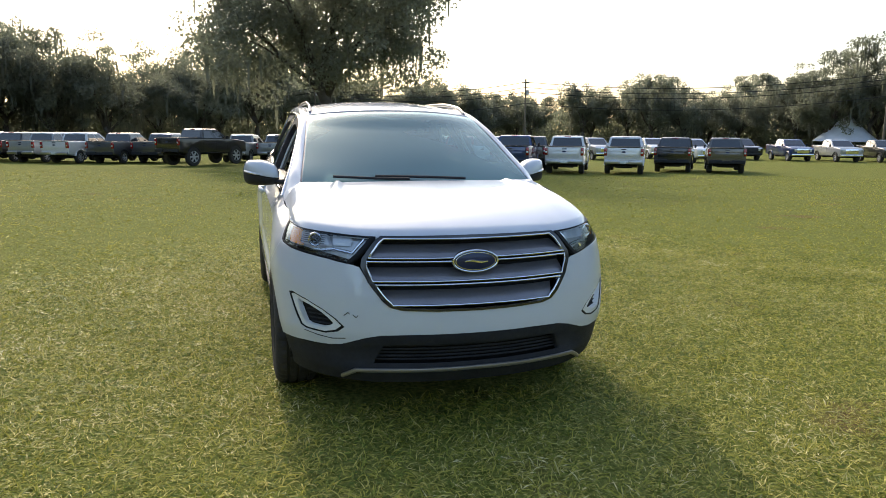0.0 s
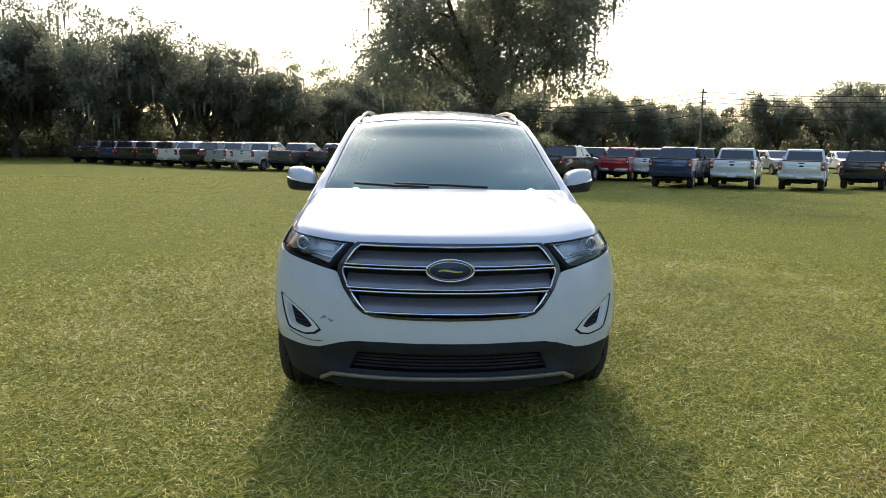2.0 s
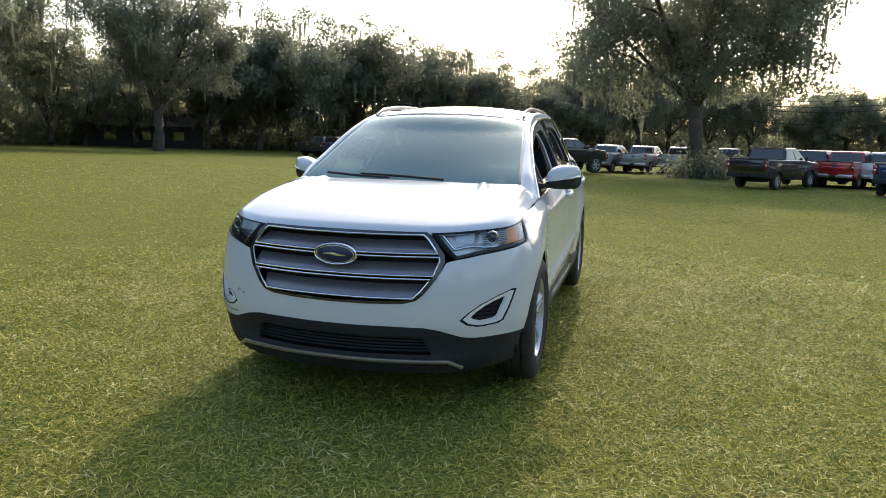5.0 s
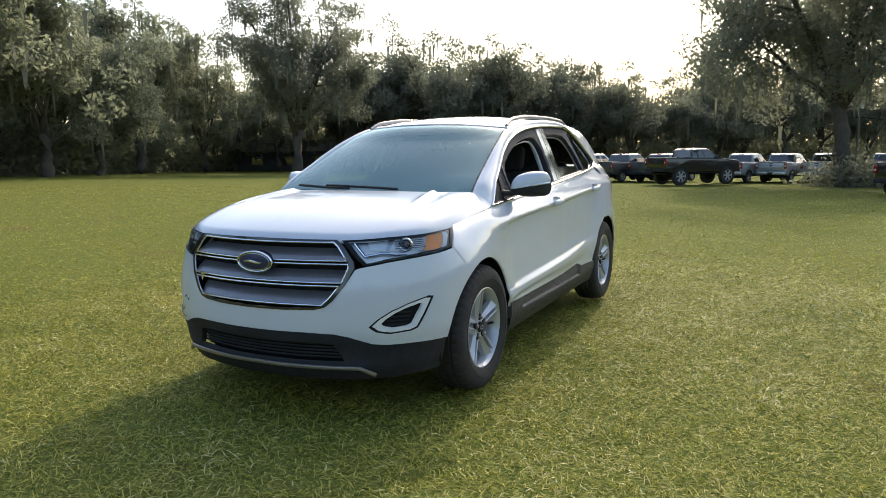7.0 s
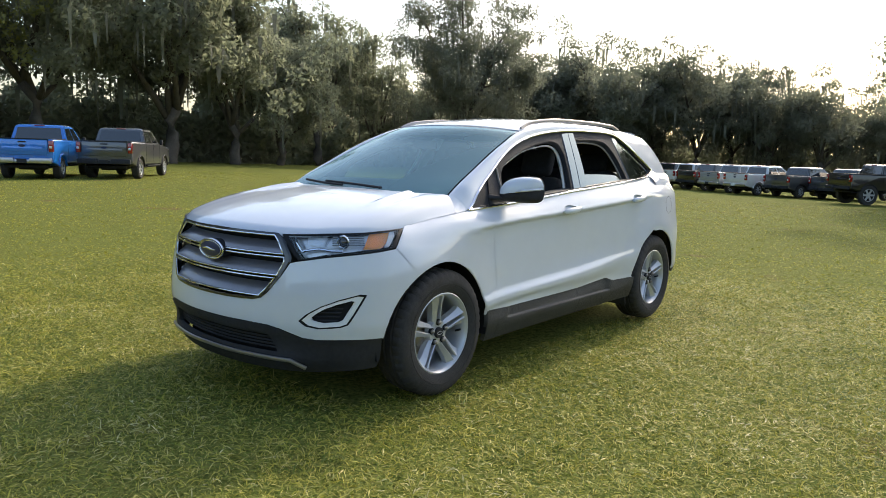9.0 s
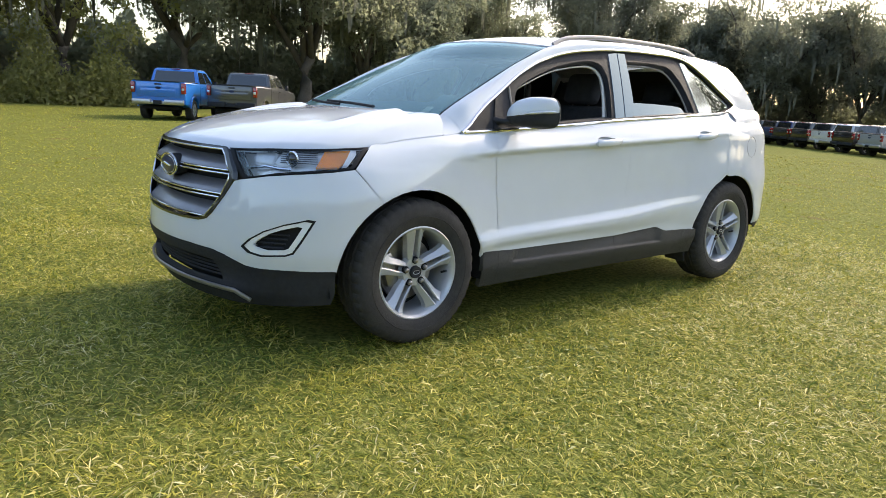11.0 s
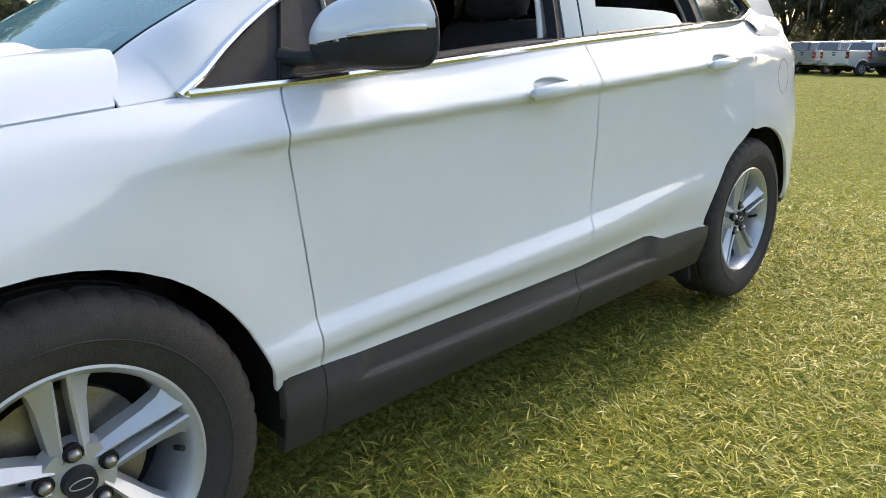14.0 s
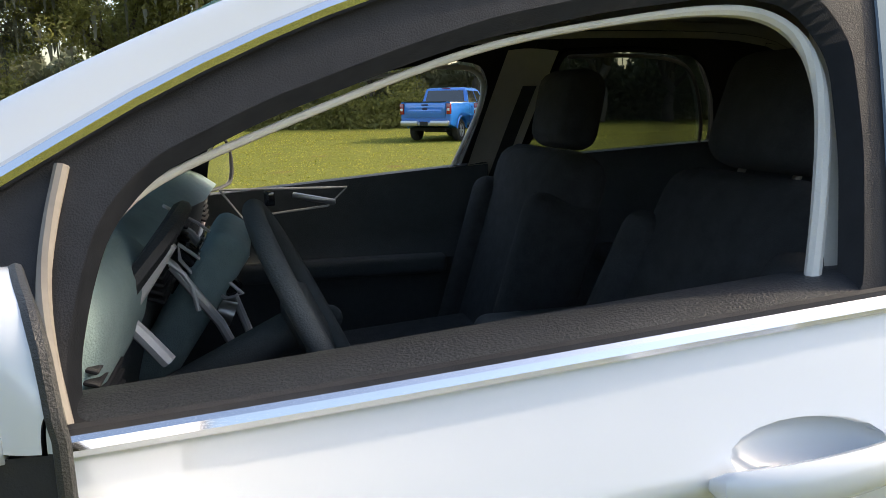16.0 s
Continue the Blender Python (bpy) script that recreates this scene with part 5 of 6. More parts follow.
box(bm, (0.20, 0.012, 0.11), (0, 1.705, 1.06), (-34, 0, 0), 0.004)
part("screen", bm, GLOSSBLACK, dash, "dark touch screen")
for sg in (-1, 1):
    strip("silver_trim", [(sg * 0.155, 1.63, 1.135), (sg * 0.165, 1.69, 1.08), (sg * 0.155, 1.76, 0.97), (sg * 0.12, 1.80, 0.86)], 0.009, SILVERTRIM, dash, label="satin silver trim strip")
    bm = bmesh.new()
    cyl(bm, 0.024, 0.03, pose(sg * 0.07, 1.765, 0.965) @ pose(0, 0, 0, 66, 0, 0), 20, 0.020)
    part("knob", bm, SATIN, dash, "round control knob")
    for xx in (sg * 0.66, sg * 0.20):
        for k in range(5):
            bm = bmesh.new()
            box(bm, (0.12, 0.03, 0.006), (xx, 1.672, 1.045 + 0.014 * k), (-20, 0, 0), 0.002, 1)
            part("vent_slat", bm, BLACK, dash)
# binnacle over the dials: a dark lip with a broad silver bracket, dials behind it
strip("instrument_hood", [(0.56, 1.664, 1.108), (0.54, 1.690, 1.140), (0.52, 1.718, 1.176), (0.48, 1.735, 1.200), (0.40, 1.738, 1.208), (0.32, 1.732, 1.200), (0.26, 1.715, 1.175)], 0.013, SILLTOP, dash, label="dark padded lip over the dials")
strip("silver_trim", [(0.50, 1.732, 1.182), (0.50, 1.703, 1.138), (0.505, 1.680, 1.105), (0.505, 1.674, 1.092), (0.505, 1.678, 1.080), (0.50, 1.692, 1.061), (0.50, 1.719, 1.025)], 0.0105, SILVERTRIM, dash, label="broad satin silver bracket")
strip("silver_trim", [(0.32, 1.706, 1.117), (0.32, 1.724, 1.101), (0.32, 1.735, 1.082), (0.32, 1.742, 1.041)], 0.004, SILVERTRIM, dash, label="thin satin silver trim strip")
strip("silver_trim", [(0.13, 1.697, 1.113), (0.13, 1.746, 1.071), (0.13, 1.801, 1.014), (0.13, 1.771, 1.008), (0.13, 1.725, 1.046), (0.13, 1.698, 1.084)], 0.0035, SILVERTRIM, dash, label="thin satin silver screen surround", closed=True)
strip("silver_trim", [(0.20, 1.689, 1.190), (0.08, 1.728, 1.141), (-0.05, 1.778, 1.065), (-0.08, 1.809, 1.039)], 0.003, SILVERTRIM, dash, label="thin satin silver trim strip")
bm = bmesh.new()
soft_box(bm, (0.36, 0.30, 0.17), (0.56, 1.545, 1.135), (-14, 0, 0), 0.06)
part("dash_pad_end", bm, DASHTOP, dash, "slate green dash pad")
for k in range(4):
    bm = bmesh.new()
    box(bm, (0.05, 0.012, 0.005), (0.69, 1.655, 1.060 + 0.012 * k), (-10, 0, 20), 0.002, 1)
    part("vent_slat", bm, BLACK, dash)
bm = bmesh.new()
box(bm, (0.010, 0.125, 0.034), (0.122, 1.747, 1.060), (-44, 0, 0), 0.006)
part("side_panel", bm, GLOSSBLACK, dash)
for x in (0.30, 0.46):
    bm = bmesh.new()
    cyl(bm, 0.055, 0.02, pose(x, 1.655, 1.085) @ pose(0, 0, 0, 70, 0, 0), 28, 0.050)
    part("dial", bm, GLOSSBLACK, dash, "round dark dial")
strip("silver_trim", [(-0.72, 1.672, 1.03), (-0.45, 1.68, 1.025), (-0.22, 1.685, 1.01)], 0.006, SILVERTRIM, dash)
bm = bmesh.new()
soft_box(bm, (0.26, 1.05, 0.20), (0, 2.18, 0.70), (3, 0, 0), 0.04)
soft_box(bm, (0.22, 0.36, 0.10), (0, 2.48, 0.82), (0, 0, 0), 0.035)
part("centre_console", bm, INTERIOR, dash)
bm = bmesh.new()
tube(bm, [(0, 1.98, 0.80), (0, 1.97, 0.90)], 0.012, 8)
bmesh.ops.create_uvsphere(bm, u_segments=12, v_segments=8, radius=0.028, matrix=pose(0, 1.965, 0.915))
part("gear_lever", bm, INTERIOR, dash)

wheel_c = pose(0.38, 1.915, 1.035, -64, 0, 0)
steer = new("steering_wheel")
steer.parent = car
steer.matrix_local = wheel_c
steer["label"] = "black leather steering wheel"
bm = bmesh.new()
tube(bm, [(0.185 * math.cos(i * math.tau / 48), 0.185 * math.sin(i * math.tau / 48), 0) for i in range(48)], 0.0155, 12, True)
part("steering_rim", bm, INTERIOR, steer)
bm = bmesh.new()
soft_box(bm, (0.13, 0.11, 0.045), (0, 0, -0.015), (0, 0, 0), 0.02)
for a in (0, 180, 270):
    box(bm, (0.12, 0.035, 0.02), (0.115 * math.cos(radians(a)), 0.115 * math.sin(radians(a)), -0.01), (0, 0, a), 0.006)
part("steering_hub", bm, INTERIOR, steer)
bm = bmesh.new()
cyl(bm, 0.03, 0.22, pose(0, 0, -0.14), 16)
part("steering_column", bm, INTERIOR, steer)

# door cards, pillars, headliner inside
for side in (1, -1):
    for y0, y1, nm in ((1.40, 2.55, "front_door_card"), (2.60, 3.55, "rear_door_card")):
        card = new(nm)
        card.parent = car
        card["label"] = "black moulded door trim panel"
        def card_pt(u, v, y0=y0, y1=y1):
            y = y0 + (y1 - y0) * u
            top = BELT(y) + 0.018
            z = 0.42 + (top - 0.42) * v
            x = 0.735 - 0.035 * math.exp(-((v - 0.62) / 0.07) ** 2) - 0.02 * smooth01(0.9, 0.55, v) + 0.02 * v
            return Vector((side * x, y, z))
        bm = bmesh.new()
        grid_mesh(bm, card_pt, 24, 24)
        part("trim_panel", bm, INTERIOR, card)
        bm = bmesh.new()
        grid_mesh(bm, lambda u, v, y0=y0, y1=y1: Vector((side * (0.755 + (BELTX(y0 + (y1 - y0) * u) - 0.012 - 0.755) * v), y0 + (y1 - y0) * u, BELT(y0 + (y1 - y0) * u) + 0.020 - 0.006 * v + 0.006 * math.sin(v * math.pi))), 24, 4)
        part("sill_top", bm, SILLTOP, card)
        bm = bmesh.new()
        soft_box(bm, (0.07, (y1 - y0) * 0.55, 0.06), (side * 0.70, (y0 + y1) / 2 + 0.1, 0.86), (0, 0, 0), 0.02)
        part("armrest", bm, INTERIOR, card)
        if y0 < 2 and side < 0:
            zz = 1.112
            tri = [(1.72, zz), (2.09, zz - 0.005), (2.03, zz - 0.06), (1.78, zz - 0.085), (1.72, zz)]
            strip("silver_trim", [Vector((0.715, y, z)) for y, z in tri], 0.0035, SILVERTRIM, card, side, 6)
            bm = bmesh.new()
            box(bm, (0.02, 0.13, 0.018), (side * 0.705, 1.99, zz - 0.035), (-12, 0, 0), 0.006)
            part("inner_handle", bm, SATIN, card, "satin inner door handle")
            bm = bmesh.new()
            box(bm, (0.006, 0.03, 0.045), (side * 0.712, 1.86, zz - 0.03), (0, 0, 0), 0.003)
            part("lock_switch", bm, GLOSSBLACK, card)
    # inner pillars in pale trim with belts
    for y0, wdt, nm in ((2.47, 0.16, "b_pillar_trim"), (3.56, 0.20, "c_pillar_trim")):
        bm = bmesh.new()
        grid_mesh(bm, lambda u, v, y0=y0, wdt=wdt: GH(y0 + wdt * u + (0.09 if y0 < 3 else -0.02) * v, 1.13 + (0.40 - (0.05 if y0 > 3 else 0)) * v, 0.075 - 0.02 * math.sin(u * math.pi)) * 1.0, 6, 8)
        bmesh.ops.transform(bm, matrix=Matrix.Diagonal((side, 1, 1, 1)), verts=bm.verts)
        part(nm, bm, LIGHTTRIM, car, "pale grey inner pillar trim")
        bm = bmesh.new()
        grid_mesh(bm, lambda u, v, y0=y0: GH(y0 + 0.055 + 0.045 * u + (0.09 * v if y0 < 3 else 0.0), 1.06 + 0.38 * v, 0.10), 1, 6)
        bmesh.ops.transform(bm, matrix=Matrix.Diagonal((side, 1, 1, 1)), verts=bm.verts)
        part("seat_belt", bm, CLOTH, car, "black seat belt webbing")
    bm = bmesh.new()
    grid_mesh(bm, lambda u, v: pillar_pt(0.02 + 0.7 * u, 0.05 + 0.95 * v) + Vector((-0.035, 0.0, -0.035)), 24, 4)
    bmesh.ops.transform(bm, matrix=Matrix.Diagonal((side, 1, 1, 1)), verts=bm.verts)
    part("a_pillar_trim", bm, LIGHTTRIM, car, "pale grey windshield pillar trim")
bm = bmesh.new()
grid_mesh(bm, lambda u, v: TOP(-1 + 2 * u, 0.70 + 0.28 * v, 0.045), 20, 20)
part("headliner", bm, HEADLINER, car, "pale grey headliner")
for side in (1, -1):
    bm = bmesh.new()
    grid_mesh(bm, lambda u, v: pillar_pt(0.62 + 0.36 * u, 0.02 + 0.98 * v) + Vector((-0.03, 0, -0.045)), 24, 4)
    bmesh.ops.transform(bm, matrix=Matrix.Diagonal((side, 1, 1, 1)), verts=bm.verts)
    part("roof_side_trim", bm, HEADLINER, car)
bm = bmesh.new()
box(bm, (0.22, 0.02, 0.06), (0, 1.80, 1.44), (10, 0, 0), 0.01)
part("rear_view_mirror", bm, BLACK, car)
# panels added to block light behind the quarter glass so it looks dark; parcel shelf
for side in (1, -1):
    bm = bmesh.new()
    grid_mesh(bm, lambda u, v: GH(3.60 + 0.85 * u, BELT(3.6 + 0.85 * u) - 0.15 + (dlo_top(min(3.95, 3.60 + 0.85 * u)) + 0.10 - BELT(3.6 + 0.85 * u)) * v, 0.062), 12, 8)
    bmesh.ops.transform(bm, matrix=Matrix.Diagonal((side, 1, 1, 1)), verts=bm.verts)
    part("cargo_trim", bm, INTERIOR, car, "dark panel added behind the quarter glass")
bm = bmesh.new()
box(bm, (1.3, 0.6, 0.03), (0, 3.85, 1.12), (0, 0, 0), 0.01)
part("parcel_shelf", bm, INTERIOR, car)


# ---- parked pickups ----
TRUCKGLASS = mat("truck_glass", (0.015, 0.017, 0.02), 0.06, coat=1.0, vary=0.1)
COLORS = {
    "white": ((0.75, 0.76, 0.77), "white"), "black": ((0.012, 0.012, 0.015), "black"), "grey": ((0.075, 0.078, 0.085), "dark grey"),
    "silver": ((0.33, 0.35, 0.37), "silver"), "blue": ((0.012, 0.19, 0.66), "bright blue"), "navy": ((0.012, 0.035, 0.13), "deep blue"),
    "red": ((0.42, 0.012, 0.014), "red"), "gold": ((0.11, 0.10, 0.085), "bronze grey"),
}
TPAINT = {k: mat("paint_" + k, c, 0.3, 0.2, 1.0, 0.05, 2.0) for k, (c, _) in COLORS.items()}


def profile_solid(pts, x, bevel=0.05):
    """A side outline (y, z) drawn out to both sides to plus and minus x."""
    bm = bmesh.new()
    a = [bm.verts.new((-x, y, z)) for y, z in pts]
    b = [bm.verts.new((x, y, z)) for y, z in pts]
    fa, fb = bm.faces.new(a), bm.faces.new(b[::-1])
    for i in range(len(pts)):
        bm.faces.new((a[i], b[i], b[(i + 1) % len(pts)], a[(i + 1) % len(pts)]))
    bmesh.ops.recalc_face_normals(bm, faces=bm.faces)
    if bevel:
        es = [e for e in bm.edges if len({f for f in e.link_faces} & {fa, fb}) == 1]
        bmesh.ops.bevel(bm, geom=es, offset=bevel, segments=3, affect="EDGES", profile=0.5)
    return bm


def arc(cy, r, a0, a1, n=8):
    return [(cy + r * math.cos(radians(a0 + (a1 - a0) * i / n)), 0.40 + r * math.sin(radians(a0 + (a1 - a0) * i / n))) for i in range(n + 1)]


def quad_panel(bm, pts, push=0.012):
    n = (Vector(pts[1]) - Vector(pts[0])).cross(Vector(pts[2]) - Vector(pts[0])).normalized()
    vs = [bm.verts.new(Vector(p) + n * push) for p in pts]
    bm.faces.new(vs)


def truck_wheel(parent, x, y, r, side):
    w = new("wheel")
    w.parent = parent
    w.location = (x, y, r)
    bm = bmesh.new()
    prof = [(0.62, -0.13), (0.9, -0.14), (1.0, -0.10), (1.0, 0.10), (0.9, 0.14), (0.62, 0.13)]
    rg = [[bm.verts.new((q, r * k * math.cos(i * math.tau / 28), r * k * math.sin(i * math.tau / 28))) for k, q in prof] for i in range(28)]
    for i in range(28):
        for k in range(5):
            bm.faces.new((rg[i][k], rg[i][k + 1], rg[(i + 1) % 28][k + 1], rg[(i + 1) % 28][k]))
    part("tyre", bm, RUBBER, w)
    bm = bmesh.new()
    rr = r * 0.62
    for j in range(6):
        a = j * math.tau / 6
        box(bm, (0.03, rr * 1.0, rr * 0.28), (side * 0.10, 0.5 * rr * math.cos(a), 0.5 * rr * math.sin(a)), (math.degrees(a), 0, 0))
    cyl(bm, rr * 0.32, 0.05, pose(side * 0.10, 0, 0, 0, 90, 0), 16)
    tube(bm, [(side * 0.11, rr * 0.97 * math.cos(i * math.tau / 24), rr * 0.97 * math.sin(i * math.tau / 24)) for i in range(24)], 0.02, 6, True, up=(1, 0, 0))
    part("rim", bm, ALLOY, w)
    bm = bmesh.new()
    cyl(bm, rr, 0.02, pose(-side * 0.02, 0, 0, 0, 90, 0), 20)
    part("wheel_well", bm, DARK, w)


def make_truck(color, m, label, lift=0.0, suv=False):
    """A crew-cab pickup, tail at the origin, nose towards +y."""
    t = empty("suv_parked" if suv else "pickup_truck", m, label, "car" if suv else "truck", "parked vehicles on the field")
    paint = TPAINT[color]
    h = lift
    lowpts = [(0.06, 0.70), (0.06, 0.62)] + [(y, z) for y, z in arc(1.22, 0.50, 170, 10)] + [(1.8, 0.55), (4.2, 0.55)] + arc(4.92, 0.50, 170, 10) + [(5.75, 0.58), (5.86, 0.75), (5.86, 1.12), (5.72, 1.25), (4.55, 1.36), (4.2, 1.40), (1.95, 1.43), (0.06, 1.45)]
    lowpts = [(y, z + h) for y, z in lowpts]
    bm = profile_solid(lowpts, 1.0, 0.06)
    part("body", bm, paint, t)
    bot, top = 1.36 + h, 2.00 + h
    y0, y1, y2, y3 = (0.12, 0.5, 3.45, 4.25) if suv else (1.95, 2.12, 3.45, 4.28)
    bm = bmesh.new()
    lo = [(-0.97, y0, bot), (0.97, y0, bot), (0.97, y3, bot), (-0.97, y3, bot)]
    mid = [(-0.84, y1, top - 0.06), (0.84, y1, top - 0.06), (0.84, y2, top - 0.06), (-0.84, y2, top - 0.06)]
    hi = [(-0.74, y1 + 0.12, top), (0.74, y1 + 0.12, top), (0.74, y2 - 0.12, top), (-0.74, y2 - 0.12, top)]
    rows = [[bm.verts.new(p) for p in r] for r in (lo, mid, hi)]
    for a, b in zip(rows, rows[1:]):
        for i in range(4):
            bm.faces.new((a[i], a[(i + 1) % 4], b[(i + 1) % 4], b[i]))
    bm.faces.new(rows[2])
    bmesh.ops.bevel(bm, geom=[e for e in bm.edges if e.calc_length() > 0.1], offset=0.03, segments=2, affect="EDGES")
    bmesh.ops.recalc_face_normals(bm, faces=bm.faces)
    part("cab", bm, paint, t)

    def lerp3(a, b, k):
        return tuple(a[i] + (b[i] - a[i]) * k for i in range(3))

    def pane(nm, a, b, c, d, k0=0.08, k1=0.90, s0=0.06, s1=0.94, lab=""):
        p = [lerp3(lerp3(a, b, s0), lerp3(d, c, s0), k0), lerp3(lerp3(a, b, s1), lerp3(d, c, s1), k0), lerp3(lerp3(a, b, s1), lerp3(d, c, s1), k1), lerp3(lerp3(a, b, s0), lerp3(d, c, s0), k1)]
        bm = bmesh.new()
        quad_panel(bm, p)
        part(nm, bm, TRUCKGLASS, t, lab)
    pane("rear_window", lo[0], lo[1], mid[1], mid[0], 0.10, 0.90, 0.07, 0.93)
    bm = bmesh.new()
    box(bm, (0.36, 0.03, 0.03), (0, y1 + 0.03, top - 0.035), (20, 0, 0), 0.008)
    part("brake_light", bm, REDLENS, t)
    pane("windshield", lo[2], lo[3], mid[3], mid[2])
    for a, b, c, d in ((lo[1], lo[2], mid[2], mid[1]), (lo[3], lo[0], mid[0], mid[3])):
        pane("side_window", a, b, c, d, 0.12, 0.88, 0.06, 0.46)
        pane("side_window", a, b, c, d, 0.12, 0.88, 0.52, 0.86)
    if not suv:
        bm = bmesh.new()
        box(bm, (1.62, 0.05, 0.54), (0, 0.045, 1.15 + h), (0, 0, 0), 0.025)
        tg = part("tailgate", bm, paint, t)
        bm = bmesh.new()
        box(bm, (1.30, 0.016, 0.20), (0, 0.014, 1.08 + h), (0, 0, 0), 0.007)
        part("pressed_panel", bm, paint, tg)
        bm = bmesh.new()
        box(bm, (0.26, 0.03, 0.05), (0, 0.012, 1.34 + h), (0, 0, 0), 0.01)
        part("tailgate_latch", bm, BLACK, tg)
        bm = bmesh.new()
        cyl(bm, 0.075, 0.016, pose(0, 0.012, 1.20 + h, 90, 0, 0) @ Matrix.Diagonal((1.5, 0.62, 1, 1)), 20)
        part("oval_badge", bm, BADGEBLUE, tg)
        bm = bmesh.new()
        box(bm, (1.66, 0.07, 0.03), (0, 0.05, 1.452 + h), (0, 0, 0), 0.008)
        part("tailgate_cap", bm, BLACK, tg)
        for sg in (-1, 1):
            bm = bmesh.new()
            box(bm, (0.10, 1.86, 0.03), (sg * 0.90, 1.0, 1.452 + h), (0, 0, 0), 0.008)
            part("bed_rail_cap", bm, BLACK, t)
        bm = bmesh.new()
        box(bm, (1.62, 1.70, 0.04), (0, 1.02, 1.437 + h), (0, 0, 0), 0.005)
        part("bed_floor", bm, DARK, t, "dark open cargo bed")
    for sg in (-1, 1):
        bm = bmesh.new()
        box(bm, (0.16, 0.14, 0.40), (sg * 0.93, 0.06, 1.20 + h), (0, 0, 0), 0.025)
        lamp = part("tail_lamp", bm, REDLENS, t, "red tail lamp")
        bm = bmesh.new()
        box(bm, (0.10, 0.02, 0.09), (sg * 0.93, -0.008, 1.17 + h), (0, 0, 0), 0.008)
        part("reversing_lens", bm, CLEARPLASTIC, lamp)
        for yy in (2.02, 3.12, 4.10):
            bm = bmesh.new()
            box(bm, (0.012, 0.014, 0.76), (sg * 0.998, yy, 1.0 + h), (0, 0, 0), 0.002, 1)
            part("door_seam", bm, DARK, t)
        for yy in (2.32, 3.32):
            bm = bmesh.new()
            box(bm, (0.05, 0.20, 0.035), (sg * 1.012, yy, 1.27 + h), (0, 0, 0), 0.012)
            part("door_handle", bm, CHROME if color in ("silver", "white", "navy") else paint, t)
        for yy in (1.22, 4.92):
            bm = bmesh.new()
            tube(bm, [(sg * 1.0, yy + 0.515 * math.cos(radians(8 + 164 * k / 14)), 0.40 + h + 0.515 * math.sin(radians(8 + 164 * k / 14))) for k in range(15)], 0.035, 6, squash=1.0)
            part("arch_flare", bm, paint if color in ("blue", "red", "navy", "white") else BLACK, t)
        bm = bmesh.new()
        box(bm, (0.10, 1.95, 0.05), (sg * 0.97, 3.1, 0.50 + h), (0, 0, 0), 0.015)
        part("running_board", bm, BLACK, t)
        bm = bmesh.new()
        box(bm, (0.12, 0.16, 0.22), (sg * 1.10, 4.02, 1.46 + h), (0, 0, 0), 0.03)
        part("mirror", bm, BLACK if color != "white" else paint, t)
        bm = bmesh.new()
        box(bm, (0.40, 0.06, 0.26), (sg * 0.77, 5.83, 1.04 + h), (0, 0, -sg * 8), 0.02)
        part("headlamp", bm, CLEARPLASTIC, t)
        truck_wheel(t, sg * 0.86, 1.22, 0.40 + h * 0.62, sg)
        truck_wheel(t, sg * 0.86, 4.92, 0.40 + h * 0.62, sg)
    bm = bmesh.new()
    for sg in (-1, 1):
        box(bm, (0.72, 0.17, 0.20), (sg * 0.60, -0.02, 0.68 + h), (0, 0, sg * 3), 0.04)
    box(bm, (0.60, 0.12, 0.13), (0, -0.005, 0.65 + h), (0, 0, 0), 0.02)
    part("rear_bumper", bm, SATIN if color in ("blue", "white", "silver", "red") else BLACK, t, "rear step bumper")
    bm = bmesh.new()
    box(bm, (0.32, 0.01, 0.15), (0, -0.105, 0.67 + h), (0, 0, 0), 0.003)
    part("plate", bm, PAPER if color == "white" else BLACK, t)
    bm = bmesh.new()
    box(bm, (1.10, 0.05, 0.44), (0, 5.87, 0.98 + h), (0, 0, 0), 0.03)
    part("grille", bm, CHROME if color in ("silver", "white", "navy") else BLACK, t)
    bm = bmesh.new()
    box(bm, (1.95, 0.16, 0.20), (0, 5.84, 0.62 + h), (0, 0, 0), 0.05)
    part("front_bumper", bm, CHROME if color in ("silver", "white", "navy") else BLACK, t)
    bm = bmesh.new()
    box(bm, (1.4, 5.2, 0.12), (0, 2.9, 0.46 + h), (0, 0, 0), 0.02)
    box(bm, (0.9, 0.5, 0.16), (0, 1.22, 0.40 + h * 0.5), (0, 0, 0), 0.04)
    part("chassis", bm, DARK, t)
    return t


MASTERS = {}


def place_truck(color, x, y, heading, lift=0.0, suv=False):
    m = pose(x, y, ground_z(x, y), 0, 0, -heading)
    key = (color, lift, suv)
    if key in MASTERS:
        return copy_thing(MASTERS[key], m)
    name = COLORS[color][1]
    lab = f"{name} lifted crew-cab pickup with dark graphics on grass" if lift else (f"{name} sport utility parked on the grass field" if suv else f"{name} crew-cab pickup parked on the grass field")
    MASTERS[key] = make_truck(color, m, lab, lift, suv)
    return MASTERS[key]


ROW = [("silver", 4.5, 61.5, 18), ("silver", 1.2, 60.5, 18), ("silver", -2.0, 59.5, 20), ("grey", -8.6, 57.5, 25), ("grey", -11.8, 57.0, 25), ("white", -15.0, 57.2, 26), ("silver", -17.8, 59.0, 26),
       ("black", -20.6, 61.0, 26), ("white", -23.4, 63.2, 26), ("black", -26.2, 65.5, 26), ("black", -29.0, 67.6, 26), ("navy", -31.8, 69.8, 26), ("black", -34.5, 72.0, 26), ("black", -37.2, 74.0, 26)]
for c, x, y, hd in ROW:
    place_truck(c, -1 + (x + 1) * 0.84, -1 + (y + 1) * 0.84, hd)
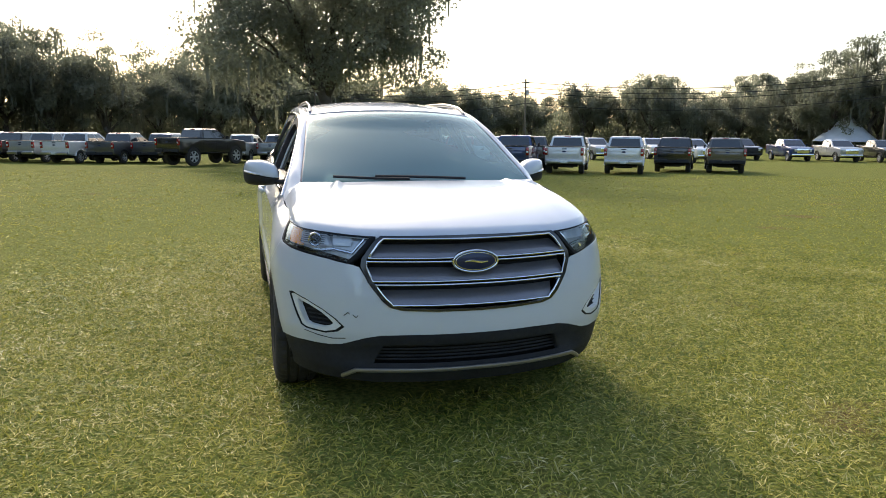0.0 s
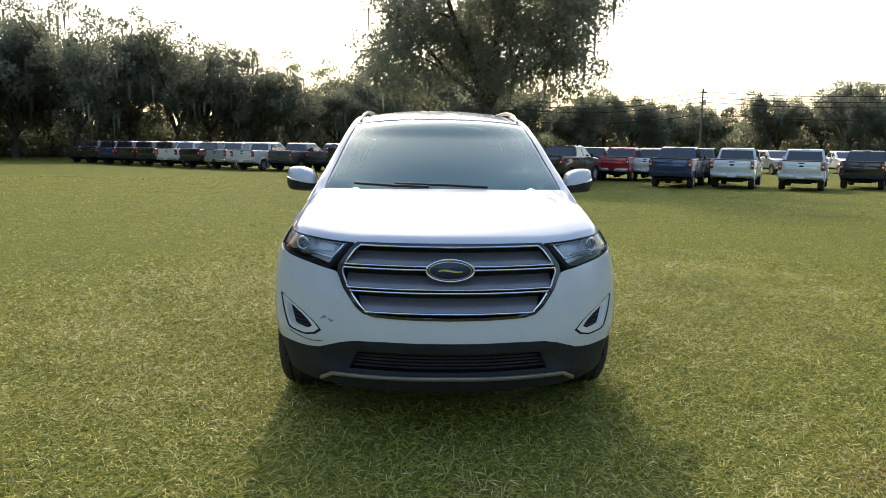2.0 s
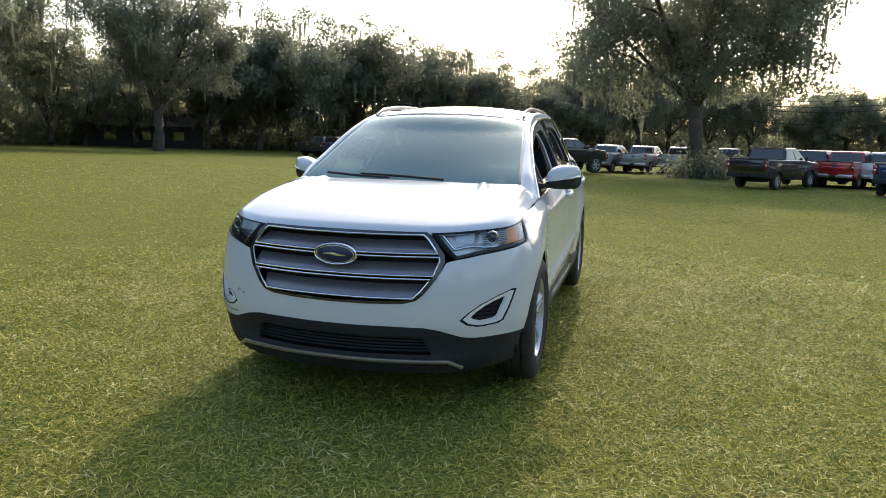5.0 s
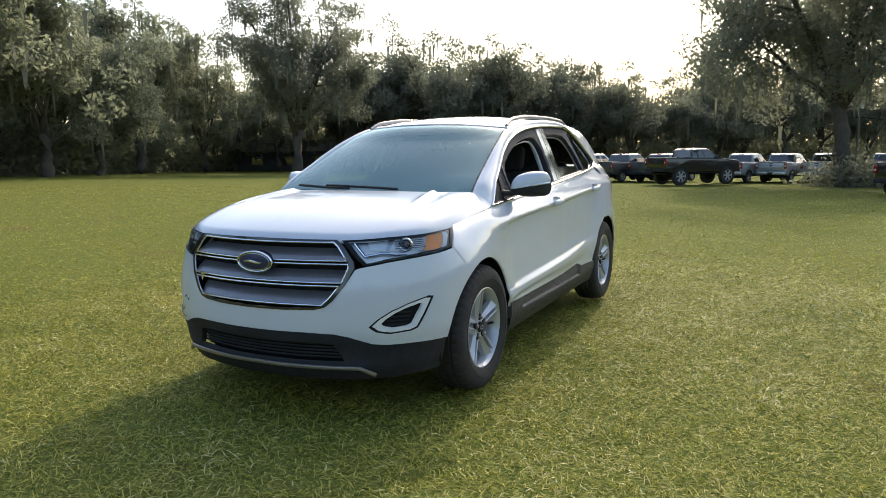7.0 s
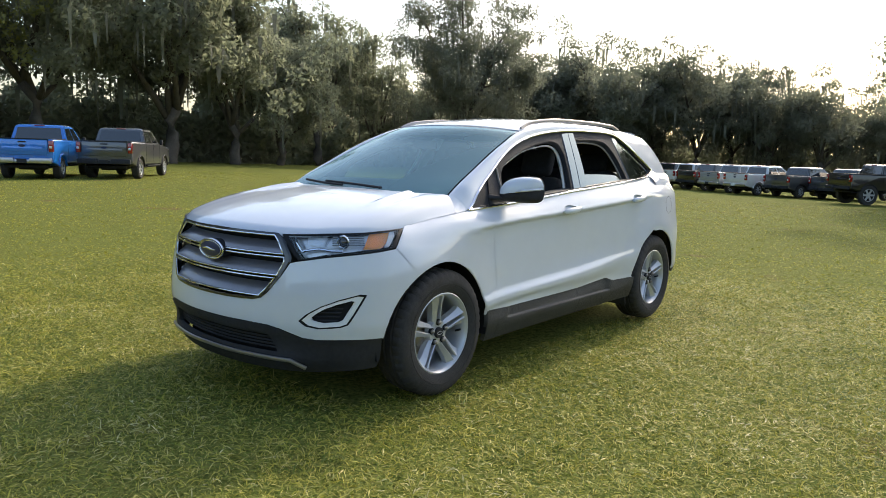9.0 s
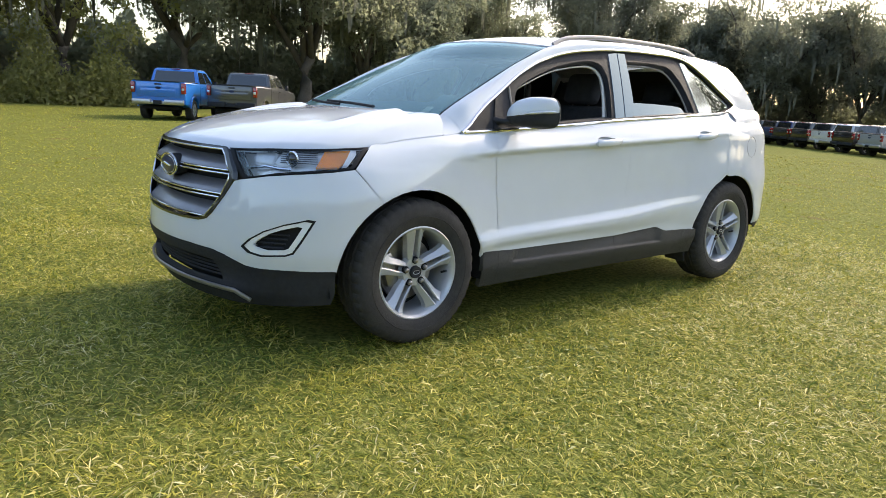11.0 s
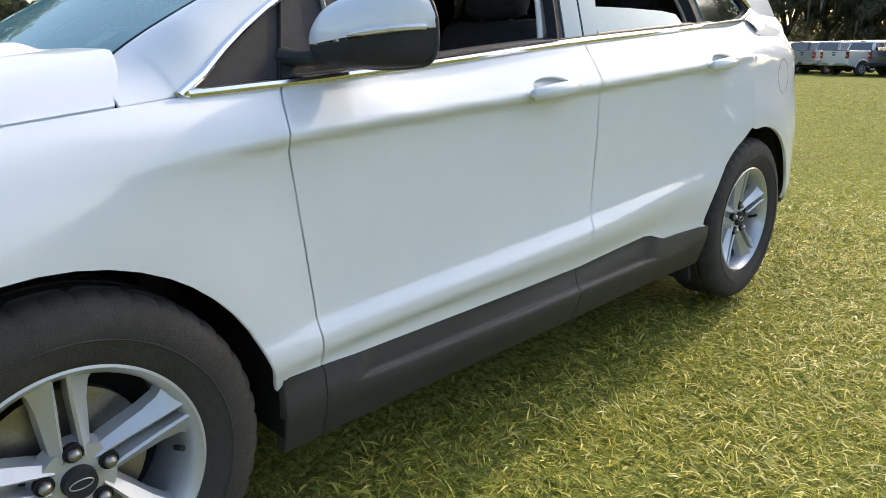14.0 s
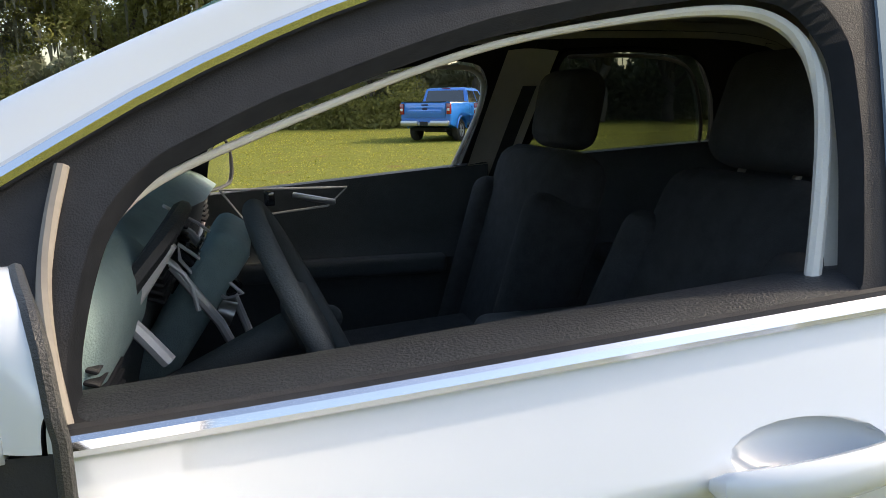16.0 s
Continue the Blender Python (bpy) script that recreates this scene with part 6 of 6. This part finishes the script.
place_truck("black", -5.5, 43.1, 42, lift=0.28)
for c, x, y, hd in (("black", 7.2, 37.8, 34), ("black", 10.9, 45.0, 32), ("red", 12.9, 44.2, 30), ("white", 15.2, 44.5, 30), ("navy", 13.5, 34.8, 29), ("grey", 16.6, 39.5, 28), ("white", 16.9, 34.8, 30), ("white", 20.2, 33.8, 32),
                    ("black", 25.2, 36.5, 37), ("gold", 28.0, 34.8, 34)):
    place_truck(c, -1 + (x + 1) * 0.9, -2 + (y + 2) * 0.9, hd)
for c, x, y, hd in (("black", 46.0, 58.5, 196), ("navy", 49.5, 55.8, 198), ("silver", 53.0, 53.6, 200), ("black", 56.5, 52.0, 202), ("grey", 60.0, 50.2, 202), ("white", 38.0, 62.0, 190)):
    place_truck(c, x, y, hd)
for c, x, y, hd in (("silver", 25.0, 62.0, 185), ("white", 36.0, 53.0, 184), ("silver", 30.5, 60.0, 184), ("black", 41.0, 62.0, 188), ("white", 19.5, 60.0, 184), ("grey", 8.5, 62.0, 15), ("black", 12.0, 60.0, 12)):
    place_truck(c, x, y, hd, suv=True)
place_truck("blue", -24.3, 7.6, -54)
place_truck("grey", -23.9, 10.3, -48)

# ---- white pop-up tent, poles and wires ----
TENTM = mat("tent_fabric", (0.72, 0.75, 0.80), 0.8, vary=0.08, scale=2)
tx, ty = 86.5, 84.5
tent = empty("event_tent", pose(tx, ty, ground_z(tx, ty)), "pale peaked event tent with small dark oval emblem", "tent")
bm = bmesh.new()
ap = bm.verts.new((0, 0, 5.9))
base = []
for i in range(32):
    a = i * math.tau / 32
    r = 5.0 - 0.5 * abs(math.sin(2 * a))
    base.append((r * math.cos(a), r * math.sin(a)))
prev = None
for k in range(1, 8):
    f = k / 7
    cur = [bm.verts.new((x * f, y * f, 5.9 - 4.5 * f ** 0.82)) for x, y in base]
    for i in range(32):
        if prev is None:
            bm.faces.new((ap, cur[i], cur[(i + 1) % 32]))
        else:
            bm.faces.new((prev[i], cur[i], cur[(i + 1) % 32], prev[(i + 1) % 32]))
    prev = cur
part("canopy", bm, TENTM, tent)
for i in range(4):
    a = radians(45 + 90 * i)
    bm = bmesh.new()
    cyl(bm, 0.05, 1.5, pose(4.4 * math.cos(a), 4.4 * math.sin(a), 0.75), 8)
    part("tent_pole", bm, SATIN, tent)
bm = bmesh.new()
cyl(bm, 0.55, 0.03, pose(-1.35, -1.60, 3.35, 58, 0, -40) @ Matrix.Diagonal((1, 0.5, 1, 1)), 24)
part("emblem", bm, BADGEBLUE, tent)

WOODPOLE = mat("weathered_pole", (0.16, 0.13, 0.10), 0.85, vary=0.3, scale=3)
pole_tops = []
for x, y, hgt in ((78.0, 70.0, 10.5), (36.0, 88.0, 9.5), (9.0, 100.0, 9.5), (-16.0, 108.0, 9.5), (112.0, 52.0, 10.5)):
    z = ground_z(x, y)
    p = empty("utility_pole", pose(x, y, z), "weathered wooden utility pole carrying wires", "pole", "utility poles")
    bm = bmesh.new()
    cyl(bm, 0.15, hgt, pose(0, 0, hgt / 2), 10, 0.10)
    part("post", bm, WOODPOLE, p)
    bm = bmesh.new()
    box(bm, (1.6, 0.1, 0.12), (0, 0, hgt - 0.5), (0, 0, 30), 0.01)
    part("crossarm", bm, WOODPOLE, p)
    bm = bmesh.new()
    cyl(bm, 0.2, 0.7, pose(0.25, -0.1, hgt - 1.8), 12)
    part("transformer", bm, SATIN, p)
    pole_tops.append((x, y, z + hgt))
WIRE = mat("wire", (0.03, 0.03, 0.03), 0.6, vary=0.1)
order = [4, 0, 1, 2, 3]
for i, j in zip(order, order[1:]):
    for k, dz in enumerate((-0.4, -1.1, -1.7, -3.2)):
        a, b = Vector(pole_tops[i]), Vector(pole_tops[j])
        pts = [a.lerp(b, q / 16) + Vector((0, 0, dz - 1.3 * 4 * (q / 16) * (1 - q / 16))) for q in range(17)]
        bm = bmesh.new()
        tube(bm, pts, 0.038, 4)
        tagged(obj("overhead_wire", bm, WIRE), "thin dark overhead power wire", "wire", "overhead wires")


# ---- trees ----
BARK = mat("oak_bark", (0.10, 0.085, 0.07), 0.9, vary=0.35, scale=2.5, bump=0.8, bscale=14)


def leaf_mat(name, color, glow=0.35):
    m = mat(name, color, 0.6, vary=0.5, scale=0.35, obj_vary=0.18)
    nt = m.node_tree
    p = nt.nodes["Principled BSDF"]
    tr = nt.nodes.new("ShaderNodeBsdfTranslucent")
    tr.inputs["Color"].default_value = (color[0] * 2.0, color[1] * 2.1, color[2] * 1.8, 1)
    mix = nt.nodes.new("ShaderNodeMixShader")
    mix.inputs[0].default_value = glow
    nt.links.new(p.outputs[0], mix.inputs[1])
    nt.links.new(tr.outputs[0], mix.inputs[2])
    nt.links.new(mix.outputs[0], nt.nodes["Material Output"].inputs["Surface"])
    return m


LEAF = leaf_mat("oak_leaves", (0.14, 0.143, 0.115), 0.58)
# brighter, yellower copy of the leaves with sunlight painted into the colour
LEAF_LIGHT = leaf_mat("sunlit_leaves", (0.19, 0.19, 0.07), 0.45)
LEAF_MID = leaf_mat("grey_green_leaves", (0.17, 0.175, 0.130), 0.58)
MOSS = leaf_mat("hanging_moss", (0.14, 0.14, 0.11), 0.3)


def fast_mesh(name, verts, faces_n, k, material):
    """Many separate k-cornered faces at once."""
    me = bpy.data.meshes.new(name)
    nv = len(verts)
    me.vertices.add(nv)
    me.vertices.foreach_set("co", np.ascontiguousarray(verts, np.float32).ravel())
    me.loops.add(faces_n * k)
    me.loops.foreach_set("vertex_index", np.arange(faces_n * k, dtype=np.int32))
    me.polygons.add(faces_n)
    me.polygons.foreach_set("loop_start", np.arange(0, faces_n * k, k, dtype=np.int32))
    me.update(calc_edges=True)
    me.materials.append(material)
    return me


def leaves(centres, size, rng, droop=0.3):
    """Pointed leaf sprays at the centres, turned every way."""
    n = len(centres)
    d = rng.normal(size=(n, 3))
    d[:, 2] -= droop
    d /= np.linalg.norm(d, axis=1)[:, None]
    s = rng.normal(size=(n, 3))
    s -= (s * d).sum(1)[:, None] * d
    s /= np.linalg.norm(s, axis=1)[:, None]
    ln = size * rng.uniform(0.6, 1.3, n)[:, None]
    wd = ln * rng.uniform(0.28, 0.5, n)[:, None]
    v = np.stack([centres - d * ln * 0.5 + s * wd * 0.7, centres + d * ln * 0.6, centres - d * ln * 0.35 - s * wd], 1)
    return v.reshape(-1, 3)


def tree_data(seed, height, spread, base, nleaf, moss=0, leaf=0.34, trunk_r=0.35, skirt=12):
    """Meshes of one tree: trunk and limbs, crown, moss."""
    rng = np.random.default_rng(seed)
    rnd = random.Random(seed)
    bm = bmesh.new()
    lean = Vector((rnd.uniform(-0.08, 0.08), rnd.uniform(-0.08, 0.08), 1))
    fork = base * rnd.uniform(0.75, 1.0)
    tr = [Vector((0, 0, -0.3)) + lean * (fork * 1.15 + 0.3) * k / 5 + Vector((rnd.uniform(-0.08, 0.08), rnd.uniform(-0.08, 0.08), 0)) * k for k in range(6)]
    tube(bm, tr, lambda t: trunk_r * (1.25 - 0.55 * t), 10)
    wood = []

    def keep_wood(nm, bm):
        me = bpy.data.meshes.new(nm)
        bm.to_mesh(me)
        bm.free()
        me.shade_smooth()
        me.materials.append(BARK)
        wood.append(me)
    keep_wood("trunk", bm)
    tips = []
    for i in range(8):
        a = i * math.tau / 8 + rnd.uniform(-0.4, 0.4)
        reach = spread * rnd.uniform(0.45, 0.85)
        top = fork + (height - fork) * rnd.uniform(0.35, 0.9)
        st = tr[4 if i % 2 else 5]
        pts = []
        for k in range(6):
            t = k / 5
            pts.append(st + Vector((math.cos(a) * reach * t, math.sin(a) * reach * t, (top - fork) * t ** 0.8)) + Vector((rnd.uniform(-0.3, 0.3), rnd.uniform(-0.3, 0.3), rnd.uniform(-0.25, 0.25))) * (t > 0))
        bm = bmesh.new()
        tube(bm, pts, lambda t: trunk_r * 0.5 * (1.0 - 0.85 * t), 6)
        tips += pts[2:]
        for j in (2, 3, 4):
            b = pts[j]
            aa = a + rnd.uniform(-1.3, 1.3)
            e = b + Vector((math.cos(aa), math.sin(aa), rnd.uniform(0.1, 0.9))) * spread * rnd.uniform(0.2, 0.42)
            tube(bm, [b, b.lerp(e, 0.5) + Vector((0, 0, 0.15)), e], lambda t: trunk_r * 0.2 * (1 - 0.8 * t), 5)
            tips += [b.lerp(e, 0.6), e]
        keep_wood("limb", bm)
    tips = np.array([tuple(p) for p in tips])
    blobs = []
    for p in tips:
        for _ in range(3):
            q = p + rng.normal(size=3) * np.array([0.10 * spread, 0.10 * spread, 0.07 * height])
            blobs.append((q, rng.uniform(0.09, 0.17) * spread))
    for _ in range(26):
        a, k = rng.uniform(0, math.tau), math.sqrt(rng.uniform(0, 1))
        z = base + (height - base) * (0.25 + 0.72 * math.sqrt(max(0.0, 1 - k * k)) * rng.uniform(0.55, 1.0))
        blobs.append((np.array([math.cos(a) * k * spread * 0.95, math.sin(a) * k * spread * 0.95, z]), rng.uniform(0.10, 0.18) * spread))
    for _ in range(skirt):
        a, k = rng.uniform(0, math.tau), rng.uniform(0.15, 0.92)
        blobs.append((np.array([math.cos(a) * k * spread, math.sin(a) * k * spread, base + (height - base) * rng.uniform(0.03, 0.32)]), rng.uniform(0.09, 0.16) * spread))
    w = np.array([b[1] ** 2 for b in blobs])
    pick = rng.choice(len(blobs), nleaf, p=w / w.sum())
    c = np.array([b[0] for b in blobs])[pick]
    r = np.array([b[1] for b in blobs])[pick]
    d = rng.normal(size=(nleaf, 3))
    d /= np.linalg.norm(d, axis=1)[:, None]
    rad = r * rng.uniform(0.25, 1.12, nleaf) ** 0.6
    cen = c + d * rad[:, None] * np.array([1, 1, 0.72])
    cen = cen[cen[:, 2] > base * 0.72]
    crown = fast_mesh("crown", leaves(cen, leaf, rng), len(cen), 3, LEAF)
    hang = None
    if moss:
        src = cen[rng.choice(len(cen), moss)]
        ln = rng.uniform(0.7, 2.2, moss)
        wd = rng.uniform(0.06, 0.16, moss)
        ang = rng.uniform(0, math.pi, moss)
        sx_, sy_ = np.cos(ang) * wd, np.sin(ang) * wd
        v = np.zeros((moss, 4, 3))
        v[:, 0] = src + np.stack([sx_, sy_, 0 * ln], 1)
        v[:, 1] = src - np.stack([sx_, sy_, 0 * ln], 1)
        v[:, 2] = src + np.stack([-sx_ * 0.3, -sy_ * 0.3, -ln], 1)
        v[:, 3] = src + np.stack([sx_ * 0.5, sy_ * 0.4, -ln * 0.8], 1)
        hang = fast_mesh("moss", v.reshape(-1, 3), moss, 4, MOSS)
    return wood, crown, hang


def place_tree(data, x, y, turn, k, label, crown_mat=None, name="oak_tree", group="trees round the field"):
    t = empty(name, pose(x, y, ground_z(x, y) - 0.05, 0, 0, turn) @ Matrix.Diagonal((k, k, k, 1)), label, "tree", group)
    wood, crown, hang = data
    for nm, me in [(w.name.split(".")[0], w) for w in wood] + [("crown", crown), ("moss", hang)]:
        if me is not None:
            o = new(nm, me)
            o.parent = t
            if nm == "moss":
                o["kind"] = "stuff"
            if nm == "crown" and crown_mat is not None:
                o.material_slots[0].link = "OBJECT"
                o.material_slots[0].material = crown_mat
    return t


KINDS = [tree_data(11, 13.0, 6.4, 3.0, 27000, 220, 0.25), tree_data(12, 14.0, 6.0, 3.6, 27000, 280, 0.25), tree_data(13, 12.0, 6.8, 2.6, 27000, 200, 0.25), tree_data(14, 15.0, 6.4, 4.0, 27000, 320, 0.25), tree_data(15, 11.0, 5.8, 2.0, 27000, 120, 0.25)]
BIG = tree_data(21, 17.5, 10.4, 5.4, 74000, 300, 0.25, 0.5, 60)
place_tree(BIG, 5.0, 47.5, 40, 1.0, "large spreading live oak with thick trunk on the field", name="live_oak")
TALL = tree_data(22, 20.0, 8.6, 5.4, 62000, 400, 0.225, 0.5)
place_tree(TALL, -45.0, 58.0, 10, 1.0, "tall oak hung with moss at the field edge")
place_tree(TALL, -72.0, 62.0, 130, 0.85, "tall oak hung with moss at the field edge")
rr = random.Random(5)
ring_r = interp([(-180, 75), (-150, 62), (-120, 50), (-95, 46), (-80, 46), (-65, 50), (-57, 55), (-51, 68), (-46, 84), (-40, 92), (-25, 88), (-5, 92), (12, 118), (30, 128), (52, 118), (80, 95), (120, 80), (150, 75), (180, 75)])
ring_h = interp([(-180, 1.1), (-120, 1.2), (-80, 1.3), (-60, 1.4), (-53, 1.25), (-47, 0.95), (-40, 1.0), (-33, 1.15), (-27, 1.3), (-21, 1.22), (-16.5, 0.9), (-10, 1.0), (8, 0.95), (20, 0.85), (40, 0.90), (55, 1.15), (90, 1.1), (180, 1.1)])
az = -180.0
count = 0
while az < 180:
    for row, dr in ((0, 0.0), (1, 9.0)):
        r = ring_r(az) + dr + rr.uniform(-3, 3)
        a = radians(az + rr.uniform(-1.5, 1.5) + (2.5 if row else 0))
        x, y = r * math.sin(a), r * math.cos(a)
        if row and not -63 < az < 70:
            continue
        k = ring_h(az) * rr.uniform(0.82, 1.15)
        # trees at these bearings take the leaf colour with painted sunlight
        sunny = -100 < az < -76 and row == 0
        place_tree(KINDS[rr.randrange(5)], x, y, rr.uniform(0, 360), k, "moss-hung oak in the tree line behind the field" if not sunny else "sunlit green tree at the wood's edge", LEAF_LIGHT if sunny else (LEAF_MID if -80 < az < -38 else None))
        count += 1
    az += math.degrees((7.8 if -115 < az < 60 else 13.0) / ring_r(az))
# understorey: a thick hedge of leaves along the wood's edge
rng = np.random.default_rng(3)
n = 330000
aa = rng.uniform(-180, 180, n)
keep = (rng.uniform(0, 1, n) < np.where((aa > -115) & (aa < 70), 1.0, 0.4))
aa = aa[keep]
rad = np.array([ring_r(float(a)) for a in aa]) + rng.uniform(7, 20, len(aa))
lump = 0.5 + 0.5 * np.sin(aa * 1.7) * np.sin(aa * 0.63 + 1)
hh = rng.uniform(0, 1, len(aa)) ** 1.3 * (3.8 + 3.2 * lump)
xs, ys = rad * np.sin(np.radians(aa)), rad * np.cos(np.radians(aa))
zs = np.array([ground_z(float(x), float(y)) for x, y in zip(xs, ys)]) + hh
v = leaves(np.stack([xs, ys, zs], 1), 0.66, rng)
under = new("undergrowth", fast_mesh("undergrowth", v, len(xs), 3, LEAF_MID))
tagged(under, "dense dark undergrowth below the trees", "undergrowth", kind="stuff")
# low bushes at the near wood's edge, sunlight put into their leaf colour
n = 60000
aa = rng.uniform(-112, -74, n)
rad = np.array([ring_r(float(a)) for a in aa]) - 2.5 + rng.normal(0, 1.2, n)
hh = np.abs(rng.normal(0, 1, n)) * (0.7 + 0.9 * (0.5 + 0.5 * np.sin(aa * 1.3)))
xs, ys = rad * np.sin(np.radians(aa)), rad * np.cos(np.radians(aa))
zs = np.array([ground_z(float(x), float(y)) for x, y in zip(xs, ys)]) + hh
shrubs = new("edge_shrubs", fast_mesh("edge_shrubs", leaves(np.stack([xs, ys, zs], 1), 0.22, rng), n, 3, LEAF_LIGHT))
tagged(shrubs, "sunlit low shrubs along the wood's edge", "shrubs", kind="stuff")
# bush at the foot of the live oak
n = 2600
c = rng.normal(size=(n, 3)) * np.array([1.3, 1.0, 0.8])
c[:, 2] = np.abs(c[:, 2])
bush = new("bush", fast_mesh("bush", leaves(c, 0.26, rng), n, 3, LEAF))
bush.location = (5.6, 46.6, ground_z(5.6, 46.6) - 0.03)
tagged(bush, "dark green bush at the foot of the oak", "bush")

# dark low house behind the trees
HOUSEM = mat("dark_siding", (0.05, 0.05, 0.052), 0.8, vary=0.2, scale=1)
ROOFM = mat("grey_shingle", (0.10, 0.10, 0.105), 0.9, vary=0.25, scale=2)
hx, hy = -62.0, 78.0
house = empty("house", pose(hx, hy, ground_z(hx, hy), 0, 0, 35), "low dark house half hidden behind trees", "house")
bm = bmesh.new()
box(bm, (14, 8, 2.8), (0, 0, 1.4))
part("wall", bm, HOUSEM, house)
bm = profile_solid([(-4.6, 2.7), (4.6, 2.7), (0, 5.0)], 7.5, 0.0)
part("roof", bm, ROOFM, house)
for x in (-4, 0, 4):
    bm = bmesh.new()
    box(bm, (1.4, 0.08, 1.1), (x, -4.03, 1.5))
    part("window", bm, TRUCKGLASS, house)

# ---- grass blades ----
BLADE = leaf_mat("grass_blades", (0.40, 0.39, 0.105), 0.34)


def vary_blades(m, spread, start):
    """Each blade its own shade from fresh green to straw, with greener and drier patches over the field."""
    nt = m.node_tree
    geo = nt.nodes.new("ShaderNodeNewGeometry")
    co = nt.nodes.new("ShaderNodeTexCoord")
    total = None
    for out, gain, sc in ((geo.outputs["Random Per Island"], spread, 0), (None, 0.62, 0.9), (None, 0.34, 5.5)):
        if sc:
            n = nt.nodes.new("ShaderNodeTexNoise")
            n.inputs["Scale"].default_value, n.inputs["Detail"].default_value = sc, 3.0
            nt.links.new(co.outputs["Object"], n.inputs["Vector"])
            out = n.outputs["Fac"]
        k = nt.nodes.new("ShaderNodeMath")
        k.operation = "MULTIPLY_ADD"
        nt.links.new(out, k.inputs[0])
        k.inputs[1].default_value = gain
        k.inputs[2].default_value = start
        if total is not None:
            nt.links.new(total, k.inputs[2])
        total = k.outputs[0]
    r = nt.nodes.new("ShaderNodeValToRGB")
    ramp = r.color_ramp
    ramp.elements[0].color, ramp.elements[1].color = (0.06, 0.12, 0.02, 1), (0.85, 0.78, 0.45, 1)
    for at, c in ((0.28, (0.19, 0.24, 0.034)), (0.52, (0.40, 0.388, 0.058)), (0.75, (0.53, 0.475, 0.085)), (0.90, (0.62, 0.55, 0.19))):
        ramp.elements.new(at).color = (*c, 1)
    nt.links.new(total, r.inputs[0])
    for node in nt.nodes:
        if node.type == "BSDF_PRINCIPLED":
            nt.links.new(r.outputs[0], node.inputs["Base Color"])
            node.inputs["Roughness"].default_value = 0.45
            node.inputs["Specular IOR Level"].default_value = 0.5 * spread
        elif node.type == "BSDF_TRANSLUCENT":
            nt.links.new(r.outputs[0], node.inputs["Color"])


vary_blades(BLADE, 0.76, -0.33)
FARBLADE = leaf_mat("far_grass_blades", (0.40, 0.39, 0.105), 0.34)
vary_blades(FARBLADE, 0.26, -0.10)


def blade_field(name, xs, ys, length, width, grow, seed, material):
    """Folded tapered blades, each leaning its own way; wider with the distance from the car by grow."""
    rng = np.random.default_rng(seed)
    n = len(xs)
    q = 2.0 * np.log1p(np.exp(np.minimum((0.85 * (ys - 6) + 0.4 * xs) / 2.0, 40)))
    root = np.stack([xs, ys, -1.25 * np.tanh(0.036 * q / 1.25) - 0.004], 1)
    tuft = np.sin(xs * 6.1 + 2.0 * np.sin(ys * 4.3)) * np.sin(ys * 5.7 + 1.6 * np.sin(xs * 3.9))
    a = rng.uniform(0, math.tau, n) + 0.8 * tuft
    lean = np.abs(rng.normal(0.36, 0.34, n))
    droop = lean - rng.uniform(0.1, 0.9, n)
    ln = length * rng.uniform(0.4, 1.35, n) * (1 + 0.28 * tuft)
    far = np.hypot(xs - 1.0, ys - 1.2)
    d = np.stack([np.cos(a), np.sin(a), 0 * a], 1)
    s = np.stack([-np.sin(a), np.cos(a), 0.5 * rng.normal(size=n)], 1) * ((width + grow * np.maximum(0, far - 3.0)) * rng.uniform(0.5, 1.3, n))[:, None]
    up = np.array([0, 0, 1.0])
    mid = root + (d * np.cos(lean)[:, None] + up * np.sin(lean)[:, None]) * (ln * 0.45)[:, None]
    tip = mid + (d * np.cos(droop)[:, None] + up * np.sin(droop)[:, None]) * (ln * 0.55)[:, None]
    tip[:, 2] = np.maximum(tip[:, 2], root[:, 2] + 0.008)
    v = np.stack([root, mid + s, tip, mid - s], 1).reshape(-1, 3)
    return new(name, fast_mesh(name, v, n, 4, material))


rng = np.random.default_rng(8)
n = 470000
th, rd = rng.uniform(0, math.tau, n), 4.7 * np.sqrt(rng.uniform(0, 1, n)) * (1 + 0.5 * rng.uniform(0, 1, n) ** 4)
xs, ys = 1.0 + rd * np.cos(th), 1.2 + rd * np.sin(th)
k = ~((np.abs(xs) < 0.70) & (ys > 0.5) & (ys < 4.4))
near_grass = blade_field("grass_near", xs[k], ys[k], 0.062, 0.0025, 0.0005, 1, BLADE)
tagged(near_grass, "short mown yellow-green grass blades and clippings", "grass", kind="stuff")
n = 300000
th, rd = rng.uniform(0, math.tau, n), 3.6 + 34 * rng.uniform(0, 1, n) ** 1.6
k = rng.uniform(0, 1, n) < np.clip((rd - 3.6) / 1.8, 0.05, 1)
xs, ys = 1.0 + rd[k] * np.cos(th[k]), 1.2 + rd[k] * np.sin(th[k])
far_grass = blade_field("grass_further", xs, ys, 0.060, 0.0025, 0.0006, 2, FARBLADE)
tagged(far_grass, "mown grass further across the field", "grass", kind="stuff")
